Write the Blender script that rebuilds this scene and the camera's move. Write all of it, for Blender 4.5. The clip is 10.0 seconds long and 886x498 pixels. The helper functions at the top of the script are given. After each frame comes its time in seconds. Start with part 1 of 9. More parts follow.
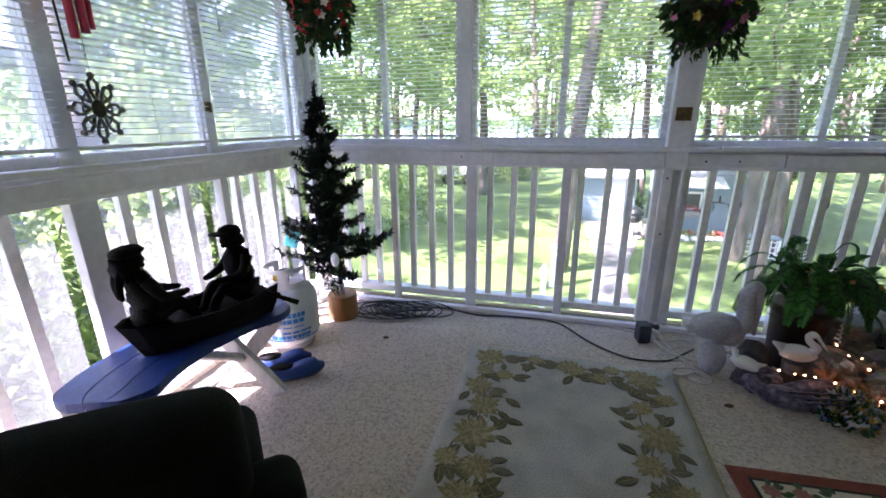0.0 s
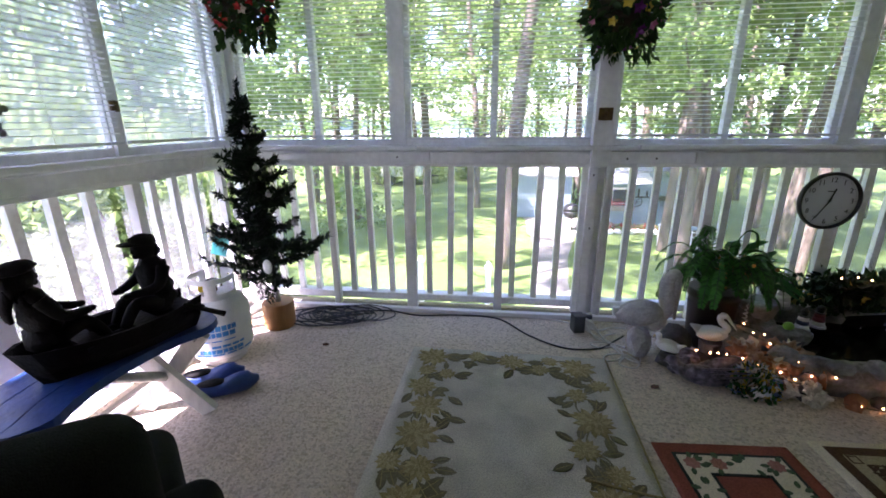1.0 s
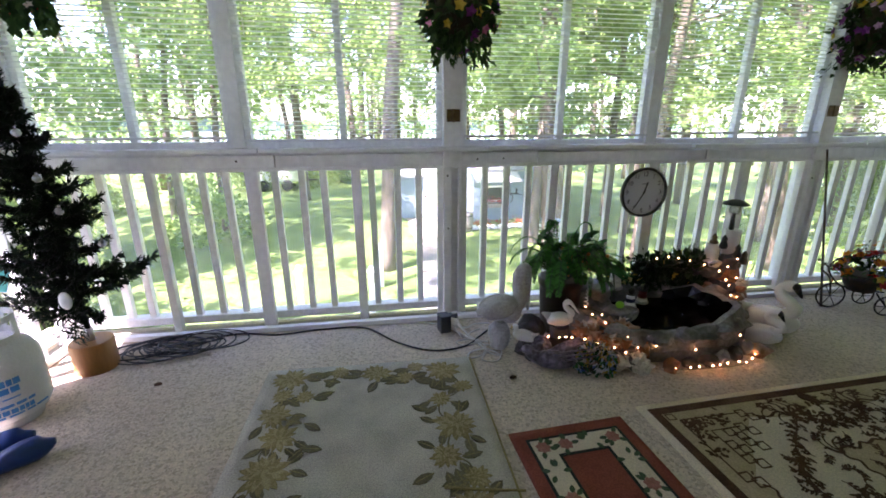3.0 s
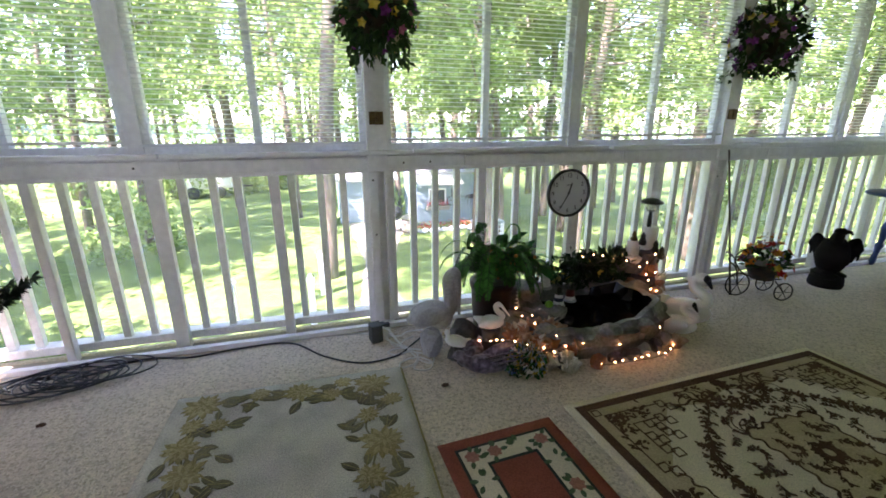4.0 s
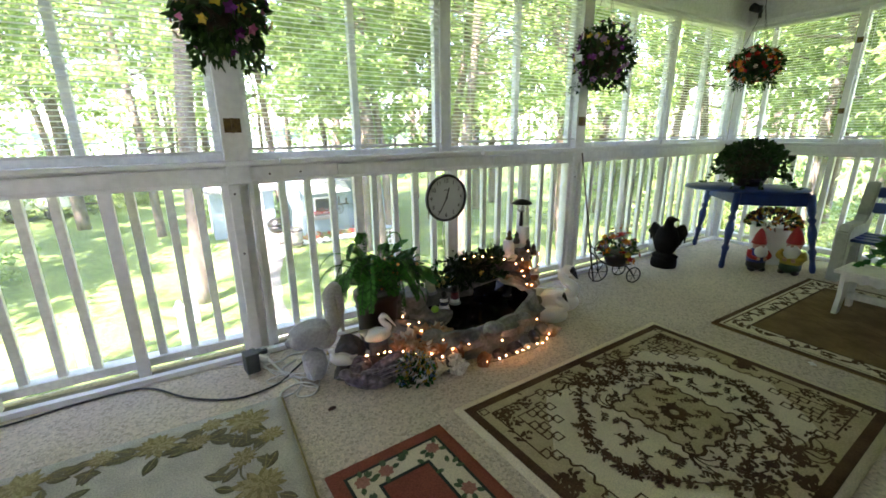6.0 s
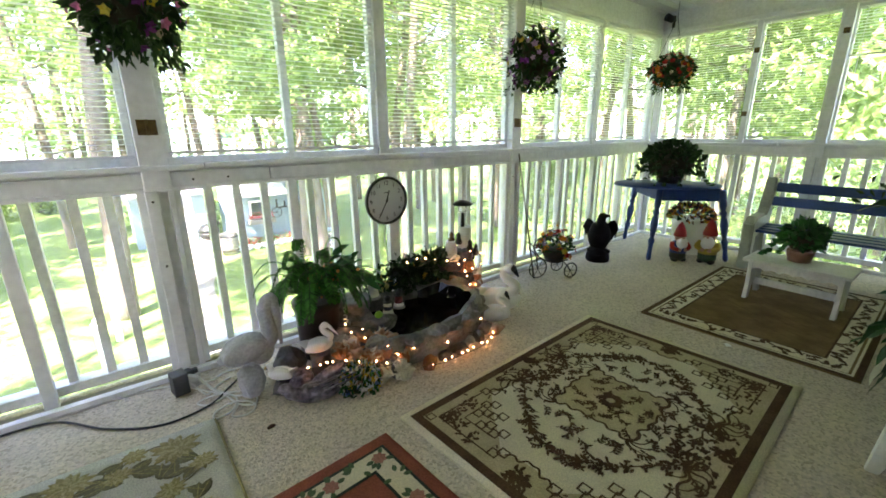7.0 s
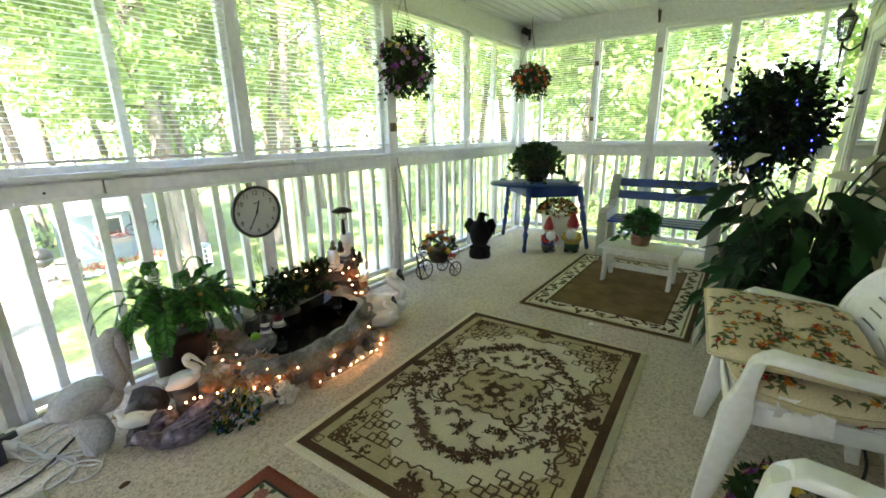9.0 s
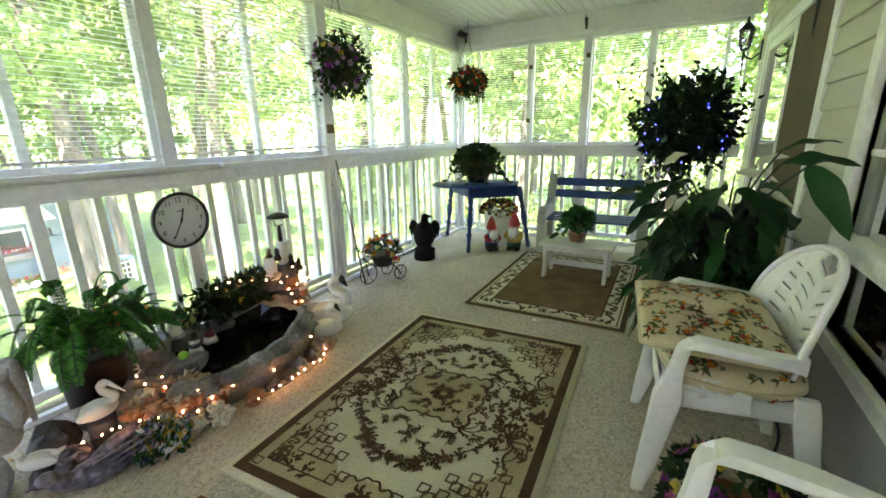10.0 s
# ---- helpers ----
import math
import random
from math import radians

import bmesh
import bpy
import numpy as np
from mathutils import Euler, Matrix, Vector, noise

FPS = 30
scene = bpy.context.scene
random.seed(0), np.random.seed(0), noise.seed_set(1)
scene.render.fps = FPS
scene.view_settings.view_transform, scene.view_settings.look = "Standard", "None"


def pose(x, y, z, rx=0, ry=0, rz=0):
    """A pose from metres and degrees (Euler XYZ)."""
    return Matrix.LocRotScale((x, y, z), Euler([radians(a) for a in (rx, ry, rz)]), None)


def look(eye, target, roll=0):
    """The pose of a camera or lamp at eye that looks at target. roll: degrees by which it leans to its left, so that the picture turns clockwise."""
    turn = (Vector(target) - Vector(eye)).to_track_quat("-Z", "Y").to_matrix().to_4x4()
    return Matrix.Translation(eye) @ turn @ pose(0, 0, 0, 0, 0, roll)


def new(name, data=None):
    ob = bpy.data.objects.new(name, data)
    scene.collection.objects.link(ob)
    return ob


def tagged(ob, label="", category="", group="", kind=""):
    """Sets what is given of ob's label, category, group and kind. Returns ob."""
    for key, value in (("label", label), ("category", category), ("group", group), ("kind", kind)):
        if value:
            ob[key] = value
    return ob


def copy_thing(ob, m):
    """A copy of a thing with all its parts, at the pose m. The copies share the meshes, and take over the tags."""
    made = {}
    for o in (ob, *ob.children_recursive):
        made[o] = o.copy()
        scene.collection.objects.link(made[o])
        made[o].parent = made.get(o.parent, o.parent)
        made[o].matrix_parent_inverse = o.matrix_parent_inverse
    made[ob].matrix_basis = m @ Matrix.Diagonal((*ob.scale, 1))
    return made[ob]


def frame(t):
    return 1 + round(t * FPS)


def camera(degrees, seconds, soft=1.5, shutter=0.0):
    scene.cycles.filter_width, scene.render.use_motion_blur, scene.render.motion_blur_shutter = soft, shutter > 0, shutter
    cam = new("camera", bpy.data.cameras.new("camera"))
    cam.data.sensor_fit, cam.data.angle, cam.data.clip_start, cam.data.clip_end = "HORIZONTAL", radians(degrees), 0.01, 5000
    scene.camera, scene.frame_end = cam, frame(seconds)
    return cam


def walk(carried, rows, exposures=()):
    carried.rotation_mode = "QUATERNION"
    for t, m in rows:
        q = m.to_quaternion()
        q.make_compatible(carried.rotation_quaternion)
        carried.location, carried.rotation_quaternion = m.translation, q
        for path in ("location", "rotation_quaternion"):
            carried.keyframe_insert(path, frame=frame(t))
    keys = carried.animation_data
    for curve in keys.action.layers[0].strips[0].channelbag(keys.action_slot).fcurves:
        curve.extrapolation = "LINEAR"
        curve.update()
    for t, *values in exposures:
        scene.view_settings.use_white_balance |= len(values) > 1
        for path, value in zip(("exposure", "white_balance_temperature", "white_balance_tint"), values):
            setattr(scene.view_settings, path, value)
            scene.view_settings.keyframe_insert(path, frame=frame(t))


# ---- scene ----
from collections import defaultdict
cam = camera(93.37, 10.0, soft=1.7)
PATH = [
    (0, (-0.710, -2.775, 1.293), (-1.194, -0.924, 0.712), -0.31),
    (0.5, (-0.686, -2.765, 1.295), (-1.044, -0.885, 0.713), -0.33),
    (1, (-0.661, -2.753, 1.289), (-0.899, -0.854, 0.709), -0.40),
    (1.5, (-0.634, -2.734, 1.279), (-0.746, -0.822, 0.703), -0.48),
    (2, (-0.597, -2.708, 1.281), (-0.574, -0.794, 0.704), -0.29),
    (2.5, (-0.546, -2.682, 1.283), (-0.390, -0.774, 0.706), -0.20),
    (4, (-0.353, -2.611, 1.280), (0.177, -0.766, 0.718), -0.25),
    (4.5, (-0.323, -2.601, 1.285), (0.324, -0.791, 0.730), -0.34),
    (5, (-0.300, -2.591, 1.281), (0.466, -0.826, 0.735), -0.42),
    (5.5, (-0.278, -2.591, 1.283), (0.603, -0.879, 0.742), -0.51),
    (7, (-0.226, -2.582, 1.301), (0.978, -1.081, 0.756), -0.58),
    (7.5, (-0.206, -2.585, 1.304), (1.096, -1.166, 0.761), -0.58),
    (8, (-0.188, -2.592, 1.305), (1.203, -1.261, 0.765), -0.76),
    (8.5, (-0.177, -2.612, 1.310), (1.299, -1.374, 0.771), -0.83),
    (9, (-0.159, -2.618, 1.311), (1.395, -1.480, 0.773), -0.89),
    (9.5, (-0.136, -2.619, 1.310), (1.491, -1.586, 0.775), -0.97),
    (10, (-0.123, -2.624, 1.308), (1.568, -1.699, 0.774), -1.05),
]
walk(cam, [(t, look(eye, target, roll)) for t, eye, target, roll in PATH],
     exposures=[(0, 3.05, 5800, 45), (1.5, 3.13, 6000, 44), (2.5, 3.3, 6100, 43), (5, 3.5, 6450, 36), (7.5, 4.15, 6650, 30), (10, 4.34, 6650, 30)])

# ---- world and sun ----
SUN_EL, SUN_AZ = 59.0, 212.0          # azimuth of the sun counted from +x, anticlockwise
world = bpy.data.worlds.new("sky")
scene.world = world
world.use_nodes = True
wn = world.node_tree
sky = wn.nodes.new("ShaderNodeTexSky")
sky.sky_type = "NISHITA"
sky.sun_disc = False
sky.sun_elevation = radians(SUN_EL)
sky.sun_rotation = radians(90 - SUN_AZ)
wn.links.new(sky.outputs[0], wn.nodes["Background"].inputs[0])
wn.nodes["Background"].inputs[1].default_value = 0.12
sun_data = bpy.data.lights.new("sun", "SUN")
sun_data.energy = 4.5
sun_data.angle = radians(0.6)
sun_data.color = (1.0, 0.95, 0.86)
sun = new("sun", sun_data)
sd = Vector((math.cos(radians(SUN_EL)) * math.cos(radians(SUN_AZ)), math.cos(radians(SUN_EL)) * math.sin(radians(SUN_AZ)), math.sin(radians(SUN_EL))))
sun.matrix_world = look(sd * 60, (0, 0, 0))


# ---- materials ----
def mat(name, c1, c2=None, scale=8.0, rough=0.6, metal=0.0, bump=0.0, bscale=60.0, fine=0.0, fscale=120.0, rand=0.0, spec=0.5, stretch=(1, 1, 1), sheen=0.0, detail=4.0):
    """Two colours mixed by broad noise, a fine grain over them, fine relief, and some change from piece to piece."""
    m = bpy.data.materials.new(name)
    m.use_nodes = True
    nt = m.node_tree
    L = nt.links.new
    p = nt.nodes["Principled BSDF"]
    p.inputs["Roughness"].default_value = rough
    p.inputs["Metallic"].default_value = metal
    p.inputs["Specular IOR Level"].default_value = spec
    if sheen:
        p.inputs["Sheen Weight"].default_value = sheen
    tc = nt.nodes.new("ShaderNodeTexCoord")
    mp = nt.nodes.new("ShaderNodeMapping")
    mp.inputs["Scale"].default_value = stretch
    L(tc.outputs["Object"], mp.inputs[0])
    c2 = c2 or tuple(min(1, v * 0.8) for v in c1)
    n1 = nt.nodes.new("ShaderNodeTexNoise")
    n1.inputs["Scale"].default_value = scale
    n1.inputs["Detail"].default_value = detail
    L(mp.outputs[0], n1.inputs["Vector"])
    ramp = nt.nodes.new("ShaderNodeValToRGB")
    ramp.color_ramp.elements[0].position, ramp.color_ramp.elements[1].position = 0.35, 0.65
    ramp.color_ramp.elements[0].color, ramp.color_ramp.elements[1].color = (*c1, 1), (*c2, 1)
    L(n1.outputs["Fac"], ramp.inputs[0])
    col = ramp.outputs[0]
    if fine:
        n2 = nt.nodes.new("ShaderNodeTexNoise")
        n2.inputs["Scale"].default_value = fscale
        n2.inputs["Detail"].default_value = 2
        L(mp.outputs[0], n2.inputs["Vector"])
        mr = nt.nodes.new("ShaderNodeMapRange")
        mr.inputs["From Min"].default_value, mr.inputs["From Max"].default_value = 0.3, 0.7
        mr.inputs["To Min"].default_value, mr.inputs["To Max"].default_value = 1 - fine, 1 + fine * 0.6
        L(n2.outputs["Fac"], mr.inputs[0])
        mx = nt.nodes.new("ShaderNodeMix")
        mx.data_type, mx.blend_type = "RGBA", "MULTIPLY"
        mx.inputs["Factor"].default_value = 1
        L(col, mx.inputs["A"])
        L(mr.outputs[0], mx.inputs["B"])
        col = mx.outputs["Result"]
    if rand:
        oi = nt.nodes.new("ShaderNodeObjectInfo")
        mr = nt.nodes.new("ShaderNodeMapRange")
        mr.inputs["To Min"].default_value, mr.inputs["To Max"].default_value = 1 - rand, 1 + rand
        L(oi.outputs["Random"], mr.inputs[0])
        mx = nt.nodes.new("ShaderNodeMix")
        mx.data_type, mx.blend_type = "RGBA", "MULTIPLY"
        mx.inputs["Factor"].default_value = 1
        L(col, mx.inputs["A"])
        L(mr.outputs[0], mx.inputs["B"])
        col = mx.outputs["Result"]
    L(col, p.inputs["Base Color"])
    if bump:
        n3 = nt.nodes.new("ShaderNodeTexNoise")
        n3.inputs["Scale"].default_value = bscale
        n3.inputs["Detail"].default_value = 3
        L(mp.outputs[0], n3.inputs["Vector"])
        b = nt.nodes.new("ShaderNodeBump")
        b.inputs["Strength"].default_value = bump
        b.inputs["Distance"].default_value = 0.01
        L(n3.outputs["Fac"], b.inputs["Height"])
        L(b.outputs[0], p.inputs["Normal"])
    return m


def leaf_mat(name, c1, c2, trans=0.45, rough=0.55, island=True):
    """Leaves: each its own shade between two greens, part of the light passing through."""
    m = bpy.data.materials.new(name)
    m.use_nodes = True
    nt = m.node_tree
    L = nt.links.new
    p = nt.nodes["Principled BSDF"]
    p.inputs["Roughness"].default_value = rough
    p.inputs["Specular IOR Level"].default_value = 0.22
    g = nt.nodes.new("ShaderNodeNewGeometry")
    ramp = nt.nodes.new("ShaderNodeValToRGB")
    ramp.color_ramp.elements[0].color, ramp.color_ramp.elements[1].color = (*c1, 1), (*c2, 1)
    L(g.outputs["Random Per Island"], ramp.inputs[0])
    L(ramp.outputs[0], p.inputs["Base Color"])
    if trans:
        t = nt.nodes.new("ShaderNodeBsdfTranslucent")
        mx = nt.nodes.new("ShaderNodeMixShader")
        mx.inputs[0].default_value = trans
        L(ramp.outputs[0], t.inputs[0])
        L(p.outputs[0], mx.inputs[1])
        L(t.outputs[0], mx.inputs[2])
        L(mx.outputs[0], nt.nodes["Material Output"].inputs[0])
    return m


def glow(name, color, strength):
    m = bpy.data.materials.new(name)
    m.use_nodes = True
    p = m.node_tree.nodes["Principled BSDF"]
    p.inputs["Base Color"].default_value = (*color, 1)
    p.inputs["Emission Color"].default_value = (*color, 1)
    p.inputs["Emission Strength"].default_value = strength
    return m


def clear_mat(name, tint=(1, 1, 1), gloss=0.06, haze=0.0):
    """Thin clear sheet: what is behind shows, with a Fresnel gloss and some haze."""
    m = bpy.data.materials.new(name)
    m.use_nodes = True
    nt = m.node_tree
    L = nt.links.new
    nt.nodes.remove(nt.nodes["Principled BSDF"])
    t = nt.nodes.new("ShaderNodeBsdfTransparent")
    t.inputs[0].default_value = (*tint, 1)
    g = nt.nodes.new("ShaderNodeBsdfGlossy")
    g.inputs["Roughness"].default_value = 0.03
    f = nt.nodes.new("ShaderNodeFresnel")
    f.inputs[0].default_value = 1.4
    mx = nt.nodes.new("ShaderNodeMixShader")
    L(f.outputs[0], mx.inputs[0])
    L(t.outputs[0], mx.inputs[1])
    L(g.outputs[0], mx.inputs[2])
    last = mx
    if haze:
        d = nt.nodes.new("ShaderNodeBsdfTranslucent")
        d.inputs[0].default_value = (0.85, 0.88, 0.9, 1)
        m2 = nt.nodes.new("ShaderNodeMixShader")
        m2.inputs[0].default_value = haze
        L(mx.outputs[0], m2.inputs[1])
        L(d.outputs[0], m2.inputs[2])
        last = m2
    L(last.outputs[0], nt.nodes["Material Output"].inputs[0])
    return m


M_white = mat("white_paint", (0.89, 0.89, 0.88), (0.83, 0.83, 0.82), 5, 0.5, fine=0.1, fscale=40, bump=0.15, bscale=30, rand=0.05)
M_trim = mat("white_trim", (0.89, 0.89, 0.89), (0.82, 0.82, 0.83), 4, 0.45, fine=0.07, fscale=25, bump=0.08, bscale=14, rand=0.04)
M_soffit = mat("soffit_panel", (0.8, 0.8, 0.78), (0.72, 0.72, 0.7), 1.5, 0.45, fine=0.05, fscale=30)
M_siding = mat("vinyl_siding", (0.56, 0.55, 0.45), (0.5, 0.49, 0.4), 2, 0.5, fine=0.06, fscale=60, bump=0.1, bscale=90, rand=0.03, stretch=(0.3, 1, 4))
M_slat = mat("blind_slat", (0.8, 0.81, 0.82), (0.74, 0.75, 0.76), 5, 0.4, rand=0.04)
M_deckwood = mat("weathered_wood", (0.24, 0.22, 0.19), (0.36, 0.33, 0.29), 5, 0.8, fine=0.2, fscale=70, bump=0.4, stretch=(0.4, 3, 3))
M_glass = clear_mat("window_glass", haze=0.05)
M_dusty = clear_mat("dusty_window_glass", haze=0.3)
M_filmw = clear_mat("dusty_screen_film", haze=0.12)
M_film = clear_mat("screen_film", haze=0.095)
M_brass = mat("old_brass", (0.2, 0.13, 0.04), (0.1, 0.06, 0.025), 25, 0.5, 0.4, fine=0.25)
M_black = mat("black_plastic", (0.008, 0.008, 0.009), (0.014, 0.014, 0.014), 15, 0.45, fine=0.2)
M_iron = mat("wrought_iron", (0.03, 0.028, 0.026), (0.07, 0.045, 0.03), 30, 0.55, 0.4, fine=0.2)
M_grass = mat("grass", (0.085, 0.15, 0.028), (0.14, 0.21, 0.05), 0.6, 0.9, fine=0.45, fscale=9, bump=0.6, bscale=25, detail=8)
M_bark = mat("bark", (0.2, 0.165, 0.13), (0.1, 0.08, 0.06), 2.5, 0.95, fine=0.35, fscale=12, bump=1.0, bscale=9, stretch=(3, 3, 0.6))
M_water = mat("lake_water", (0.03, 0.06, 0.08), (0.04, 0.08, 0.1), 0.3, 0.12, bump=0.3, bscale=2.0)
M_gravel = mat("gravel_path", (0.3, 0.28, 0.25), (0.2, 0.185, 0.16), 2, 0.95, fine=0.4, fscale=22, bump=0.7, bscale=30)
M_shed = mat("pale_blue_paint", (0.27, 0.35, 0.4), (0.22, 0.3, 0.35), 1.5, 0.7, fine=0.1, fscale=20)
M_shedroof = mat("roof_felt", (0.36, 0.38, 0.4), (0.25, 0.26, 0.27), 2, 0.9, fine=0.3, fscale=15)
M_housegrey = mat("blue_grey_siding", (0.25, 0.33, 0.38), (0.21, 0.28, 0.33), 1, 0.7)
LEAF_SUN = leaf_mat("tree_leaf", (0.16, 0.27, 0.075), (0.37, 0.49, 0.19), 0.6)
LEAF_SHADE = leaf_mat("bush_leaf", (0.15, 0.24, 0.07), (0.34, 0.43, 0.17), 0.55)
LEAF_BROAD = leaf_mat("broad_leaf", (0.012, 0.07, 0.02), (0.045, 0.19, 0.05), 0.25, 0.4)
LEAF_DARK = leaf_mat("house_plant_leaf", (0.006, 0.022, 0.007), (0.022, 0.06, 0.018), 0.2, 0.4)


# ---- mesh helpers ----
def box(bm, x0, y0, z0, x1, y1, z1, bev=0.0, m=None):
    r = bmesh.ops.create_cube(bm, size=1.0)
    vs = r["verts"]
    t = Matrix.Translation(((x0 + x1) / 2, (y0 + y1) / 2, (z0 + z1) / 2)) @ Matrix.Diagonal((abs(x1 - x0), abs(y1 - y0), abs(z1 - z0), 1))
    if m is not None:
        t = m @ t
    bmesh.ops.transform(bm, matrix=t, verts=vs)
    if bev:
        es = list({e for v in vs for e in v.link_edges})
        bmesh.ops.bevel(bm, geom=es, offset=bev, segments=2, profile=0.6, affect="EDGES")
    return bm


def lathe(bm, profile, seg=24, m=None, cap=True):
    """A turned body: profile is a row of (radius, height)."""
    m = m or Matrix()
    rings = []
    for r, z in profile:
        rings.append([bm.verts.new(m @ Vector((r * math.cos(2 * math.pi * i / seg), r * math.sin(2 * math.pi * i / seg), z))) for i in range(seg)])
    for a, b in zip(rings, rings[1:]):
        for i in range(seg):
            f = bm.faces.new((a[i], a[(i + 1) % seg], b[(i + 1) % seg], b[i]))
            f.smooth = True
    if cap:
        bm.faces.new(rings[0][::-1])
        bm.faces.new(rings[-1])
    return bm


def tube(bm, pts, r, seg=8, r2=None, flat=1.0):
    """A round rod along pts, from radius r to r2."""
    pts = [Vector(p) for p in pts]
    r2 = r if r2 is None else r2
    rings = []
    side = None
    for i, p in enumerate(pts):
        d = (pts[min(i + 1, len(pts) - 1)] - pts[max(i - 1, 0)]).normalized()
        if side is None:
            side = d.orthogonal().normalized()
        side = (side - d * side.dot(d))
        side = side.normalized() if side.length > 1e-6 else d.orthogonal().normalized()
        up = d.cross(side)
        k = r + (r2 - r) * i / max(1, len(pts) - 1)
        rings.append([bm.verts.new(p + side * (k * math.cos(2 * math.pi * j / seg)) + up * (k * flat * math.sin(2 * math.pi * j / seg))) for j in range(seg)])
    for a, b in zip(rings, rings[1:]):
        for j in range(seg):
            f = bm.faces.new((a[j], a[(j + 1) % seg], b[(j + 1) % seg], b[j]))
            f.smooth = True
    bm.faces.new(rings[0][::-1])
    bm.faces.new(rings[-1])
    return bm


def blob(bm, c, r, seg=16, m=None, rough=0.0, fr=4.0):
    """An ellipsoid, roughened by noise where asked."""
    q = bmesh.ops.create_uvsphere(bm, u_segments=seg, v_segments=max(6, seg * 2 // 3), radius=1.0)
    r = (r, r, r) if isinstance(r, (int, float)) else r
    t = Matrix.Translation(c) @ (m or Matrix()) @ Matrix.Diagonal((*r, 1))
    for v in q["verts"]:
        if rough:
            v.co *= 1 + rough * noise.noise(v.co * fr + Vector(c) * 13.7)
        v.co = t @ v.co
        for f in v.link_faces:
            f.smooth = True
    return bm


def rock(bm, c, r, seed=0, rough=0.45, sub=3):
    q = bmesh.ops.create_icosphere(bm, subdivisions=sub, radius=1.0)
    o = Vector((seed * 3.1, seed * 1.7, seed * 0.9))
    for v in q["verts"]:
        n = noise.noise(v.co * 1.1 + o) * rough + noise.noise(v.co * 2.9 + o) * rough * 0.35
        v.co *= 1 + n
        v.co = Vector((v.co.x * r[0], v.co.y * r[1], max(v.co.z * r[2], -r[2] * 0.75))) + Vector(c)
    return bm


def catmull(pts, n=6):
    pts = [Vector(p) for p in pts]
    out = []
    for i in range(len(pts) - 1):
        a, b, c, d = pts[max(i - 1, 0)], pts[i], pts[i + 1], pts[min(i + 2, len(pts) - 1)]
        for k in range(n):
            t = k / n
            out.append(0.5 * ((2 * b) + (c - a) * t + (2 * a - 5 * b + 4 * c - d) * t * t + (3 * b - a - 3 * c + d) * t ** 3))
    out.append(pts[-1])
    return out


def part(name, bm, material, parent=None, label=""):
    me = bpy.data.meshes.new(name)
    bm.to_mesh(me)
    bm.free()
    me.materials.append(material)
    ob = new(name, me)
    ob.parent = parent
    if label:
        ob["label"] = label
    return ob


def piece(name, me, parent, m):
    ob = new(name, me)
    ob.parent = parent
    ob.matrix_basis = m
    return ob


def thing(name, m, label, category, group="", kind=""):
    ob = new(name)
    ob.empty_display_size = 0.1
    ob.matrix_basis = m if isinstance(m, Matrix) else pose(*m)
    return tagged(ob, label, category, group, kind)


def B():
    return bmesh.new()


def leaf_mesh(name, mats, leaves, fold=0.25):
    """Leaves as one mesh: rows of (base, along, across, index of material); each a pointed blade of four faces, folded at its midrib."""
    vs, fs, mi = [], [], []
    for b, a, w, k in leaves:
        n = a.cross(w)
        n = n.normalized() * w.length * fold if n.length > 1e-9 else Vector((0, 0, 0))
        i = len(vs)
        vs += [b, b + a * 0.35 + w + n, b + a * 0.45 - n * 0.1, b + a * 0.35 - w + n, b + a]
        fs += [(i, i + 2, i + 1), (i, i + 3, i + 2), (i + 1, i + 2, i + 4), (i + 2, i + 3, i + 4)]
        mi += [k] * 4
    me = bpy.data.meshes.new(name)
    me.from_pydata(vs, [], fs)
    for m in mats:
        me.materials.append(m)
    me.polygons.foreach_set("material_index", mi)
    return me


def big_leaf(rows, p, d, side, ln, w, cup=0.25):
    """A broad pointed leaf, drooping to its tip, as a strip of faces with a midrib."""
    up = side.cross(d)
    n = 10
    prev = None
    wave = p.x * 40 + p.z * 25
    for i in range(n + 1):
        t = i / n
        wd = w * 1.75 * (t + 0.02) ** 0.62 * max(0.0, 1.0 - t) ** 0.8
        c = p + d * ln * t - Vector((0, 0, 1)) * (0.35 * ln * t * t)
        la, lb = 0.3 * math.sin(wave + i * 1.1), 0.3 * math.sin(wave * 1.7 + i * 1.3)
        cur = (c - side * wd + up * wd * (cup + la), c, c + side * wd + up * wd * (cup + lb))
        if prev:
            rows.append((prev[0], prev[1], cur[1], cur[0]))
            rows.append((prev[1], prev[2], cur[2], cur[1]))
        prev = cur


def quad_mesh(name, material, rows):
    vs, fs, seen = [], [], {}
    for r in rows:
        idx = []
        for v in r:
            key = (round(v.x, 5), round(v.y, 5), round(v.z, 5))
            if key not in seen:
                seen[key] = len(vs)
                vs.append(v)
            idx.append(seen[key])
        if len(set(idx)) >= 3:
            fs.append(tuple(dict.fromkeys(idx)))
    me = bpy.data.meshes.new(name)
    me.from_pydata(vs, [], fs)
    me.materials.append(material)
    me.polygons.foreach_set("use_smooth", [True] * len(fs))
    return me


def rv(rng, s=1.0):
    return Vector((rng.gauss(0, s), rng.gauss(0, s), rng.gauss(0, s)))


# ---- ground and distance ----
def ground_z(x, y):
    d = max(0.0, y - 38)
    return -2.75 - min(2.2, d * 0.06) + 0.1 * noise.noise(Vector((x * 0.07, y * 0.07, 0)))


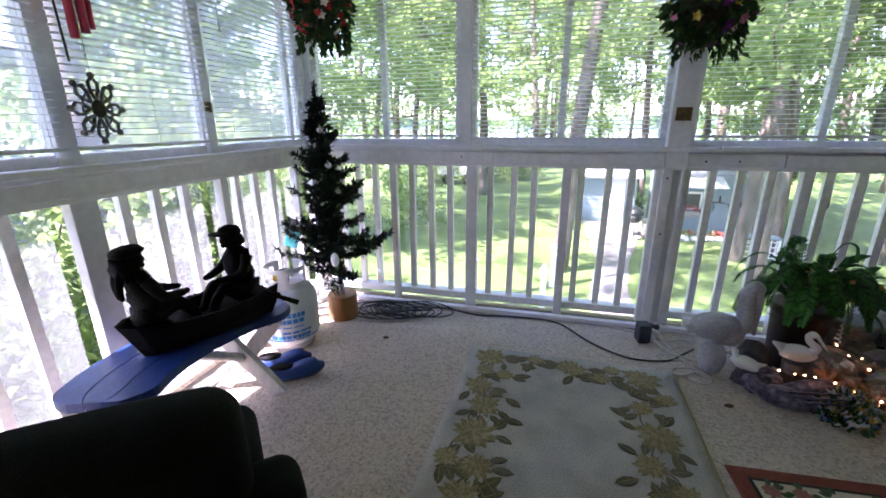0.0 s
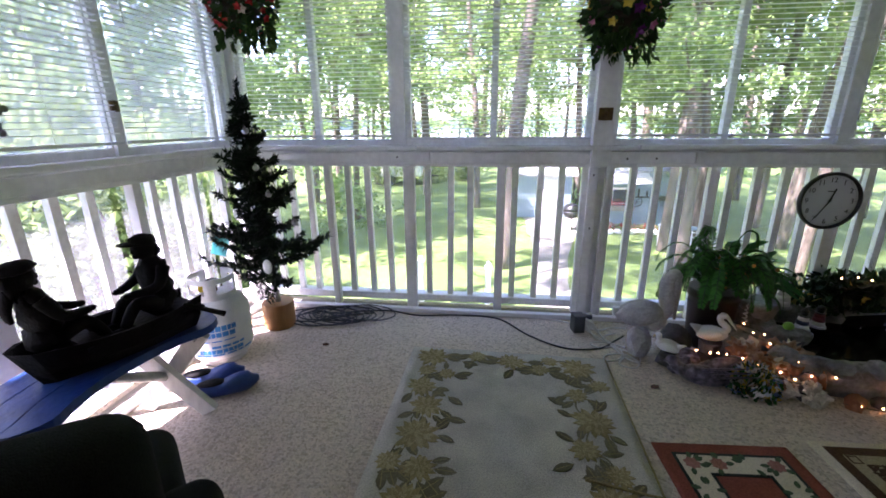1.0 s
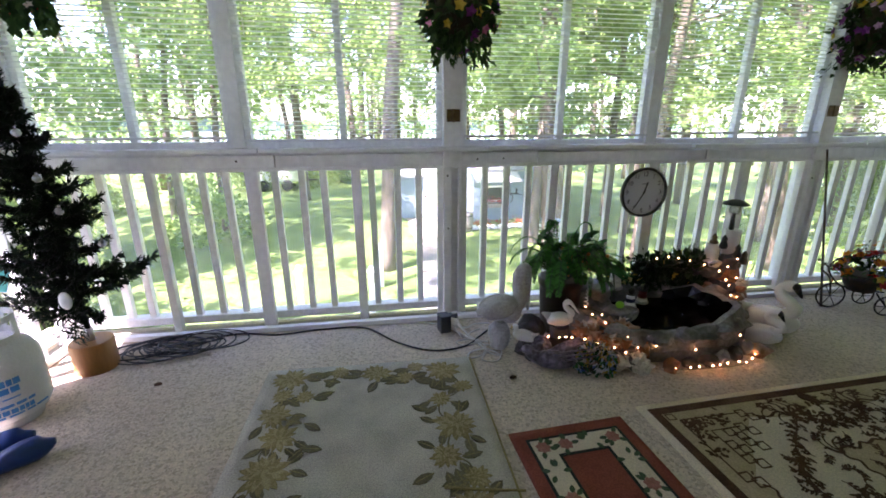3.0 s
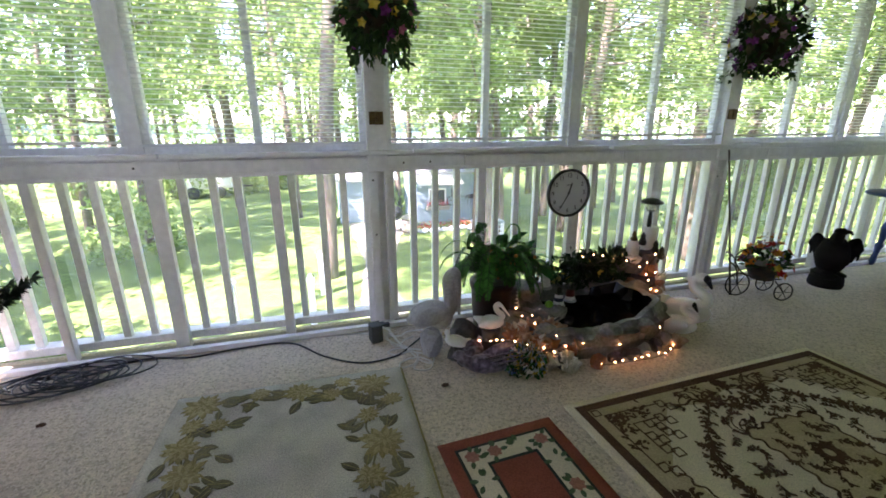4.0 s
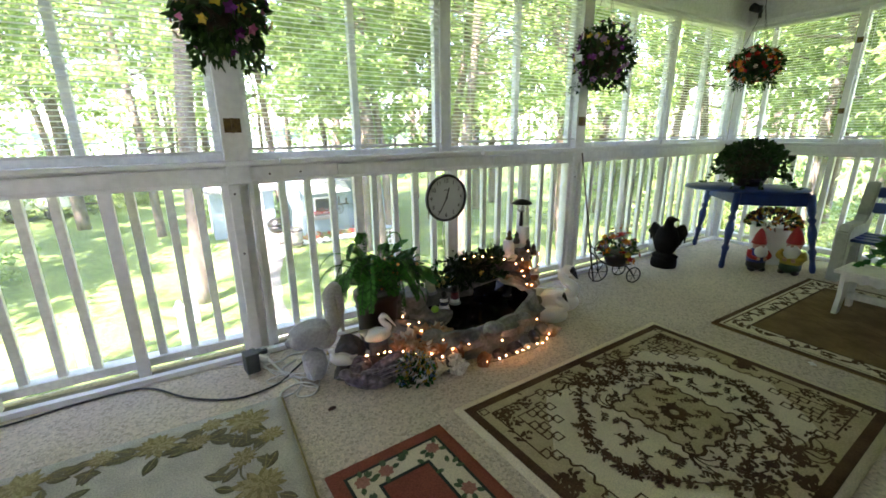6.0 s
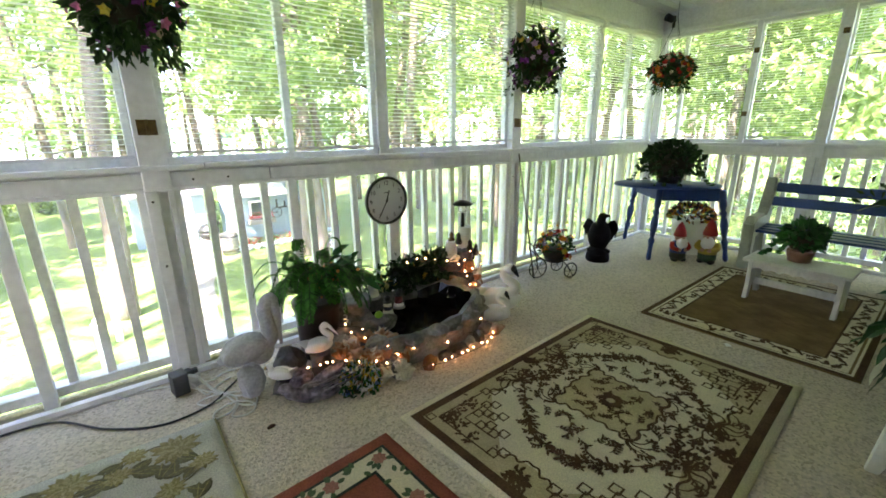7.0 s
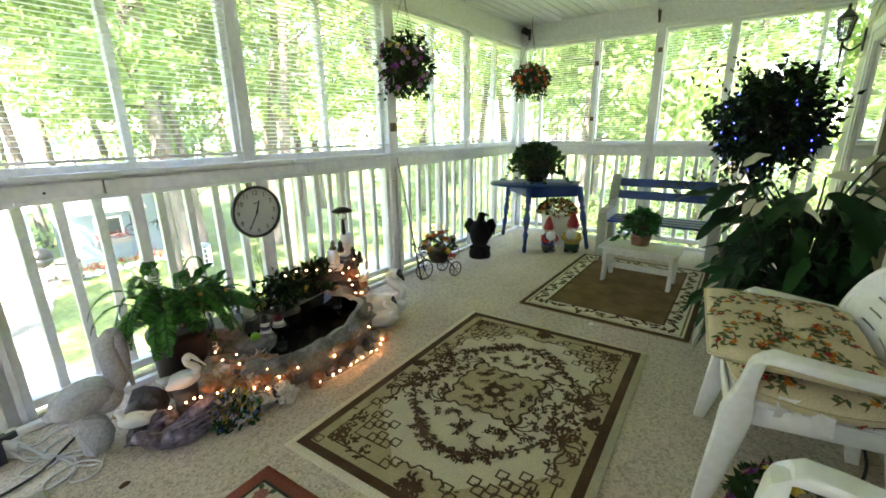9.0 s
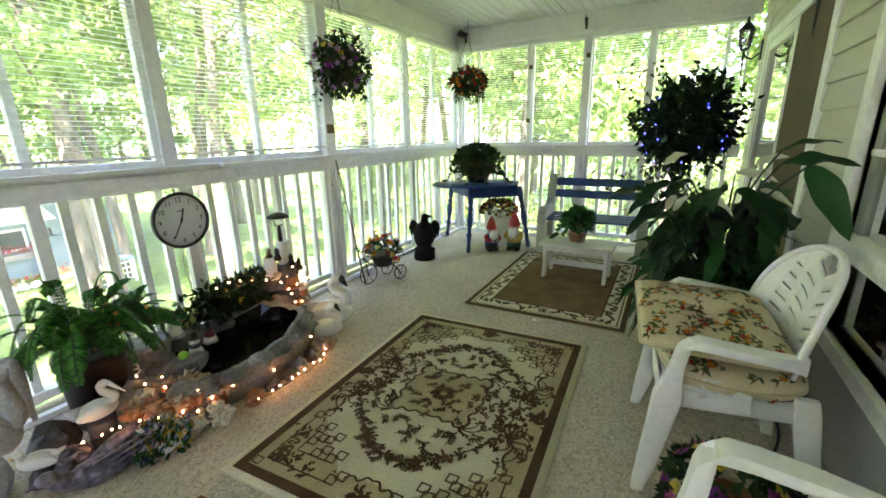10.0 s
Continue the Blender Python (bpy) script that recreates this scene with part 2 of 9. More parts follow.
bm = B()
xs = [-420, -260, -160, -100, -70, -50] + list(range(-40, 41, 2)) + [50, 70, 100, 160, 260, 420]
ys = [-300, -160, -90, -60, -45, -35, -28, -22, -18] + list(range(-16, 49, 2)) + [52, 58, 66, 80, 110, 160, 260, 420, 700]
grid = [[bm.verts.new((x, y, ground_z(x, y))) for x in xs] for y in ys]
for j in range(len(ys) - 1):
    for i in range(len(xs) - 1):
        bm.faces.new((grid[j][i], grid[j][i + 1], grid[j + 1][i + 1], grid[j + 1][i])).smooth = True
ground = part("ground", bm, M_grass)
tagged(ground, "sunlit mown lawn under tall trees", "lawn", kind="structure")
bm = B()
f = bm.faces.new([bm.verts.new(p) for p in ((-500, 62, -4.1), (500, 62, -4.1), (500, 640, -4.1), (-500, 640, -4.1))])
tagged(part("water", bm, M_water), "bright lake water seen between the trunks", "lake", kind="structure")


def rnd_leaf(rng, c, size):
    d = rv(rng).normalized()
    w = d.orthogonal().normalized()
    w = Matrix.Rotation(rng.uniform(0, 6.28), 3, d) @ w
    return (c, d * size * rng.uniform(0.7, 1.3), w * size * 0.33, 0)


def tree(name, seed, h, r, lean, crown_lo, crown_r, clumps, per, leafsize, material, label, group="woodland trees"):
    rng = random.Random(seed)
    root = thing(name, (0, 0, 0), label, "tree", group)
    bm = B()
    trunk = catmull([(0, 0, -0.2), (lean[0] * 0.3 + rng.uniform(-.1, .1), lean[1] * 0.3, h * 0.33), (lean[0] * 0.7, lean[1] * 0.7 + rng.uniform(-.2, .2), h * 0.66), (lean[0], lean[1], h)], 5)
    tube(bm, trunk, r, 10, r * 0.35)
    tips = []
    for k in range(9):
        t = rng.uniform(crown_lo, 0.98)
        p = trunk[min(len(trunk) - 1, int(t * (len(trunk) - 1)))]
        a = rng.uniform(0, 6.28)
        ln = crown_r * rng.uniform(0.5, 1.0)
        q = p + Vector((math.cos(a) * ln, math.sin(a) * ln, rng.uniform(0.1, 0.5) * ln))
        mid = (p + q) / 2 + Vector((0, 0, -0.1 * ln))
        tube(bm, catmull([p, mid, q], 3), r * 0.28, 6, r * 0.06)
        tips += [p.lerp(q, 0.5), p.lerp(q, 0.75), q, q]
    part("trunk", bm, M_bark, root)
    leaves = []
    for k in range(clumps):
        c = rng.choice(tips) + rv(rng, crown_r * 0.22)
        s = rng.uniform(0.35, 0.85)
        for i in range(per):
            o = rv(rng, s * 0.5)
            o.z *= 0.55
            leaves.append(rnd_leaf(rng, c + o, leafsize))
    ob = new("crown", leaf_mesh("crown", [material], leaves))
    ob.parent = root
    return root


T1 = tree("tree", 1, 14.0, 0.24, (1.1, 0.3), 0.45, 3.6, 80, 75, 0.2, LEAF_SUN, "tall grey-barked tree with light green leaves")
T1.matrix_basis = pose(-0.35, 8.9, -2.8)
T2 = tree("tree", 2, 14.0, 0.2, (-0.7, 0.5), 0.26, 3.8, 105, 75, 0.22, LEAF_SUN, "tall grey-barked tree with light green leaves")
T2.matrix_basis = pose(6.3, 13.6, -2.8)
T3 = tree("tree", 3, 11.0, 0.15, (0.9, -0.6), 0.12, 3.2, 110, 75, 0.2, LEAF_SUN, "slim leaning tree with bright yellow-green leaves")
T3.matrix_basis = pose(-6.6, 14.6, -2.8)
for k, (i, x, y, s, a) in enumerate([
        (2, 5.9, 11.4, 0.8, 40), (1, 4.7, 9.4, 0.9, 160), (1, 4.75, 10.9, 0.8, 20), (1, 7.0, 8.3, 0.8, 250), (1, 10.4, 7.2, 0.85, 120), (2, 9.4, 14.5, 1.0, 120), (1, 12.8, 15.6, 0.95, 200), (3, 12.7, 9.9, 1.0, 70), (1, 8.6, 11.6, 0.9, 310),
        (2, -1.5, 17.5, 0.9, 10), (3, 6.2, 19.5, 1.1, 150), (1, 15.0, 17.0, 1.1, 80), (3, 3.4, 18.5, 1.2, 250), (2, 12.0, 21.0, 1.1, 330),
        (1, -4.5, 21.0, 1.1, 100), (3, -9.5, 17.0, 1.2, 30), (2, -10.5, 23.0, 1.2, 200), (1, 17.5, 11.5, 1.1, 20), (3, 16.5, 6.0, 1.2, 110),
        (2, 19.0, 3.0, 1.0, 230), (3, 11.2, 1.2, 0.9, 30), (3, 10.6, -2.6, 0.85, 200), (3, 12.4, 5.2, 0.95, 310), (2, 13.6, -5.4, 0.9, 40), (3, 14.8, 0.6, 1.1, 150), (1, 14.5, 2.2, 0.85, 290), (3, 13.6, -1.6, 1.0, 60), (2, 16.5, -5.0, 1.1, 140), (1, 22.0, -2.0, 1.2, 0),
        (3, -10.4, 8.5, 1.0, 190), (2, -10.6, 6.2, 1.0, 60), (1, -19.0, -2.0, 1.0, 130), (3, -8.0, -11.0, 1.0, 340), (2, -14.5, 9.0, 1.2, 270),
        (1, 9.0, 27.0, 1.3, 45), (2, 1.0, 30.0, 1.3, 160), (3, -7.0, 32.0, 1.4, 220), (1, 18.0, 27.0, 1.3, 300), (2, 24.0, 17.0, 1.2, 75),
        (3, 26.0, 8.0, 1.3, 15), (1, -17.0, 16.0, 1.2, 260), (2, 13.0, 34.0, 1.4, 95), (3, 22.0, 38.0, 1.5, 185), (1, -2.0, 40.0, 1.5, 275)]):
    copy_thing((T1, T2, T3)[i - 1], pose(x, y, ground_z(x, y) - 0.05, 0, 0, a) @ Matrix.Diagonal((s, s, s * (0.9 + 0.2 * ((k * 7) % 5) / 4), 1)))
# tall trees added beyond the west end to dapple the lawn before the sheds
for x, y, s, tall, a in ((-7.8, -0.2, 0.78, 1.75, 15), (-7.9, 2.5, 0.78, 1.9, 140)):
    copy_thing(T1, pose(x, y, ground_z(x, y) - 0.05, 0, 0, a) @ Matrix.Diagonal((s, s, tall, 1)))


def bush(name, seed, rx, ry, rz, n, leafsize, material, label):
    rng = random.Random(seed)
    root = thing(name, (0, 0, 0), label, "shrub", "shrubs beside the porch")
    bm = B()
    for k in range(7):
        a = rng.uniform(0, 6.28)
        tube(bm, catmull([(0.1 * math.cos(a), 0.1 * math.sin(a), -0.1), (rx * 0.3 * math.cos(a), ry * 0.3 * math.sin(a), rz * 0.8), (rx * 0.6 * math.cos(a), ry * 0.6 * math.sin(a), rz * 1.5)], 3), 0.04, 5, 0.01)
    part("stems", bm, M_bark, root)
    leaves = []
    cl = [(Vector((rng.gauss(0, rx * 0.45), rng.gauss(0, ry * 0.45), abs(rng.gauss(rz, rz * 0.45)))), rng.uniform(0.25, 0.6)) for k in range(n // 70)]
    for c, s in cl:
        for i in range(70):
            leaves.append(rnd_leaf(rng, c + rv(rng, s * 0.5), leafsize))
    ob = new("foliage", leaf_mesh("foliage", [material], leaves))
    ob.parent = root
    return root


S1 = bush("shrub", 11, 1.6, 1.6, 2.1, 7000, 0.13, LEAF_SHADE, "tall dense green shrub in full leaf")
S1.matrix_basis = pose(-6.2, -0.4, -2.8)
S2 = bush("shrub", 12, 1.3, 1.3, 0.7, 3500, 0.12, LEAF_SHADE, "low rounded green shrub on the lawn")
S2.matrix_basis = pose(-13.5, 19.0, -2.8)
for k, (i, x, y, s, a) in enumerate([
        (1, -6.9, 4.0, 1.0, 50), (1, -6.4, -3.2, 1.0, 100), (1, -8.5, -1.2, 1.3, 200), (1, -9.0, 4.6, 1.3, 290), (1, -7.6, -5.8, 1.1, 20), (1, -6.6, 4.9, 0.8, 140),
        (2, -8.5, 25.5, 1.6, 90), (2, -5.4, 27.0, 1.5, 10), (2, -3.0, 28.5, 1.4, 200), (1, 10.5, -0.4, 0.75, 70), (1, 11.5, 3.4, 0.8, 160),
        (1, 12.5, -3.6, 0.9, 250), (1, 17, 9, 1.0, 340), (2, 8.0, 23.0, 1.5, 60), (1, -12.5, 12.5, 1.2, 110), (1, -11.5, 6.6, 1.3, 20), (1, 20.5, 14, 1.2, 210)]):
    copy_thing((S1, S2)[i - 1], pose(x, y, ground_z(x, y) - 0.05, 0, 0, a) @ Matrix.Diagonal((s, s, s, 1)))

# far woods, nobody could count them
rng = random.Random(77)
leaves = []
for k in range(700):
    a = rng.uniform(-0.3, 3.5)
    d = rng.uniform(34, 60)
    if 0.55 < a < 1.75 and rng.random() < 0.45:
        continue
    c = Vector((math.cos(a) * d, -2 + math.sin(a) * d, -2.5 + abs(rng.gauss(4.5, 4.5))))
    s = rng.uniform(1.0, 2.2)
    for i in range(70):
        o = rv(rng, s * 0.6)
        leaves.append(rnd_leaf(rng, c + o, 0.42))
ob = new("far_woods", leaf_mesh("far_woods", [LEAF_SUN], leaves))
tagged(ob, "dense bright green woodland in the distance", "woods", kind="stuff")
bm = B()
for k in range(60):
    a = rng.uniform(0.2, 2.6)
    d = rng.uniform(30, 58)
    x, y = math.cos(a) * d, math.sin(a) * d
    z = ground_z(x, y)
    tube(bm, [(x, y, z - 0.2), (x + rng.uniform(-.5, .5), y, z + 7), (x + rng.uniform(-1, 1), y, z + 15)], rng.uniform(0.12, 0.25), 6, 0.08)
tagged(part("far_trunks", bm, M_bark), "slim grey trunks of the distant woodland", "woods", kind="stuff")
# far shore
bm = B()
pts = [(-420 + 12 * i, 560 + 20 * math.sin(i * 0.7), 6 + 9 * noise.noise(Vector((i * 0.4, 3, 0))) + 6 * noise.noise(Vector((i * 1.7, 8, 0)))) for i in range(72)]
lo = [bm.verts.new((x, y, -6)) for x, y, z in pts]
hi = [bm.verts.new((x, y + 4, z)) for x, y, z in pts]
for i in range(71):
    bm.faces.new((lo[i], lo[i + 1], hi[i + 1], hi[i]))
tagged(part("backdrop", bm, mat("far_shore", (0.07, 0.12, 0.09), (0.1, 0.16, 0.11), 0.05, 0.9)), "hazy wooded far shore of the lake", "shore", kind="structure")


# ---- sheds and things on the lawn ----
def shed(name, m, w, d, h, ridge, label, wallm, door_x=None, window_x=None, awning=False):
    root = thing(name, m, label, "shed", "garden sheds")
    bm = B()
    v = [bm.verts.new(p) for p in ((0, 0, 0), (w, 0, 0), (w, d, 0), (0, d, 0), (0, 0, h), (w, 0, h), (w, d, h), (0, d, h), (0, d / 2, ridge), (w, d / 2, ridge))]
    for q in ((0, 1, 5, 4), (1, 2, 6, 9, 5), (2, 3, 7, 6), (3, 0, 4, 8, 7)):
        bm.faces.new([v[i] for i in q])
    for k in range(int(h / 0.2)):
        box(bm, -0.01, -0.012, 0.2 * k + 0.185, w + 0.01, 0, 0.2 * k + 0.2)
    part("wall", bm, wallm, root)
    bm = B()
    for s in (0, 1):
        y0, y1 = (-0.25, d / 2) if s == 0 else (d + 0.25, d / 2)
        z0 = h - 0.25 * (ridge - h) / (d / 2)
        a = [(-0.2, y0, z0), (w + 0.2, y0, z0), (w + 0.2, y1, ridge), (-0.2, y1, ridge)]
        lo = [bm.verts.new(p) for p in a]
        hi = [bm.verts.new((p[0], p[1], p[2] + 0.09)) for p in a]
        bm.faces.new(lo[::-1]), bm.faces.new(hi)
        for i in range(4):
            bm.faces.new((lo[i], lo[(i + 1) % 4], hi[(i + 1) % 4], hi[i]))
    bmesh.ops.recalc_face_normals(bm, faces=bm.faces)
    part("roof", bm, M_shedroof, root)
    if door_x is not None:
        dr = part("door", box(B(), door_x, -0.05, 0.05, door_x + 0.8, 0.0, 1.85, 0.01), M_white, root, "white plank door")
        part("door_handle", box(B(), door_x + 0.06, -0.09, 0.95, door_x + 0.1, -0.05, 1.1), M_iron, dr)
    if window_x is not None:
        fr = part("window", box(B(), window_x, -0.05, 1.0, window_x + 0.75, 0.0, 1.65, 0.01), M_white, root)
        part("pane", box(B(), window_x + 0.07, -0.056, 1.07, window_x + 0.68, -0.04, 1.58), M_black, fr, "dark pane")
        bm = B()
        box(bm, window_x - 0.1, -0.28, 0.78, window_x + 0.85, -0.03, 0.95, 0.015)
        part("flower_box", bm, M_deckwood, root)
        rngf = random.Random(5)
        lv = [rnd_leaf(rngf, Vector((window_x - 0.05 + rngf.random() * 0.85, -0.16 + rngf.gauss(0, .06), 1.0 + abs(rngf.gauss(0, .08)))), 0.07) for i in range(160)]
        o = new("flowers", leaf_mesh("flowers", [M_redflower], lv))
        o.parent = root
    if awning:
        bm = B()
        for k in range(10):
            y = -0.06 - k * 0.09
            z = h - 0.1 - k * 0.035
            box(bm, -0.1, y - 0.09, z - 0.02, w * 0.62, y, z)
        part("awning", bm, M_white, root, "pale slatted awning")
    return root


M_redflower = leaf_mat("red_petal", (0.45, 0.03, 0.03), (0.6, 0.12, 0.1), 0.3)
shed("garden_shed", (0.3, 15.6, -2.8), 2.3, 2.4, 2.0, 2.55, "pale blue wooden shed with a white door", M_shed, door_x=1.1)
SHED = shed("garden_shed", (3.3, 14.0, -2.8), 2.8, 2.6, 2.35, 3.0, "pale blue shed with slatted awning and flower box", M_shed, window_x=0.5, awning=True)
# path
bm = B()
path = catmull([(0.9, 4.0, 0), (0.8, 7.0, 0), (1.2, 10.0, 0), (1.5, 12.6, 0), (1.9, 15.4, 0)], 6)
rows = []
for i, p in enumerate(path):
    w = 0.45 + 0.75 * max(0, (p.y - 10) / 5)
    w *= 1 + 0.15 * noise.noise(Vector((i * 0.6, 0, 0)))
    rows.append([bm.verts.new((p.x + s * w, p.y, ground_z(p.x + s * w, p.y) + 0.03)) for s in (-1, -0.3, 0.3, 1)])
for a, b in zip(rows, rows[1:]):
    for i in range(3):
        bm.faces.new((a[i], a[i + 1], b[i + 1], b[i]))
tagged(part("garden_path", bm, M_gravel), "worn gravel path across the lawn to the sheds", "path", kind="structure")
# lean-to beside the shed
part("lean_to", box(B(), 2.83, 0.6, 0.0, 3.9, 2.4, 2.0, 0.02), M_shed, SHED, "pale blue lean-to against the shed")
# black ironwork on the shed's front: a spoked wheel with its seat, and a trotting animal cut from sheet
root = thing("wall_ornament", (4.77, 13.93, -1.68), "black iron carriage and draught animal ornament on the shed", "ornament")
bm = tube(B(), [(0.19 * math.cos(i * 0.2618), 0, 0.19 * math.sin(i * 0.2618)) for i in range(25)], 0.016, 6)
for k in range(6):
    tube(bm, [(0, 0, 0), (0.19 * math.cos(k * 1.047), 0, 0.19 * math.sin(k * 1.047))], 0.009, 5)
part("wheel", bm, M_black, root)
bm = box(B(), -0.05, -0.02, 0.16, 0.42, 0.02, 0.21, 0.006)
box(bm, 0.0, -0.02, 0.2, 0.06, 0.02, 0.5, 0.006)
box(bm, 0.3, -0.02, 0.2, 0.36, 0.02, 0.42, 0.006)
tube(bm, [(0.4, 0, 0.16), (0.75, 0, 0.12)], 0.012, 5)
part("carriage", bm, M_black, root)
bm = B()
blob(bm, (0.92, 0, 0.14), (0.2, 0.02, 0.1), 14)
tube(bm, catmull([(1.04, 0, 0.18), (1.14, 0, 0.3), (1.16, 0, 0.4)], 4), 0.065, 8, 0.045, 0.4)
blob(bm, (1.22, 0, 0.39), (0.09, 0.018, 0.045), 10, pose(0, 0, 0))
for x, k in ((0.78, -0.05), (0.84, 0.04), (1.0, -0.03), (1.06, 0.1)):
    tube(bm, catmull([(x, 0, 0.1), (x + k, 0, -0.06), (x + k * 0.4, 0, -0.2)], 4), 0.034, 6, 0.014, 0.5)
tube(bm, catmull([(0.74, 0, 0.2), (0.66, 0, 0.16), (0.62, 0, 0.02)], 4), 0.03, 6, 0.012, 0.5)
part("animal_shape", bm, M_black, root)
# barrel and covered grill by the path
root = thing("barrel_planter", (2.75, 12.9, ground_z(2.75, 12.9)), "brown wooden half barrel by the garden path", "planter")
part("staves", lathe(B(), [(0.24, 0.0), (0.29, 0.3), (0.3, 0.5), (0.28, 0.72), (0.25, 0.72)], 18), M_deckwood, root)
for z in (0.12, 0.6):
    part("hoop", lathe(B(), [(0.29, z), (0.303, z + 0.025), (0.29, z + 0.05)], 18), M_iron, root)
root = thing("kettle_grill", (2.25, 13.3, ground_z(2.25, 13.3)), "black lidded kettle grill beside the shed", "grill")
part("lid", lathe(B(), [(0.33, 0.8), (0.32, 0.88), (0.22, 1.02), (0.05, 1.08)], 20), M_black, root)
part("bowl", lathe(B(), [(0.12, 0.5), (0.27, 0.62), (0.33, 0.79)], 20), M_black, root)
for a in (0.5, 2.6, 4.7):
    part("leg", tube(B(), [(0.2 * math.cos(a), 0.2 * math.sin(a), 0.6), (0.3 * math.cos(a), 0.3 * math.sin(a), 0.0)], 0.014, 6), M_iron, root)
# white edging stones with flowers in front of the shed
for k in range(11):
    bm = B()
    rock(bm, (0, 0, 0.06), (0.15, 0.11, 0.1), k)
    o = part("edging_stone", bm, M_white)
    o.matrix_basis = pose(3.15 + 0.26 * k, 13.05 - 0.05 * (k % 3), ground_z(3 + 0.26 * k, 13) + 0.02, 0, 0, 30 * k)
    tagged(o, "whitewashed stone edging the flower bed", "stone", "flower bed edging")
rng = random.Random(31)
lv = [(*rnd_leaf(rng, Vector((3.1 + rng.random() * 2.7, 13.35 + rng.gauss(0, .12), -2.62 + abs(rng.gauss(0, .1)))), 0.09)[:3], 0 if rng.random() < 0.6 else 1) for i in range(900)]
tagged(new("flower_bed", leaf_mesh("flower_bed", [LEAF_SHADE, M_redflower], lv)), "flower bed with red blooms before the shed", "flowers", kind="stuff")


def picket(x, y):
    root = thing("garden_post", (x, y, ground_z(x, y)), "white wooden post standing on the lawn", "post", "lawn posts")
    bm = B()
    box(bm, -0.06, -0.06, 0, 0.06, 0.06, 1.0, 0.008)
    part("shaft", bm, M_white, root)
    bm = B()
    box(bm, -0.085, -0.085, 1.0, 0.085, 0.085, 1.05, 0.01)
    lathe(bm, [(0.03, 1.05), (0.055, 1.09), (0.04, 1.14), (0.005, 1.16)], 10)
    part("cap", bm, M_white, root)


for x, y in ((-0.75, 5.9), (-2.3, 6.2), (-0.55, 7.6)):
    picket(x, y)
# boat trailer cover and parked white vehicle far across the lawn
root = thing("parked_trailer", (-6.9, 25.6, ground_z(-6.9, 25.6)), "white covered utility trailer parked on the lawn", "trailer")
bm = B()
box(bm, -1.4, -0.9, 0.55, 1.4, 0.9, 1.75, 0.18)
part("body", bm, M_white, root)
for x in (-0.7, 0.7):
    bm = B()
    lathe(bm, [(0.22, -0.1), (0.34, -0.08), (0.34, 0.08), (0.22, 0.1)], 18, Matrix.Translation((x, -0.9, 0.34)) @ pose(0, 0, 0, 90))
    part("wheel", bm, M_black, root)
bm = B()
tube(bm, [(1.4, 0, 0.6), (2.4, 0, 0.55)], 0.05)
part("drawbar", bm, M_iron, root)
# small garden table beyond the clock
root = thing("garden_table", (5.3, 11.2, ground_z(5.3, 11.2)), "pale turquoise garden table with lattice sides", "table")
bm = B()
box(bm, -0.55, -0.3, 0.68, 0.55, 0.3, 0.73, 0.01)
part("tabletop", bm, M_shed, root)
for sx in (-0.5, 0.5):
    for sy in (-0.26, 0.26):
        part("leg", box(B(), sx - 0.03, sy - 0.03, 0, sx + 0.03, sy + 0.03, 0.68), M_white, root)
bm = B()
for k in range(8):
    box(bm, -0.5 + k * 0.13, -0.27, 0.1, -0.47 + k * 0.13, -0.25, 0.66)
for k in range(4):
    box(bm, -0.5, -0.29, 0.12 + k * 0.16, 0.45, -0.27, 0.15 + k * 0.16)
part("lattice", bm, M_white, root)
# neighbour's house
root = thing("neighbour_house", pose(-12.5, -3.1, -2.8) @ Matrix.Diagonal((1, 1, 0.92, 1)), "blue-grey house beyond the shrubs with pale eaves", "house")
bm = B()
box(bm, -4, -5, 0, 3.2, 5.2, 5.4)
part("wall", bm, M_housegrey, root)
bm = B()
box(bm, -4.6, -5.6, 5.4, 3.9, 5.8, 5.65, 0.02)
v = [bm.verts.new(p) for p in ((-4.6, -5.6, 5.65), (3.9, -5.6, 5.65), (3.9, 5.8, 5.65), (-4.6, 5.8, 5.65), (-0.3, -5.6, 7.6), (-0.3, 5.8, 7.6))]
for q in ((0, 1, 4), (1, 2, 5, 4), (2, 3, 5), (3, 0, 4, 5)):
    bm.faces.new([v[i] for i in q])
part("roof", bm, M_shedroof, root)
for y in (-2.5, 0.5, 3.2):
    w = part("window", box(B(), 3.2, y, 3.2, 3.26, y + 1.0, 4.6, 0.01), M_white, root)
    part("pane", box(B(), 3.25, y + 0.08, 3.28, 3.27, y + 0.92, 4.52), M_black, w)


# ---- porch shell ----
X0, X1, Y0, Y1 = -2.45, 5.16, -3.23, 0.0
CEIL = 2.57


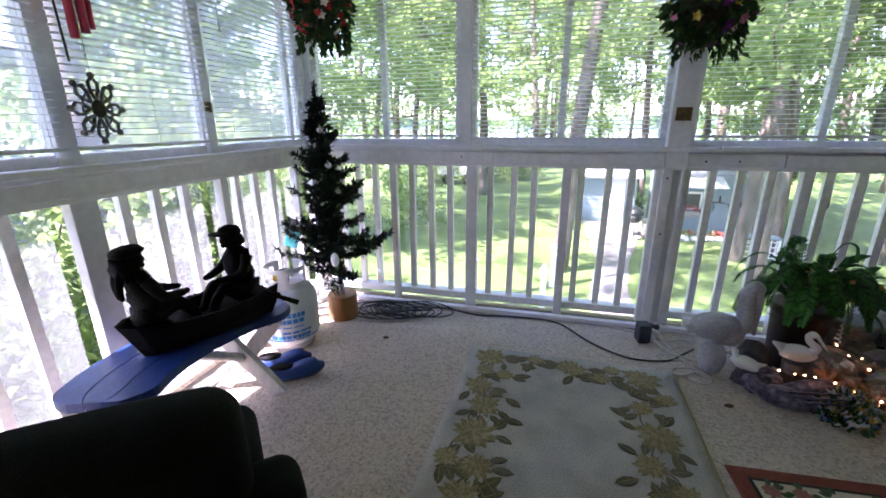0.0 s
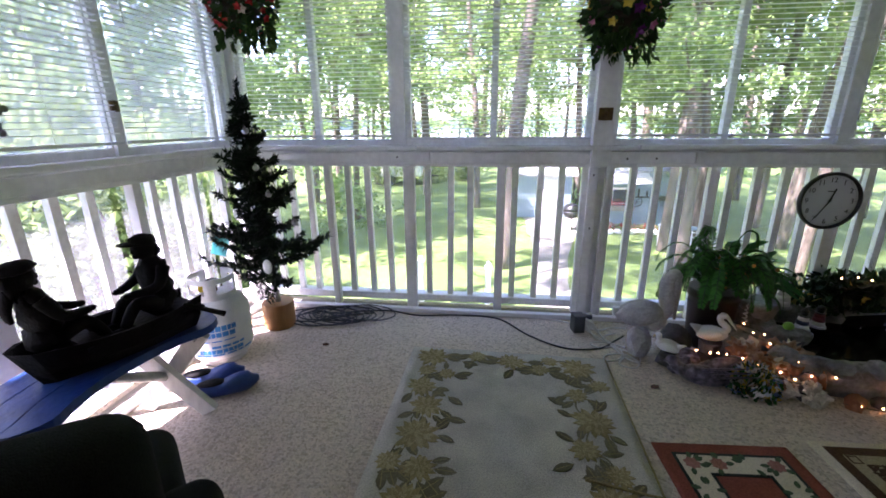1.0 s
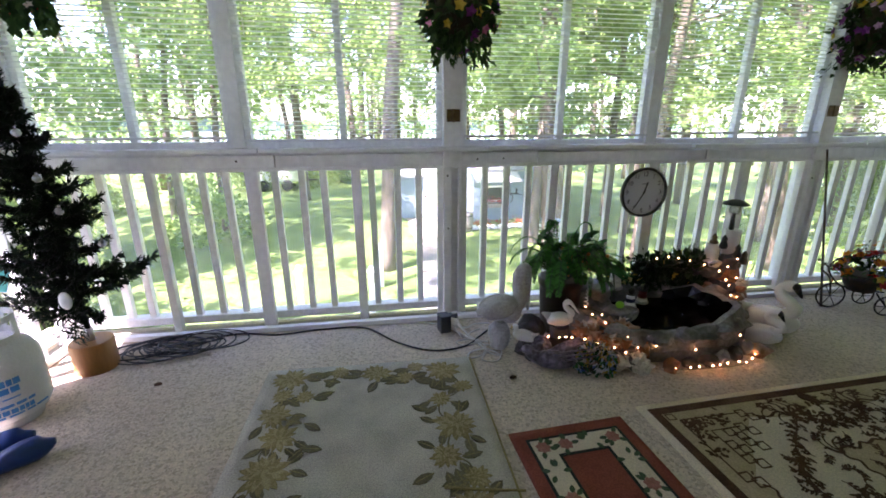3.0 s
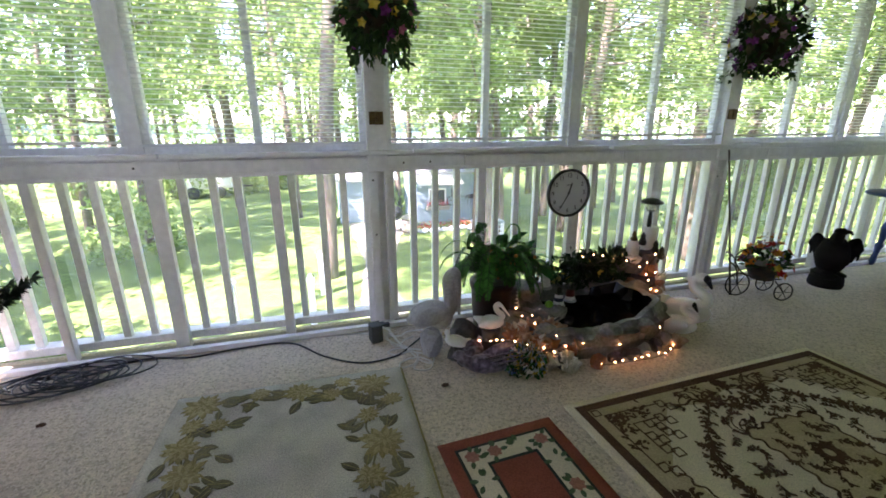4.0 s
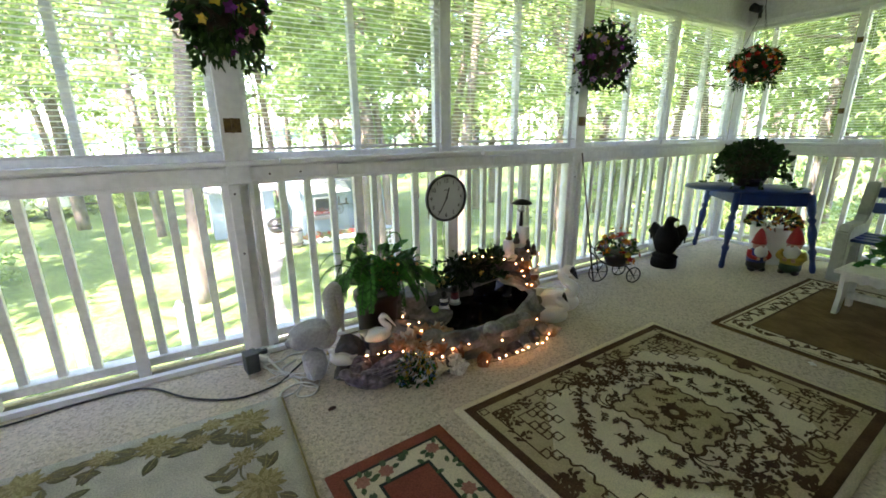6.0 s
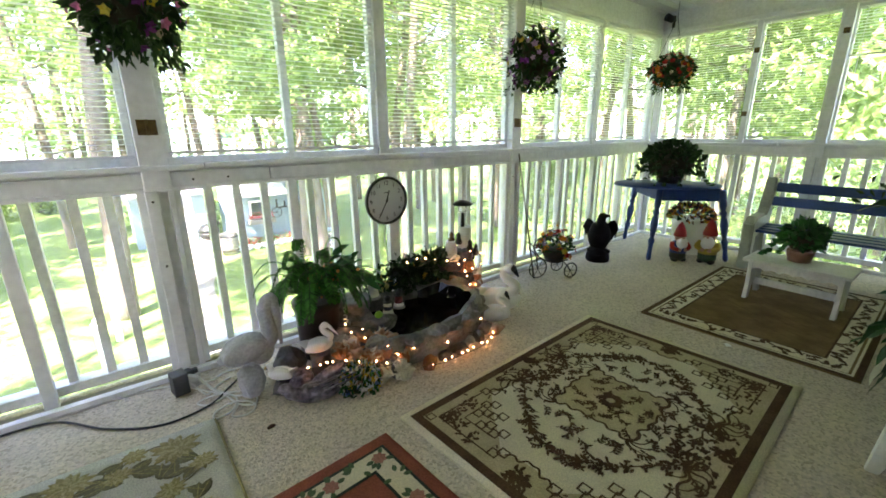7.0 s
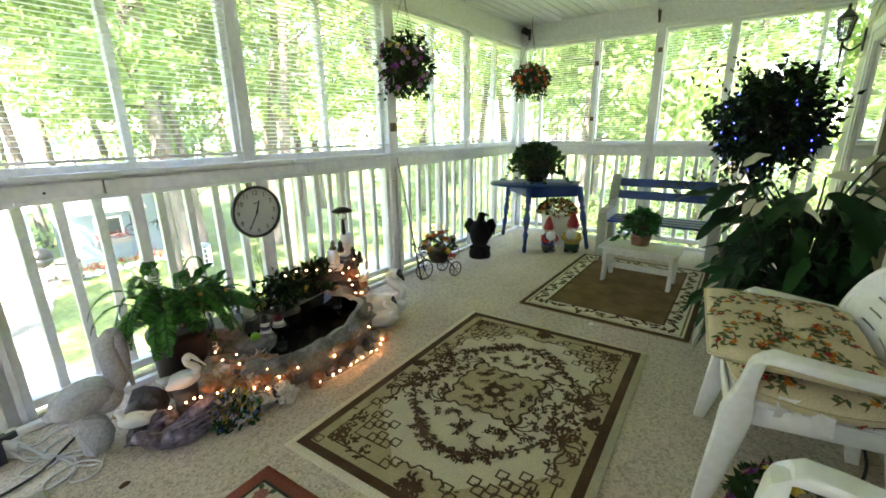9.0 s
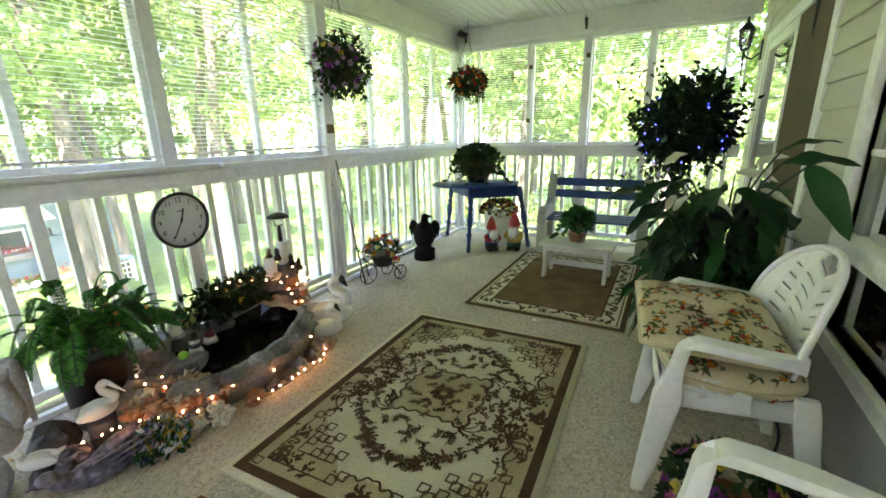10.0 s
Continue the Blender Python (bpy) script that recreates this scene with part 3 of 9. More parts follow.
def carpet_material():
    m = mat("speckled_carpet", (0.63, 0.56, 0.465), (0.54, 0.475, 0.39), 1.3, 0.95, bump=0.9, bscale=95, spec=0.1)
    nt = m.node_tree
    L = nt.links.new
    p = nt.nodes["Principled BSDF"]
    src = p.inputs["Base Color"].links[0].from_socket
    tc = nt.nodes.new("ShaderNodeTexCoord")
    vo = nt.nodes.new("ShaderNodeTexVoronoi")
    vo.inputs["Scale"].default_value = 92
    L(tc.outputs["Object"], vo.inputs["Vector"])
    sp = nt.nodes.new("ShaderNodeSeparateColor")
    L(vo.outputs["Color"], sp.inputs[0])
    ramp = nt.nodes.new("ShaderNodeValToRGB")
    e = ramp.color_ramp.elements
    e[0].position, e[0].color = 0.0, (0.7, 0.67, 0.64, 1)
    e[1].position, e[1].color = 1.0, (1.18, 1.14, 1.1, 1)
    k = e.new(0.35)
    k.color = (0.95, 0.92, 0.9, 1)
    L(sp.outputs[0], ramp.inputs[0])
    mx = nt.nodes.new("ShaderNodeMix")
    mx.data_type, mx.blend_type = "RGBA", "MULTIPLY"
    mx.inputs["Factor"].default_value = 1
    L(src, mx.inputs["A"])
    L(ramp.outputs[0], mx.inputs["B"])
    # broad worn lanes
    n = nt.nodes.new("ShaderNodeTexNoise")
    n.inputs["Scale"].default_value = 0.8
    n.inputs["Detail"].default_value = 5
    L(tc.outputs["Object"], n.inputs["Vector"])
    mr = nt.nodes.new("ShaderNodeMapRange")
    mr.inputs["From Min"].default_value, mr.inputs["From Max"].default_value = 0.3, 0.7
    mr.inputs["To Min"].default_value, mr.inputs["To Max"].default_value = 0.84, 1.08
    L(n.outputs["Fac"], mr.inputs[0])
    m2 = nt.nodes.new("ShaderNodeMix")
    m2.data_type, m2.blend_type = "RGBA", "MULTIPLY"
    m2.inputs["Factor"].default_value = 1
    L(mx.outputs["Result"], m2.inputs["A"])
    L(mr.outputs[0], m2.inputs["B"])
    L(m2.outputs["Result"], p.inputs["Base Color"])
    return m


M_carpet = carpet_material()
bm = B()
box(bm, X0 - 0.1, Y0 - 0.1, -0.25, X1 + 0.1, Y1 + 0.1, 0.0)
tagged(part("floor", bm, M_carpet), "worn beige speckled loop carpet on the porch floor", "carpet", kind="structure")

bm = B()
k, y = 0, Y0
while y < Y1 + 0.02:
    y2 = min(y + 0.092, Y1 + 0.05)
    box(bm, X0 - 0.05, y, CEIL, X1 + 0.05, y2, CEIL + 0.02)
    y += 0.102
    k += 1
box(bm, X0 - 0.1, Y0 - 0.1, CEIL + 0.012, X1 + 0.1, Y1 + 0.1, CEIL + 0.06)
tagged(part("ceiling", bm, M_soffit), "white ribbed soffit panel ceiling", "ceiling", kind="structure")
bm = B()
box(bm, X0 - 0.98, Y0 - 6.0, CEIL + 0.07, X1 + 0.45, Y1 + 0.5, CEIL + 0.25)
tagged(part("roof", bm, M_shedroof), "porch roof with overhanging eaves", "roof", kind="structure")

baluster_me = bpy.data.meshes.new("baluster")
bm = box(B(), -0.02, -0.018, 0, 0.02, 0.018, 0.93, 0.003)
bm.to_mesh(baluster_me)
bm.free()
baluster_me.materials.append(M_white)
rngw = random.Random(3)
BLINDS = []


def rail_wall(name, m, length, main, lower, upper, windows, label, bars=None):
    """A porch side: rail below, windows above. main: full posts (x, width); lower: posts under the rail; upper: mullions; windows: (x0, x1, mullion, bottom of the blind or None)."""
    root = thing(name, m, label, "wall", kind="structure")
    inv = root.matrix_basis
    part("floor_trim", box(B(), 0.02, -0.095, 0.0, length - 0.02, -0.055, 0.032, 0.004), M_trim, root)
    part("sole_plate", box(B(), 0, -0.05, -0.02, length, 0.02, 0.012), M_deckwood, root, "weathered bare timber")
    bm = B()
    box(bm, 0, 0.02, 0.045, length, 0.105, 0.095, 0.006)
    part("bottom_rail", bm, M_white, root)
    # the beam, with slightly uneven boards
    bm = B()
    box(bm, 0, 0.002, 1.024, length, 0.1, 1.142, 0.006)
    part("beam", bm, M_trim, root)
    x = 0.0
    while x < length - 0.05:
        x2 = min(length, x + rngw.uniform(1.2, 1.9))
        o = part("fascia_board", box(B(), 0.003, -0.024, 1.022, x2 - x - 0.003, 0.0, 1.106, 0.004), M_trim, root)
        o.matrix_basis = pose(x, 0, rngw.uniform(-0.003, 0.003), 0, rngw.uniform(-0.25, 0.25), 0)
        x = x2
    x = 0.0
    while x < length - 0.05:
        x2 = min(length, x + rngw.uniform(1.1, 1.45))
        t = rngw.uniform(-0.4, 0.4)
        bm = box(B(), 0.004, -0.058, 1.124, x2 - x - 0.004, 0.0, 1.15, 0.005)
        o = part("sill_board", bm, M_trim, root)
        o.matrix_basis = pose(x, 0, rngw.uniform(-0.004, 0.004), t * 4, t * 0.5, 0)
        bm = box(B(), 0.003, -0.036, 1.018, x2 - x - 0.003, -0.0245, 1.04, 0.004)
        o = part("moulding", bm, M_trim, root)
        o.matrix_basis = pose(x, 0, rngw.uniform(-0.003, 0.003), 0, t * 0.3, 0)
        x = x2
    part("header", box(B(), 0, -0.03, 2.335, length, 0.1, CEIL, 0.004), M_white, root)
    part("header_moulding", box(B(), 0, -0.055, 2.335, length, -0.03, 2.375, 0.006), M_trim, root)
    for x, w in main:
        part("post", box(B(), x - w / 2, -0.045, 1.022, x + w / 2, 0.1, 2.335, 0.005), M_trim, root)
        part("post", box(B(), x - w / 2, -0.008, 0, x + w / 2, 0.1, 1.02, 0.004), M_trim, root)
        part("post_face", box(B(), x - w / 2 - 0.002, -0.046, 0.002, x - 0.006, -0.009, 1.02, 0.004), M_trim, root)
        part("post_face", box(B(), x + w / 2 - 0.022, -0.038, 0.002, x + w / 2 + 0.004, -0.009, 1.02, 0.004), M_trim, root)
        for s in (-1, 1):
            part("post_board", box(B(), x + s * (w / 2 + 0.018) - 0.018, -0.02, 0.02, x + s * (w / 2 + 0.018) + 0.018, 0.03, 1.022, 0.004), M_trim, root)
    for x, w in lower:
        lean = rngw.uniform(-0.3, 0.3)
        o = part("lower_post", box(B(), -w / 2, -0.03, 0, w / 2, 0.02, 1.022, 0.005), M_trim, root)
        o.matrix_basis = pose(x, 0, 0.002, 0, lean, 0)
    for x, w in upper:
        part("mullion", box(B(), x - w / 2, -0.005, 1.142, x + w / 2, 0.075, 2.335, 0.004), M_trim, root)
    edges = sorted([(x - w / 2 - 0.03, x + w / 2 + 0.03) for x, w in main] + [(x - w / 2, x + w / 2) for x, w in lower] + [(-0.01, 0.0), (length, length + 0.01)])
    for (a0, a1), (b0, b1) in zip(edges, edges[1:]):
        gap = b0 - a1
        if gap < 0.06:
            continue
        n = max(1, round(gap / 0.143) - 1) if gap > 0.2 else 0
        for bx in ([v for v in bars if a1 + 0.01 < v < b0 - 0.01] if bars else [a1 + gap * (i + 1) / (n + 1) for i in range(n)]):
            piece("baluster", baluster_me, root, pose(bx + rngw.uniform(-0.005, 0.005), 0.06, 0.094, rngw.uniform(-0.3, 0.3), rngw.uniform(-0.5, 0.5), rngw.uniform(-4, 4)))
        bm = B()
        vs = [bm.verts.new(p) for p in ((a1, 0.106, 0.09), (b0, 0.106, 0.09), (b0, 0.106, 1.03), (a1, 0.106, 1.03))]
        bm.faces.new(vs)
        o = part("screen", bm, M_filmw if name == "wall_west" else M_film, root, "thin hazy clear screen")
        o.visible_shadow = False
    for wx0, wx1, mull, blind in windows:
        win = thing("window", inv, "white framed sliding porch window", "window", "porch windows", "structure")
        win.name = "window_%d" % (len(BLINDS) + 1)
        BLINDS.append(1)
        bm = B()
        fw = 0.018 if name == "wall_east" else 0.035
        for a, b in (((wx0, 1.145), (wx1, 1.185)), ((wx0, 2.295), (wx1, 2.334)), ((wx0, 1.185), (wx0 + fw, 2.295)), ((wx1 - fw, 1.185), (wx1, 2.295))):
            box(bm, a[0], 0.015, a[1], b[0], 0.065, b[1], 0.004)
        part("window_frame", bm, M_white, win)
        cuts = [wx0 + fw, wx1 - fw]
        if mull is not None:
            part("mullion", box(B(), mull - 0.02, 0.012, 1.185, mull + 0.02, 0.06, 2.295, 0.004), M_white, win)
            cuts = [wx0 + fw, mull, wx1 - fw]
        for a, b in zip(cuts, cuts[1:]):
            bm = B()
            bm.faces.new([bm.verts.new(p) for p in ((a, 0.04, 1.185), (b, 0.04, 1.185), (b, 0.04, 2.295), (a, 0.04, 2.295))])
            o = part("pane", bm, M_dusty if name == "wall_west" else M_glass, win)
            o.visible_shadow = False
        if blind is not None:
            make_blind(inv, wx0 + 0.012, wx1 - 0.012, blind)
    return root


def make_blind(inv, a, b, bottom):
    root = thing("window_blind", inv @ pose(a, -0.03, 2.325), "white open horizontal mini blind hanging before the window", "blind", "window blinds")
    w = b - a
    part("headrail", box(B(), 0, -0.014, -0.028, w, 0.014, 0, 0.003), M_slat, root)
    me = bpy.data.meshes.new("slat")
    bm = B()
    rows = [[bm.verts.new((x, y, z)) for x in (0.003, w * 0.5, w - 0.003)] for y, z in ((-0.0125, -0.0012), (0, 0.0012), (0.0125, -0.0012))]
    for r, s in zip(rows, rows[1:]):
        for i in range(2):
            bm.faces.new((r[i], r[i + 1], s[i + 1], s[i]))
    bm.to_mesh(me)
    bm.free()
    me.materials.append(M_slat)
    z, zb = -0.045, bottom - 2.325
    stack = 0
    tilt = rngw.uniform(-9, -1)
    while z > zb + 0.03:
        piece("slat", me, root, pose(0, 0, z, tilt + rngw.uniform(-2.5, 2.5), rngw.uniform(-0.12, 0.12), 0))
        z -= 0.0245
    part("bottom_rail", box(B(), 0, -0.013, zb, w, 0.013, zb + 0.014, 0.003), M_slat, root)
    for x in (w * 0.12, w * 0.5, w * 0.88):
        part("cord", tube(B(), [(x, -0.014, zb), (x, -0.014, -0.02)], 0.0009, 4), M_slat, root)
    part("tilt_wand", tube(B(), [(0.07, -0.03, -0.02), (0.075, -0.03, -0.6)], 0.003, 6), M_slat, root)


rail_wall("wall_north", pose(X0, 0, 0), X1 - X0,
          [(2.43, 0.12), (5.1, 0.11)],
          [(0.05, 0.08), (0.664, 0.045), (1.222, 0.075), (1.83, 0.055), (3.11, 0.055), (3.81, 0.065), (4.5, 0.05), (5.807, 0.045), (6.406, 0.06), (6.98, 0.045), (7.56, 0.09)],
          [(0.04, 0.08), (1.17, 0.075), (3.77, 0.06), (6.38, 0.06), (7.58, 0.06)],
          [(0.08, 1.135, 0.61, 1.2), (1.205, 2.37, 1.77, 1.185), (2.49, 3.74, 3.14, 1.2), (3.8, 5.045, 4.43, 1.21), (5.155, 6.35, 5.76, 1.2), (6.41, 7.55, 6.98, 1.2)],
          "white porch rail with balusters and a row of windows above",
          [0.22, 0.36, 0.5, 0.776, 0.919, 1.059, 1.343, 1.484, 1.637, 1.927, 2.075, 2.221, 2.658, 2.807, 2.962, 3.249, 3.399, 3.555, 3.704, 3.886, 4.019, 4.16, 4.31, 4.44, 4.62, 4.765, 4.914, 5.25, 5.387, 5.541, 5.712, 5.873, 6.015, 6.155, 6.313, 6.475, 6.617, 6.76, 6.9, 7.05, 7.154, 7.3, 7.45])
rail_wall("wall_east", pose(X1, 0, 0, 0, 0, -90), 3.2,
          [(1.647, 0.085)],
          [(0.05, 0.08), (0.33, 0.04), (0.99, 0.05), (2.3, 0.07), (2.97, 0.045)],
          [(0.04, 0.06), (0.985, 0.04), (2.3, 0.045), (2.97, 0.03)],
          [(0.07, 0.965, 0.3, 1.2), (1.005, 1.605, None, 1.2), (1.69, 2.278, None, 1.9), (2.322, 3.15, 2.97, 1.2)],
          "white porch rail with balusters and a row of windows above")
rail_wall("wall_west", pose(X0 + 0.03, Y0, 0, 0, 0, 90), 3.22,
          [],
          [(0.1, 0.07), (0.9, 0.05), (1.61, 0.1), (2.31, 0.05), (2.98, 0.04), (3.18, 0.05)],
          [(0.05, 0.06), (0.9, 0.06), (1.62, 0.075), (2.31, 0.06), (3.19, 0.05)],
          [(0.08, 0.87, None, 1.2), (0.93, 1.615, None, 1.2), (1.625, 2.305, None, 1.2), (2.315, 3.165, 3.04, 1.2)],
          "white porch rail with balusters and a row of windows above")

# dark screw heads left in the beam and the posts
for x, y, z in ((0.31, -0.0245, 1.07), (-1.3, -0.0245, 1.075), (0.14, -0.0245, 1.068), (-0.055, -0.0465, 0.97), (-0.05, -0.0465, 0.63), (2.615, -0.0465, 0.9)):
    o = part("screw_head", lathe(B(), [(0.006, 0), (0.006, 0.002), (0.003, 0.004)], 10), M_iron)
    o.matrix_basis = pose(x, y, z, 90, 0, 0)
    tagged(o, "dark screw head in the white painted wood", "screw", "screw heads")

# brass hinges screwed to the posts
for p, face in (((-0.02, -0.047, 1.33), 0), ((2.65, -0.047, 1.36), 0), ((X1 - 0.047, -0.985, 1.44), 90), ((X1 - 0.047, -1.0, 2.05), 90), ((X1 - 0.047, -1.655, 2.12), 90), ((X0 + 0.044, -0.93, 1.37), 90), ((2.64, -0.047, 2.0), 0)):
    root = thing("hinge", pose(*p, 0, 0, face) @ Matrix.Diagonal((0.9, 1, 0.9, 1) if p[1] > -0.1 else (0.5, 1, 0.6, 1)), "tarnished brass hinge screwed to a post", "hinge", "post hinges")
    part("leaf", box(B(), -0.045, -0.006, -0.04, -0.004, 0.002, 0.04, 0.001), M_brass, root)
    part("leaf", box(B(), 0.004, -0.006, -0.04, 0.045, 0.002, 0.04, 0.001), M_brass, root)
    part("pin", lathe(B(), [(0.006, -0.042), (0.006, 0.042)], 8, Matrix.Translation((0, -0.006, 0))), M_brass, root)

# ---- house wall ----
wall_s = thing("wall_south", (0, Y0, 0), "house wall clad in cream vinyl siding", "wall", kind="structure")
HX0, HX1 = X0 - 0.2, X1 + 0.1
DX0, DX1, DZ = 2.76, 4.66, 2.0
WX0, WX1, WZ0, WZ1 = 0.3, 2.02, 0.52, 2.02
bm = B()
for a, b, c, d in ((HX0, 0, WX0, 2.8), (WX1, 0, DX0, 2.8), (DX1, 0, HX1, 2.8), (DX0, DZ, DX1, 2.8), (WX0, WZ1, WX1, 2.8), (WX0, 0, WX1, WZ0)):
    box(bm, a, -0.2, b, c, -0.02, d)
part("sheathing", bm, M_siding, wall_s)


def plank_mesh(w):
    me = bpy.data.meshes.new("plank")
    bm = B()
    pr = [(-0.02, 0.0), (0.001, 0.0), (0.004, 0.008), (-0.012, 0.124), (-0.02, 0.124)]
    a = [bm.verts.new((0, y, z)) for y, z in pr]
    b = [bm.verts.new((w, y, z)) for y, z in pr]
    for i in range(5):
        bm.faces.new((a[i], b[i], b[(i + 1) % 5], a[(i + 1) % 5]))
    bm.faces.new(a)
    bm.faces.new(b[::-1])
    bmesh.ops.recalc_face_normals(bm, faces=bm.faces)
    bm.to_mesh(me)
    bm.free()
    me.materials.append(M_siding)
    return me


for a, c, z0, z1 in ((HX0, WX0 - 0.07, 0.13, 2.56), (WX1 + 0.08, DX0 - 0.1, 0.13, 2.56), (DX1 + 0.08, X1, 0.13, 2.56), (DX0 - 0.1, DX1 + 0.08, 2.08, 2.56), (WX0 - 0.07, WX1 + 0.08, 2.1, 2.56)):
    me = plank_mesh(c - a)
    z = z0
    while z < z1 - 0.02:
        piece("plank", me, wall_s, pose(a, 0, z))
        z += 0.125
# siding under the window drawn as one sheet, its shade painted grey
part("shaded_skirt", box(B(), WX0 - 0.07, -0.02, 0.131, WX1 + 0.08, 0.006, 0.458, 0.004), mat("shaded_siding_grey", (0.33, 0.34, 0.33), (0.26, 0.27, 0.27), 3, 0.7, fine=0.12), wall_s, "siding below the window, its shade put in as grey")
part("base_board", box(B(), HX0, -0.02, 0.0, DX0 - 0.1, 0.012, 0.13, 0.004), mat("grey_base_board", (0.36, 0.37, 0.38), (0.28, 0.29, 0.3), 4, 0.7, fine=0.15), wall_s, "grey base board")

M_curtain = mat("brown_screen", (0.14, 0.105, 0.058), (0.11, 0.085, 0.047), 3, 0.9, fine=0.15, fscale=200, bump=0.3, bscale=150)
M_dark_room = mat("dim_interior", (0.62, 0.48, 0.36), (0.52, 0.4, 0.3), 1, 0.9)
door = thing("door_1", (0, Y0, 0), "white framed sliding glass door with brown screen panel", "door", kind="structure")
bm = B()
for a, b, c, d in ((DX0 - 0.1, 0, DX0, DZ + 0.08), (DX1, 0, DX1 + 0.08, DZ + 0.08), (DX0, DZ, DX1, DZ + 0.08), (DX0, 0, DX1, 0.04)):
    box(bm, a, -0.12, b, c, 0.009, d, 0.003)
part("door_frame", bm, M_white, door)
for a, c, y in ((3.58, DX1, -0.02),):
    sash = B()
    for p, q, r, s in ((a, 0.04, a + 0.07, DZ), (c - 0.07, 0.04, c, DZ), (a + 0.07, DZ - 0.07, c - 0.07, DZ), (a + 0.07, 0.04, c - 0.07, 0.14)):
        box(sash, p, y - 0.02, q, r, y + 0.02, s, 0.004)
    sash = part("sash", sash, M_white, door)
    bm = B()
    bm.faces.new([bm.verts.new(p) for p in ((a + 0.07, y, 0.14), (c - 0.07, y, 0.14), (c - 0.07, y, DZ - 0.07), (a + 0.07, y, DZ - 0.07))])
    part("pane", bm, M_glass, sash).visible_shadow = False
part("handle", box(B(), 3.6, 0.0, 0.9, 3.63, 0.02, 1.12, 0.005), M_white, door)
bm = B()
n = 60
lo, hi = [], []
for i in range(n + 1):
    x = DX0 + 0.004 + (3.576 - DX0) * i / n
    y = -0.006 + 0.0008 * math.sin(i * 0.21)
    lo.append(bm.verts.new((x, y, 0.045)))
    hi.append(bm.verts.new((x, y, DZ - 0.004)))
for i in range(n):
    bm.faces.new((lo[i], lo[i + 1], hi[i + 1], hi[i])).smooth = True
part("door_screen", bm, M_curtain, door, "brown woven screen panel")

win = thing("window_15", (0, Y0, 0), "white framed house window with dark panes", "window", kind="structure")
bm = B()
for a, b, c, d in ((WX0 - 0.07, WZ0 - 0.06, WX0, WZ1 + 0.07), (WX1, WZ0 - 0.06, WX1 + 0.08, WZ1 + 0.07), (WX0, WZ1, WX1, WZ1 + 0.07), (WX0, WZ0 - 0.06, WX1, WZ0)):
    box(bm, a, -0.12, b, c, 0.009, d, 0.003)
part("window_frame", bm, M_white, win)
part("transom", box(B(), WX0, -0.1, 0.84, WX1, 0.022, 0.91, 0.005), M_white, win)
part("meeting_rail", box(B(), WX0, -0.06, 1.2, WX1, -0.03, 1.225, 0.004), M_white, win)
part("stile", box(B(), WX1 - 0.07, -0.075, 0.91, WX1, -0.035, WZ1, 0.004), mat("grey_vinyl", (0.3, 0.31, 0.28), (0.24, 0.25, 0.22), 5, 0.5), win, "grey vinyl sash stile")
part("muntin", box(B(), WX0, -0.06, 1.56, WX1 - 0.07, -0.04, 1.58, 0.003), M_white, win)
part("mullion", box(B(), 1.62, -0.07, 0.91, 1.66, -0.02, WZ1, 0.004), M_white, win)
for a, c, z0, z1 in ((WX0, WX1, WZ0, 0.84), (WX0, 1.62, 0.91, WZ1), (1.66, WX1, 0.91, WZ1)):
    bm = B()
    bm.faces.new([bm.verts.new(p) for p in ((a, -0.05, z0), (c, -0.05, z0), (c, -0.05, z1), (a, -0.05, z1))])
    part("pane", bm, M_glass, win).visible_shadow = False
# the room behind, closed and dim
tagged(part("wall_hallway", box(B(), 0.6, -3.86, 0.0, 5.2, -3.78, 2.6), mat("wood_panelling", (0.6, 0.36, 0.2), (0.45, 0.26, 0.13), 3, 0.6, fine=0.2, stretch=(6, 1, 0.4))), "brown wood panelled wall inside the house", "wall", kind="structure")
bm = B()
for a in ((HX0, -7.2, -0.1, HX1, -7.1, 2.8), (HX0 - 0.1, -7.1, -0.1, HX0, Y0 - 0.2, 2.8), (HX1, -7.1, -0.1, HX1 + 0.1, Y0 - 0.2, 2.8), (HX0, -7.1, -0.1, HX1, Y0 - 0.2, 0.0), (HX0, -7.1, 2.6, HX1, Y0 - 0.2, 2.7)):
    box(bm, *a)
tagged(part("wall_indoors", bm, M_dark_room), "dim walls of the room behind the window", "wall", kind="structure")


# ---- rugs ----
def pile_mat(name, c1, c2, fine=0.22):
    return mat(name, c1, c2, 6, 0.95, fine=fine, fscale=170, bump=0.7, bscale=260, spec=0.08)


M_ivory = pile_mat("ivory_pile", (0.76, 0.69, 0.5), (0.68, 0.61, 0.44))
M_wool = pile_mat("ivory_wool", (0.6, 0.57, 0.49), (0.46, 0.435, 0.38), 0.3)
M_beige = pile_mat("beige_pile", (0.55, 0.46, 0.28), (0.47, 0.39, 0.23))
M_gold = pile_mat("gold_pile", (0.36, 0.3, 0.14), (0.28, 0.235, 0.11), 0.35)
M_paleg = pile_mat("pale_gold_pile", (0.5, 0.43, 0.25), (0.4, 0.34, 0.18), 0.35)
M_olive = pile_mat("olive_pile", (0.14, 0.125, 0.075), (0.21, 0.19, 0.12), 0.3)
M_brownp = pile_mat("brown_pile", (0.085, 0.045, 0.026), (0.13, 0.075, 0.045), 0.3)
M_redp = pile_mat("rust_pile", (0.33, 0.1, 0.07), (0.26, 0.08, 0.055), 0.25)
M_blackp = pile_mat("black_pile", (0.03, 0.035, 0.03), (0.05, 0.055, 0.05), 0.2)
M_pinkp = pile_mat("rose_pile", (0.5, 0.25, 0.2), (0.38, 0.17, 0.13), 0.3)
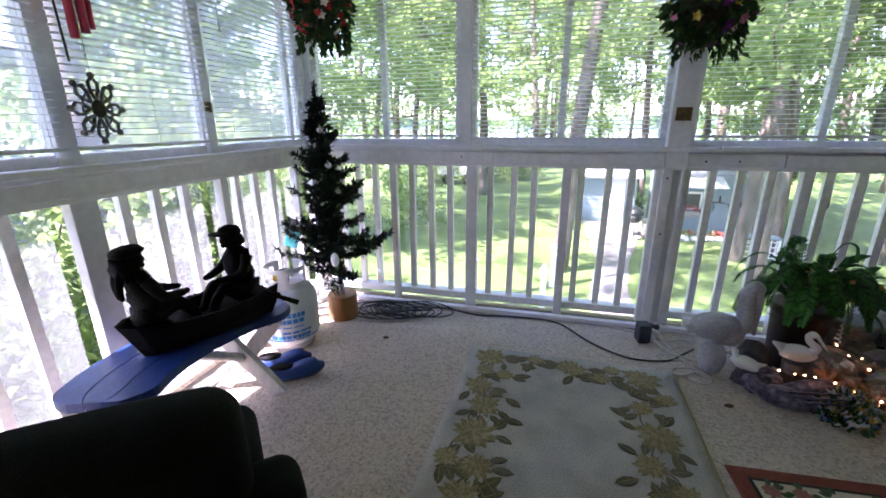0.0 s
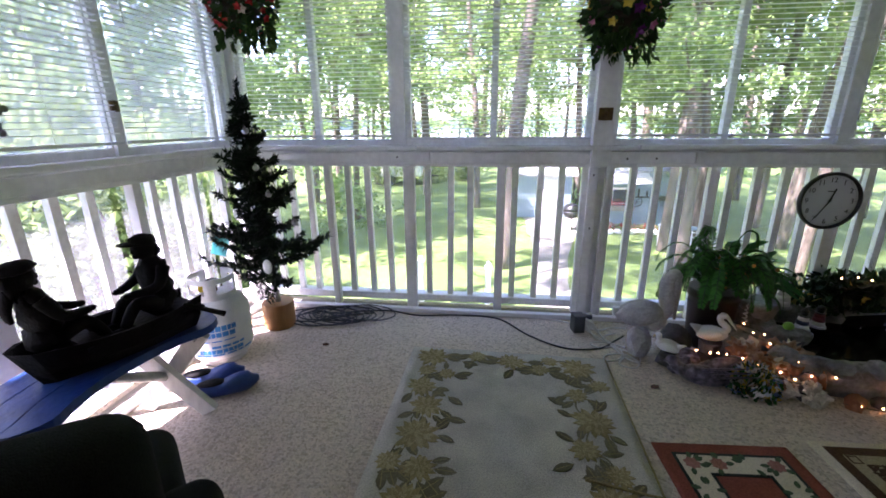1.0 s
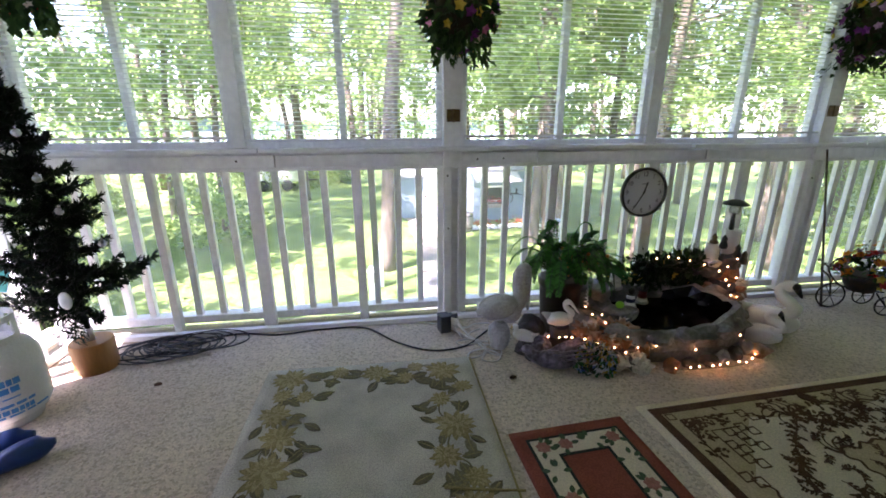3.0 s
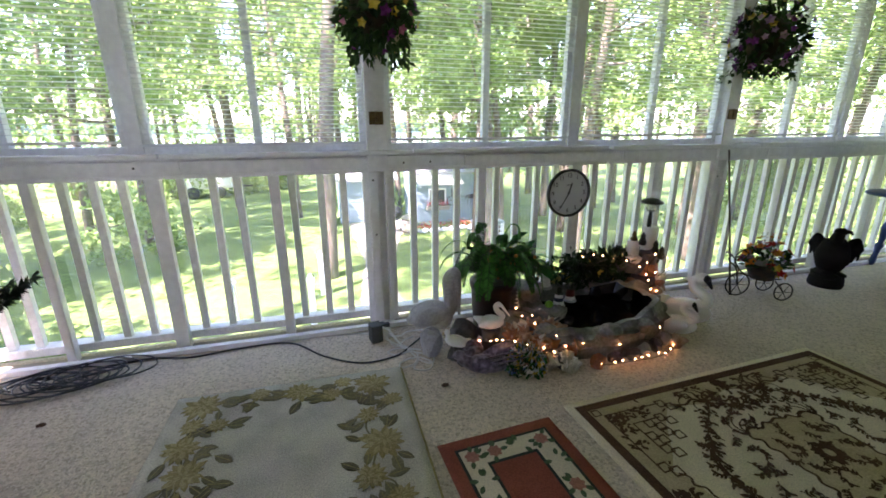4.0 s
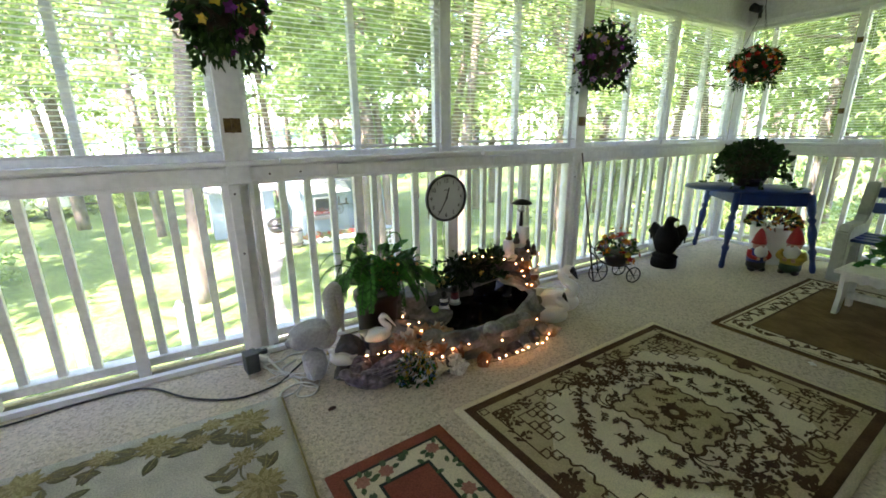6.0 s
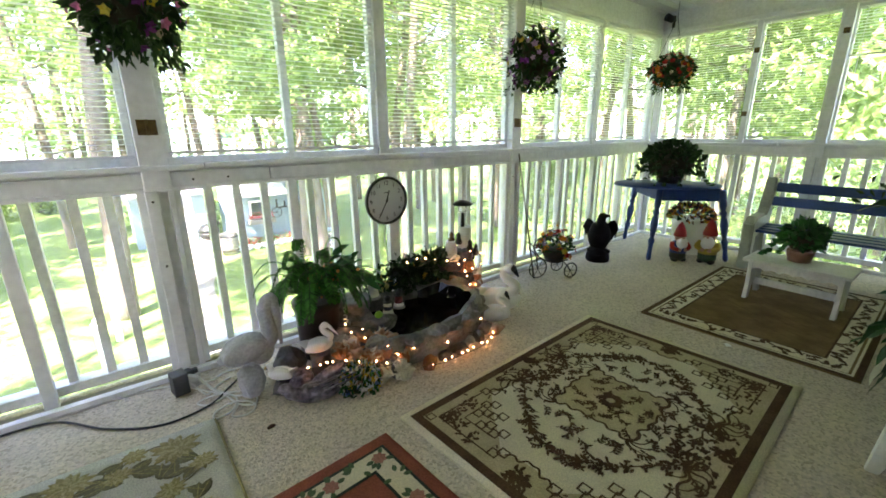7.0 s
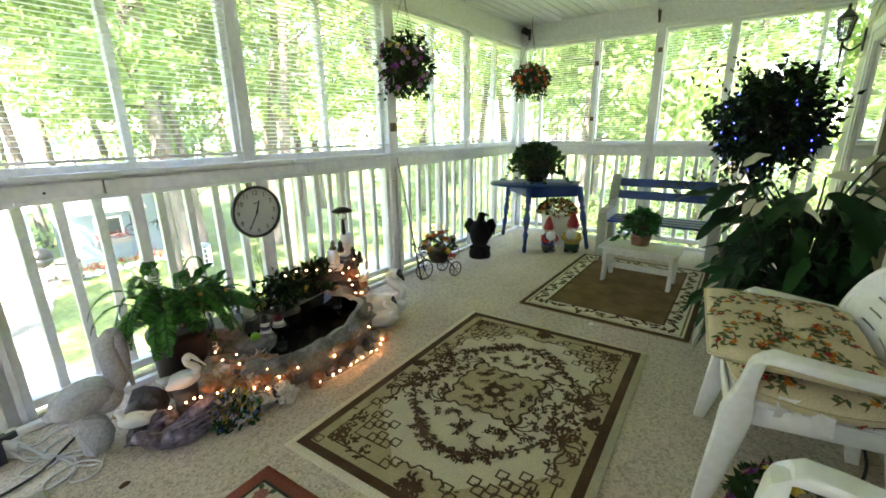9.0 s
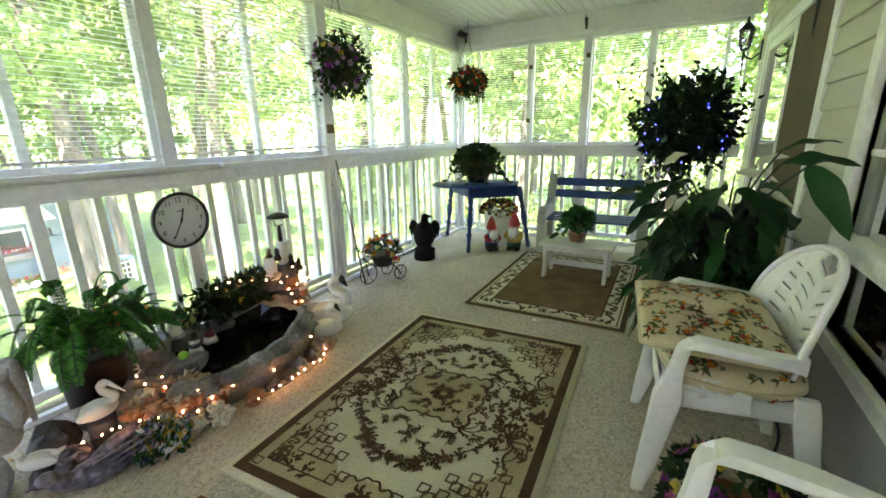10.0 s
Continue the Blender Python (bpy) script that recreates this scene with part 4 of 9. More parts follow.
M_greenp = pile_mat("green_pile", (0.07, 0.11, 0.06), (0.1, 0.14, 0.08), 0.3)
M_tanp = pile_mat("tan_pile", (0.25, 0.165, 0.085), (0.17, 0.11, 0.055), 0.25)


def slabs(bm, pts, z, th=0.0025):
    """A low flat patch of pile with the outline pts."""
    lo = [bm.verts.new((p[0], p[1], z)) for p in pts]
    hi = [bm.verts.new((p[0] * 1, p[1] * 1, z + th)) for p in pts]
    n = len(pts)
    try:
        bm.faces.new(hi)
    except ValueError:
        return
    for i in range(n):
        bm.faces.new((lo[i], lo[(i + 1) % n], hi[(i + 1) % n], hi[i]))


def band(bm, x0, y0, x1, y1, w, z):
    """A rectangular frame of pile, w wide."""
    for a in ((x0, y0, x1, y0 + w), (x0, y1 - w, x1, y1), (x0, y0 + w, x0 + w, y1 - w), (x1 - w, y0 + w, x1, y1 - w)):
        slabs(bm, [(a[0], a[1]), (a[2], a[1]), (a[2], a[3]), (a[0], a[3])], z)


def ribbon(bm, pts, w, z, taper=False):
    pts = [Vector((p[0], p[1], 0)) for p in pts]
    L, R = [], []
    for i, p in enumerate(pts):
        d = (pts[min(i + 1, len(pts) - 1)] - pts[max(i - 1, 0)])
        d = d.normalized() if d.length > 1e-9 else Vector((1, 0, 0))
        k = w / 2 * (1 - 0.75 * i / (len(pts) - 1) if taper else 1)
        n = Vector((-d.y, d.x, 0)) * k
        L.append(p + n)
        R.append(p - n)
    for i in range(len(pts) - 1):
        a = [bm.verts.new((q.x, q.y, z + 0.0025)) for q in (L[i], R[i], R[i + 1], L[i + 1])]
        bm.faces.new(a)


def petal(bm, c, ang, ln, w, z):
    """A leaf or petal lying flat."""
    ca, sa = math.cos(ang), math.sin(ang)
    pts = []
    for u, v in ((0, 0), (0.22, 0.36), (0.5, 0.5), (0.78, 0.34), (1, 0), (0.78, -0.34), (0.5, -0.5), (0.22, -0.36)):
        pts.append((c[0] + ca * u * ln - sa * v * w, c[1] + sa * u * ln + ca * v * w))
    slabs(bm, pts, z)


def rug_base(name, m, w, h, th, material, label):
    root = thing(name, m, label, "rug", "porch rugs")
    bm = B()
    n = 24
    top = [[bm.verts.new((w * i / n, -h * j / n, th + 0.0012 * noise.noise(Vector((i * 0.9, j * 0.9, w))))) for i in range(n + 1)] for j in range(n + 1)]
    for j in range(n):
        for i in range(n):
            bm.faces.new((top[j][i], top[j + 1][i], top[j + 1][i + 1], top[j][i + 1])).smooth = True
    rim = [top[0][i] for i in range(n + 1)] + [top[j][n] for j in range(1, n + 1)] + [top[n][i] for i in range(n - 1, -1, -1)] + [top[j][0] for j in range(n - 1, 0, -1)]
    low = [bm.verts.new((v.co.x, v.co.y, 0.0005)) for v in rim]
    for i in range(len(rim)):
        bm.faces.new((rim[i], rim[(i + 1) % len(rim)], low[(i + 1) % len(rim)], low[i]))
    part("woven_ground", bm, material, root)
    return root


def pattern(name, bm, material, root):
    o = part(name, bm, material, root)
    o["kind"] = "stuff"
    return o


# ivory rug with carved gold flowers
def flower_rug():
    rng = random.Random(4)
    w, h = 1.09, 1.8
    root = rug_base("floral_rug", pose(-1.11, -0.576, 0, 0, 0, -1.05), w, h, 0.012, M_wool, "ivory wool rug with carved gold flowers and olive leaves")
    gold, pale, olive = B(), B(), B()
    z = 0.0135

    def bloom(x, y, r):
        a0 = rng.uniform(0, 6.28)
        lean = rng.uniform(0.15, 0.4) * r
        for ring, (rr, bm_, n) in enumerate(((1.0, gold, 13), (0.82, pale, 11), (0.62, gold, 9), (0.42, pale, 7), (0.22, gold, 5))):
            for i in range(n):
                a = a0 + ring * 0.37 + 6.28 * i / n + rng.uniform(-0.16, 0.16)
                k = rr * rng.uniform(0.82, 1.08)
                petal(bm_, (x + math.cos(a0) * lean * ring * 0.2, y + math.sin(a0) * lean * ring * 0.2), a, r * k, r * 0.34 * k, z + 0.0006 * ring + 0.00004 * i)

    def leaf(x, y, a, ln):
        if not (0.03 < x + ln * math.cos(a) < w - 0.03 and y + ln * math.sin(a) < -0.03):
            return
        petal(olive, (x, y), a, ln, ln * 0.46, z - 0.0012 + rng.random() * 0.0005)
        ribbon(gold, [(x, y), (x + ln * 0.85 * math.cos(a), y + ln * 0.85 * math.sin(a))], 0.004, z - 0.0002)

    def stem(a, b, bow):
        mx, my = (a[0] + b[0]) / 2 + bow * (b[1] - a[1]), (a[1] + b[1]) / 2 - bow * (b[0] - a[0])
        ribbon(olive, [tuple(v)[:2] for v in catmull([(*a, 0), (mx, my, 0), (*b, 0)], 6)], 0.008, z - 0.0016)
    spots = [(0.13, -0.1, 0.1), (0.12, -0.24, 0.055), (0.23, -0.26, 0.05), (0.12, -0.38, 0.085), (0.17, -0.53, 0.085), (0.16, -0.72, 0.11), (0.08, -0.88, 0.06), (0.2, -0.9, 0.075), (0.18, -1.06, 0.095), (0.11, -1.24, 0.06), (0.17, -1.4, 0.1), (0.14, -1.6, 0.08),
             (0.38, -0.07, 0.055), (0.57, -0.1, 0.085), (0.72, -0.16, 0.055), (0.78, -0.07, 0.05),
             (0.92, -0.12, 0.1), (1.0, -0.27, 0.055), (0.88, -0.36, 0.06), (0.92, -0.55, 0.105), (0.86, -0.72, 0.07), (0.96, -0.84, 0.06), (0.91, -0.98, 0.11), (0.88, -1.18, 0.06), (0.97, -1.3, 0.09), (0.9, -1.5, 0.1)]
    prev = None
    for x, y, r in spots:
        bloom(x, y, r)
        if prev and math.dist(prev, (x, y)) < 0.3:
            stem(prev, (x, y), rng.uniform(-0.25, 0.25))
        prev = (x, y)
        for i in range(7 if r > 0.07 else 4):
            a = rng.uniform(0, 6.28)
            leaf(x + math.cos(a) * r * 0.85, y + math.sin(a) * r * 0.85, a + rng.uniform(-0.5, 0.5), rng.uniform(0.07, 0.105))
    for x, y, a in ((0.27, -0.08, 0.2), (0.3, -0.13, -0.3), (0.46, -0.12, 2.9), (0.47, -0.06, 0.6), (0.65, -0.17, -0.4), (0.67, -0.05, 0.3), (0.83, -0.2, -0.6), (0.06, -0.6, 2.5), (0.06, -0.63, 3.4), (1.03, -0.42, -0.5), (1.02, -0.5, -0.8), (0.82, -0.44, 2.6), (1.03, -0.66, 0.3), (0.8, -0.8, 3.6), (0.26, -0.45, -0.6), (0.27, -0.6, -0.2)):
        leaf(x, y, a, 0.095)
    pattern("gold_flower_pattern", gold, M_gold, root)
    pattern("pale_petal_pattern", pale, M_paleg, root)
    pattern("olive_leaf_pattern", olive, M_olive, root)
    bm = tube(B(), [(w, -0.01, 0.007), (w + 0.004, -h / 2, 0.007), (w, -h + 0.01, 0.007)], 0.007, 6)
    part("binding", bm, M_gold, root, "frayed olive-gold edge binding")
    bm = tube(B(), catmull([(w - 0.26, -0.87, 0.016), (w - 0.13, -0.9, 0.018), (w + 0.03, -0.92, 0.012)], 4), 0.007, 6, 0.004)
    part("crease", bm, M_gold, root, "rucked fold across the edge")


flower_rug()


# small rust-bordered mat
def rust_mat():
    rng = random.Random(8)
    w, h = 0.535, 0.86
    root = rug_base("accent_mat", pose(0.017, -1.225, 0, 0, 0, 3.4), w, h, 0.008, M_redp, "rust-bordered mat with roses on an ivory band")
    z = 0.0095
    bm = B()
    band(bm, 0.055, -h + 0.055, w - 0.055, -0.055, 0.012, z)
    band(bm, 0.155, -h + 0.155, w - 0.155, -0.155, 0.012, z)
    pattern("black_line", bm, M_blackp, root)
    bm = B()
    band(bm, 0.067, -h + 0.067, w - 0.067, -0.067, 0.088, z - 0.0003)
    pattern("ivory_band", bm, M_ivory, root)
    rose, green = B(), B()
    spots = [(0.11, -0.11 - k * 0.125) for k in range(6)] + [(w - 0.11, -0.11 - k * 0.125) for k in range(6)] + [(0.21 + k * 0.115, -0.11) for k in range(2)] + [(0.21 + k * 0.115, -h + 0.11) for k in range(2)]
    for k, (x, y) in enumerate(spots):
        if k % 2 == 0:
            for i in range(7):
                petal(rose, (x, y), i * 0.9, 0.032, 0.024, z + 0.002 + 0.00015 * i)
        for i in range(5):
            a = rng.uniform(0, 6.28)
            petal(green, (x + math.cos(a) * 0.025, y + math.sin(a) * 0.025), a, 0.036, 0.02, z + 0.0015 + 0.0001 * i)
    pattern("rose_pattern", rose, M_pinkp, root)
    pattern("leaf_pattern", green, M_greenp, root)


rust_mat()


# large ivory and brown medallion rug
def medallion_rug():
    rng = random.Random(15)
    w, h = 1.673, 1.206
    root = rug_base("medallion_rug", pose(0.66, -1.145, 0, 0, 0, 2.43), w, h, 0.011, M_ivory, "ivory rug with brown scrollwork medallion and key border")
    z = 0.0125
    zb = z + 0.0012
    beige, brown = B(), B()
    cx, cy = w / 2, h / 2
    band(brown, 0.034, -h + 0.034, w - 0.034, -0.034, 0.042, z)

    # one quarter is drawn and mirrored to the other three
    def quarters(fn):
        for sx in (0, 1):
            for sy in (0, 1):
                fn(lambda u, v: (u if sx == 0 else w - u, -v if sy == 0 else -h + v), sx == sy)

    def line(P, pts, wd, smooth=0, taper=False):
        q = [P(*p) for p in pts]
        if smooth:
            q = [tuple(v)[:2] for v in catmull([(*p, 0) for p in q], smooth)]
        ribbon(brown, q, wd, zb + rng.random() * 0.0002, taper)

    def leaf(P, u, v, ang, ln, wd):
        a, b = P(u, v), P(u + math.cos(ang) * ln, v + math.sin(ang) * ln)
        petal(brown, a, math.atan2(b[1] - a[1], b[0] - a[0]), ln, wd, zb + rng.random() * 0.0006)

    def spray(P, u, v, n, r, s=0.028):
        for i in range(n):
            a, d = rng.uniform(0, 6.28), r * math.sqrt(rng.random())
            leaf(P, u + math.cos(a) * d, v + math.sin(a) * d, rng.uniform(0, 6.28), s * rng.uniform(0.6, 1.2), s * 0.46)

    def garland(P, pts, n, spread, s=0.034):
        q = [tuple(v)[:2] for v in catmull([(*p, 0) for p in pts], 10)]
        line(P, q, 0.007)
        for i in range(n):
            k = rng.randrange(len(q) - 1)
            (u, v), (u2, v2) = q[k], q[k + 1]
            a = math.atan2(v2 - v, u2 - u) + rng.choice((-1, 1)) * rng.uniform(0.2, 1.3)
            leaf(P, u + rng.gauss(0, spread), v + rng.gauss(0, spread), a, s * rng.uniform(0.6, 1.25), s * 0.45)

    def knot(P, u, v, s=0.02):
        """Interlaced key squares."""
        for du, dv in ((-0.75, -0.75), (0.75, 0.75)):
            c = [(u + du * s + a * s, v + dv * s + b * s) for a, b in ((-1, -1), (1, -1), (1, 1), (-1, 1), (-1, -1))]
            line(P, c, 0.0105)

    def sprig(P, u, v, ang, ln):
        line(P, [(u + ln * t * math.cos(ang + 0.6 * t), v + ln * t * math.sin(ang + 0.6 * t)) for t in (0, 0.35, 0.7, 1)], 0.006, 0, True)
        for t in (0.3, 0.55, 0.8, 1.0):
            for sg in (-1, 1):
                leaf(P, u + ln * t * math.cos(ang + 0.6 * t), v + ln * t * math.sin(ang + 0.6 * t), ang + 0.6 * t + sg * rng.uniform(0.4, 1.1), ln * 0.4, ln * 0.17)

    def fill(P, same, pts, zz):
        q = [P(*p) for p in pts]
        a = sum(q[i - 1][0] * q[i][1] - q[i][0] * q[i - 1][1] for i in range(len(q)))
        slabs(beige, q if a > 0 else q[::-1], zz)

    def quarter(P, same):
        # beige border: corner block, long margin, short margin
        fill(P, same, [(0.076, 0.076), (0.47, 0.076), (0.45, 0.17), (0.36, 0.25), (0.24, 0.4), (0.17, 0.47), (0.076, 0.5)], z - 0.0009)
        fill(P, same, [(0.47, 0.076), (cx, 0.076), (cx, 0.15), (0.7, 0.19), (0.62, 0.2), (0.45, 0.165)], z - 0.0009)
        fill(P, same, [(0.076, 0.5), (0.165, 0.47), (0.2, 0.53), (0.205, cy), (0.076, cy)], z - 0.0009)
        # corner square, frame lines
        line(P, [(0.085, 0.085), (0.12, 0.085), (0.12, 0.12), (0.085, 0.12), (0.085, 0.081)], 0.009)
        line(P, [(0.43, 0.135), (0.13, 0.128), (0.128, 0.13), (0.128, 0.45)], 0.008)
        line(P, [(0.36, 0.213), (0.213, 0.213), (0.213, 0.37)], 0.009)
        # dense leafy angle between the frame lines
        for k in range(120):
            t = rng.random() ** 1.5 * 0.2
            o = rng.uniform(0.14, 0.2) - 0.045 * t / 0.2 * rng.random()
            u, v = (0.145 + t, o) if k % 2 else (o, 0.145 + t)
            leaf(P, u, v, rng.uniform(0, 6.28), rng.uniform(0.014, 0.032), 0.012)
        for u, v in ((0.451, 0.156), (0.375, 0.232), (0.3, 0.25), (0.335, 0.314), (0.25, 0.315), (0.25, 0.392), (0.163, 0.465)):
            knot(P, u, v)
        line(P, [(0.4, 0.19), (0.43, 0.175)], 0.008)
        line(P, [(0.19, 0.43), (0.18, 0.445)], 0.008)
        # wavy edge of the short margin, with half a bloom
        line(P, [(0.175, 0.49), (0.2, 0.52), (0.185, 0.55), (0.215, 0.575), (0.21, cy)], 0.01, 4)
        spray(P, 0.115, cy - 0.01, 30, 0.042, 0.03)
        # long side: a rooted tree by the wreath's end, tendrils, half a bloom
        line(P, [(0.475, 0.16), (0.54, 0.185), (0.6, 0.165), (0.655, 0.2)], 0.012, 5)
        for u, v, a, l_ in ((0.655, 0.195, -1.9, 0.1), (0.65, 0.195, -2.5, 0.12), (0.65, 0.19, 3.0, 0.14), (0.66, 0.19, -1.2, 0.09), (0.665, 0.195, -0.5, 0.1), (0.66, 0.2, 2.6, 0.1)):
            q = [(u + l_ * t * math.cos(a + 0.9 * math.sin(3 * t)), v + l_ * t * math.sin(a + 0.9 * math.sin(3 * t))) for t in (0, 0.3, 0.6, 0.85, 1)]
            line(P, q, 0.016, 3, True)
            spray(P, *q[-1], 5, 0.016, 0.026)
        knot(P, 0.585, 0.125, 0.015)
        knot(P, 0.72, 0.165, 0.015)
        spray(P, cx - 0.01, 0.11, 26, 0.045, 0.03)
        line(P, [(0.69, 0.2), (0.74, 0.225), (0.79, 0.215), (cx, 0.235)], 0.008, 4)
        for k in range(16):
            spray(P, rng.uniform(0.68, cx), rng.uniform(0.15, 0.3), 3, 0.018, 0.03)
        # wreath
        garland(P, [(0.665, 0.2), (0.6, 0.26), (0.53, 0.315), (0.455, 0.38), (0.43, 0.43), (0.385, 0.47), (0.355, 0.54), (0.35, cy)], 125, 0.012, 0.027)
        garland(P, [(0.665, 0.2), (0.7, 0.245), (0.76, 0.275), (cx, 0.285)], 36, 0.014, 0.027)
        for k in range(5):
            sprig(P, 0.43 - 0.02 * k, 0.42 + 0.035 * k, 3.4 + rng.uniform(-0.6, 0.4), 0.05)
        # medallion: a scalloped quarter with a looped corner
        edge = [(cx, 0.385), (0.79, 0.4), (0.76, 0.39), (0.725, 0.415), (0.69, 0.4), (0.655, 0.4), (0.632, 0.418), (0.625, 0.45), (0.65, 0.47), (0.635, 0.51), (0.655, 0.54), (0.645, 0.575), (0.65, cy)]
        sm = [tuple(v)[:2] for v in catmull([(*p, 0) for p in edge], 5)]
        line(P, sm, 0.012)
        fill(P, same, sm + [(cx, cy)], z - 0.0007)
        for a, l_ in ((3.7, 0.1), (4.2, 0.09), (3.1, 0.09), (4.8, 0.07), (2.6, 0.06)):
            q = [(0.64 + l_ * t * math.cos(a + 1.2 * t), 0.42 + l_ * t * math.sin(a + 1.2 * t)) for t in (0, 0.3, 0.6, 0.85, 1)]
            line(P, q, 0.012, 3, True)
            spray(P, *q[-1], 4, 0.012, 0.022)
        # sprigs inside, and between medallion and wreath
        for u, v in ((0.7, 0.46), (0.76, 0.45), (0.7, 0.53), (0.75, 0.51), (0.8, 0.47), (0.69, 0.585), (0.745, 0.57), (0.81, 0.53)):
            sprig(P, u + rng.uniform(-.012, .012), v + rng.uniform(-.012, .012), rng.uniform(0, 6.28), 0.05)
        for u, v in ((0.5, 0.43), (0.55, 0.4), (0.59, 0.36), (0.66, 0.31), (0.71, 0.34), (0.77, 0.325), (0.82, 0.34), (0.53, 0.5), (0.47, 0.52), (0.57, 0.56), (0.5, 0.58), (0.59, 0.47)):
            sprig(P, u + rng.uniform(-.015, .015), v + rng.uniform(-.015, .015), rng.uniform(0, 6.28), 0.055)
        for k in range(14):
            a = rng.uniform(3.1, 4.8)
            leaf(P, cx + math.cos(a) * 0.02, cy + math.sin(a) * 0.02, a, rng.uniform(0.025, 0.05), 0.02)
    quarters(quarter)
    pattern("beige_ground", beige, M_beige, root)
    pattern("scroll_pattern", brown, M_brownp, root)


medallion_rug()


# tan rug with a vine border
def vine_rug():
    rng = random.Random(19)
    w, h = 1.62, 1.17
    root = rug_base("bordered_rug", pose(2.665, -1.29, 0, 0, 0, 0.4), w, h, 0.009, M_tanp, "faded tan rug with scrolling vine border")
    z = 0.0105
    iv, br = B(), B()
    band(br, 0.0, -h, w, 0.0, 0.03, z)
    band(iv, 0.035, -h + 0.035, w - 0.035, -0.035, 0.012, z)
    band(iv, 0.06, -h + 0.06, w - 0.06, -0.06, 0.105, z - 0.0004)
    band(br, 0.165, -h + 0.165, w - 0.165, -0.165, 0.012, z)
    zb = z + 0.0012
    per = [(0.112, -0.112), (w - 0.112, -0.112), (w - 0.112, -h + 0.112), (0.112, -h + 0.112), (0.112, -0.112)]
    for a, b in zip(per, per[1:]):
        ln = math.dist(a, b)
        n = int(ln / 0.02)
        d = ((b[0] - a[0]) / ln, (b[1] - a[1]) / ln)
        pts = []
        for i in range(n + 1):
            t = ln * i / n
            o = 0.028 * math.sin(t * 34)
            pts.append((a[0] + d[0] * t - d[1] * o, a[1] + d[1] * t + d[0] * o))
        ribbon(br, pts, 0.009, zb)
        for i in range(0, n, 2):
            x, y = pts[i]
            petal(br, (x, y), rng.uniform(0, 6.28), 0.055, 0.026, zb + 0.0003)
            petal(br, (x, y), rng.uniform(0, 6.28), 0.03, 0.018, zb + 0.0004)
    for k in range(9):
        ribbon(br, [(0.2 + k * 0.14, -0.2), (0.2 + k * 0.14 + 0.5, -0.2 - 0.77)], 0.003, z - 0.0006) if 0.2 + k * 0.14 + 0.5 < w - 0.18 else None
        ribbon(br, [(0.7 + k * 0.1, -0.2), (0.2 + k * 0.1, -0.2 - 0.77)], 0.003, z - 0.0006) if 0.7 + k * 0.1 < w - 0.18 else None
    pattern("ivory_band", iv, M_ivory, root)
    pattern("brown_vine", br, M_brownp, root)


vine_rug()

# ---- west end ----
M_blue = mat("cobalt_paint", (0.007, 0.036, 0.16), (0.012, 0.052, 0.22), 6, 0.45, fine=0.15, fscale=35, bump=0.2, bscale=40)
M_whitewood = mat("white_painted_wood", (0.72, 0.71, 0.67), (0.6, 0.58, 0.54), 4, 0.6, fine=0.12, fscale=40, bump=0.2, stretch=(1, 1, 0.3))
M_bronze = mat("dark_bronze_resin", (0.004, 0.0035, 0.0035), (0.01, 0.009, 0.009), 12, 0.7, 0.0, fine=0.2, bump=0.5, spec=0.12)


def curved_bench():
    root = thing("curved_bench", (-2.1, -1.55, 0), "curved cobalt blue bench with white crossed legs", "bench")
    # the seat bends round a point on its inner side; three boards follow the bend
    spine = catmull([(0.015, -0.41, 0), (-0.048, -0.23, 0), (-0.06, 0.0, 0), (0.0, 0.26, 0), (0.12, 0.45, 0)], 8)
    for k in range(3):
        o0, o1 = -0.16 + k * 0.108, -0.16 + k * 0.108 + 0.1035
        bm = B()
        rows = []
        n = len(spine)
        for i, p in enumerate(spine):
            d = (spine[min(i + 1, n - 1)] - spine[max(i - 1, 0)]).normalized()
            nn = Vector((d.y, -d.x, 0))
            e = min(i, n - 1 - i) / 4.0
            q = 1.0 if e >= 1 else 0.5 + 0.5 * math.sin(e * 1.57)
            rows.append([bm.verts.new((p + nn * o * q) + Vector((0, 0, zz))) for o, zz in ((o0, 0.405), (o0, 0.44), (o1, 0.44), (o1, 0.405))])
        for a, b in zip(rows, rows[1:]):
            for j in range(4):
                bm.faces.new((a[j], a[(j + 1) % 4], b[(j + 1) % 4], b[j]))
        bm.faces.new(rows[0][::-1])
        bm.faces.new(rows[-1])
        bmesh.ops.recalc_face_normals(bm, faces=bm.faces)
        part("seat_board", bm, M_blue, root)
    for yy, xx, ang in ((0.29, 0.0, 12), (-0.38, -0.07, -12)):
        mm = pose(xx, yy, 0, 0, 0, ang)
        for s in (-1, 1):
            bm = B()
            m2 = mm @ Matrix.Translation((0, 0.025 * s, 0.2)) @ Matrix.Rotation(s * radians(38), 4, "Y")
            box(bm, -0.04, -0.018, -0.25, 0.04, 0.018, 0.24, 0.004, m2)
            for v in bm.verts:
                v.co.z = min(max(v.co.z, 0.001), 0.404)
            part("leg", bm, M_whitewood, root)
        part("batten", box(B(), -0.14, -0.03, 0.365, 0.14, 0.03, 0.404, 0.004, mm), M_whitewood, root)
    bm = tube(B(), [(0.0, 0.27, 0.2), (-0.03, 0.0, 0.37)], 0.022, 6)
    part("brace", bm, M_whitewood, root)


curved_bench()


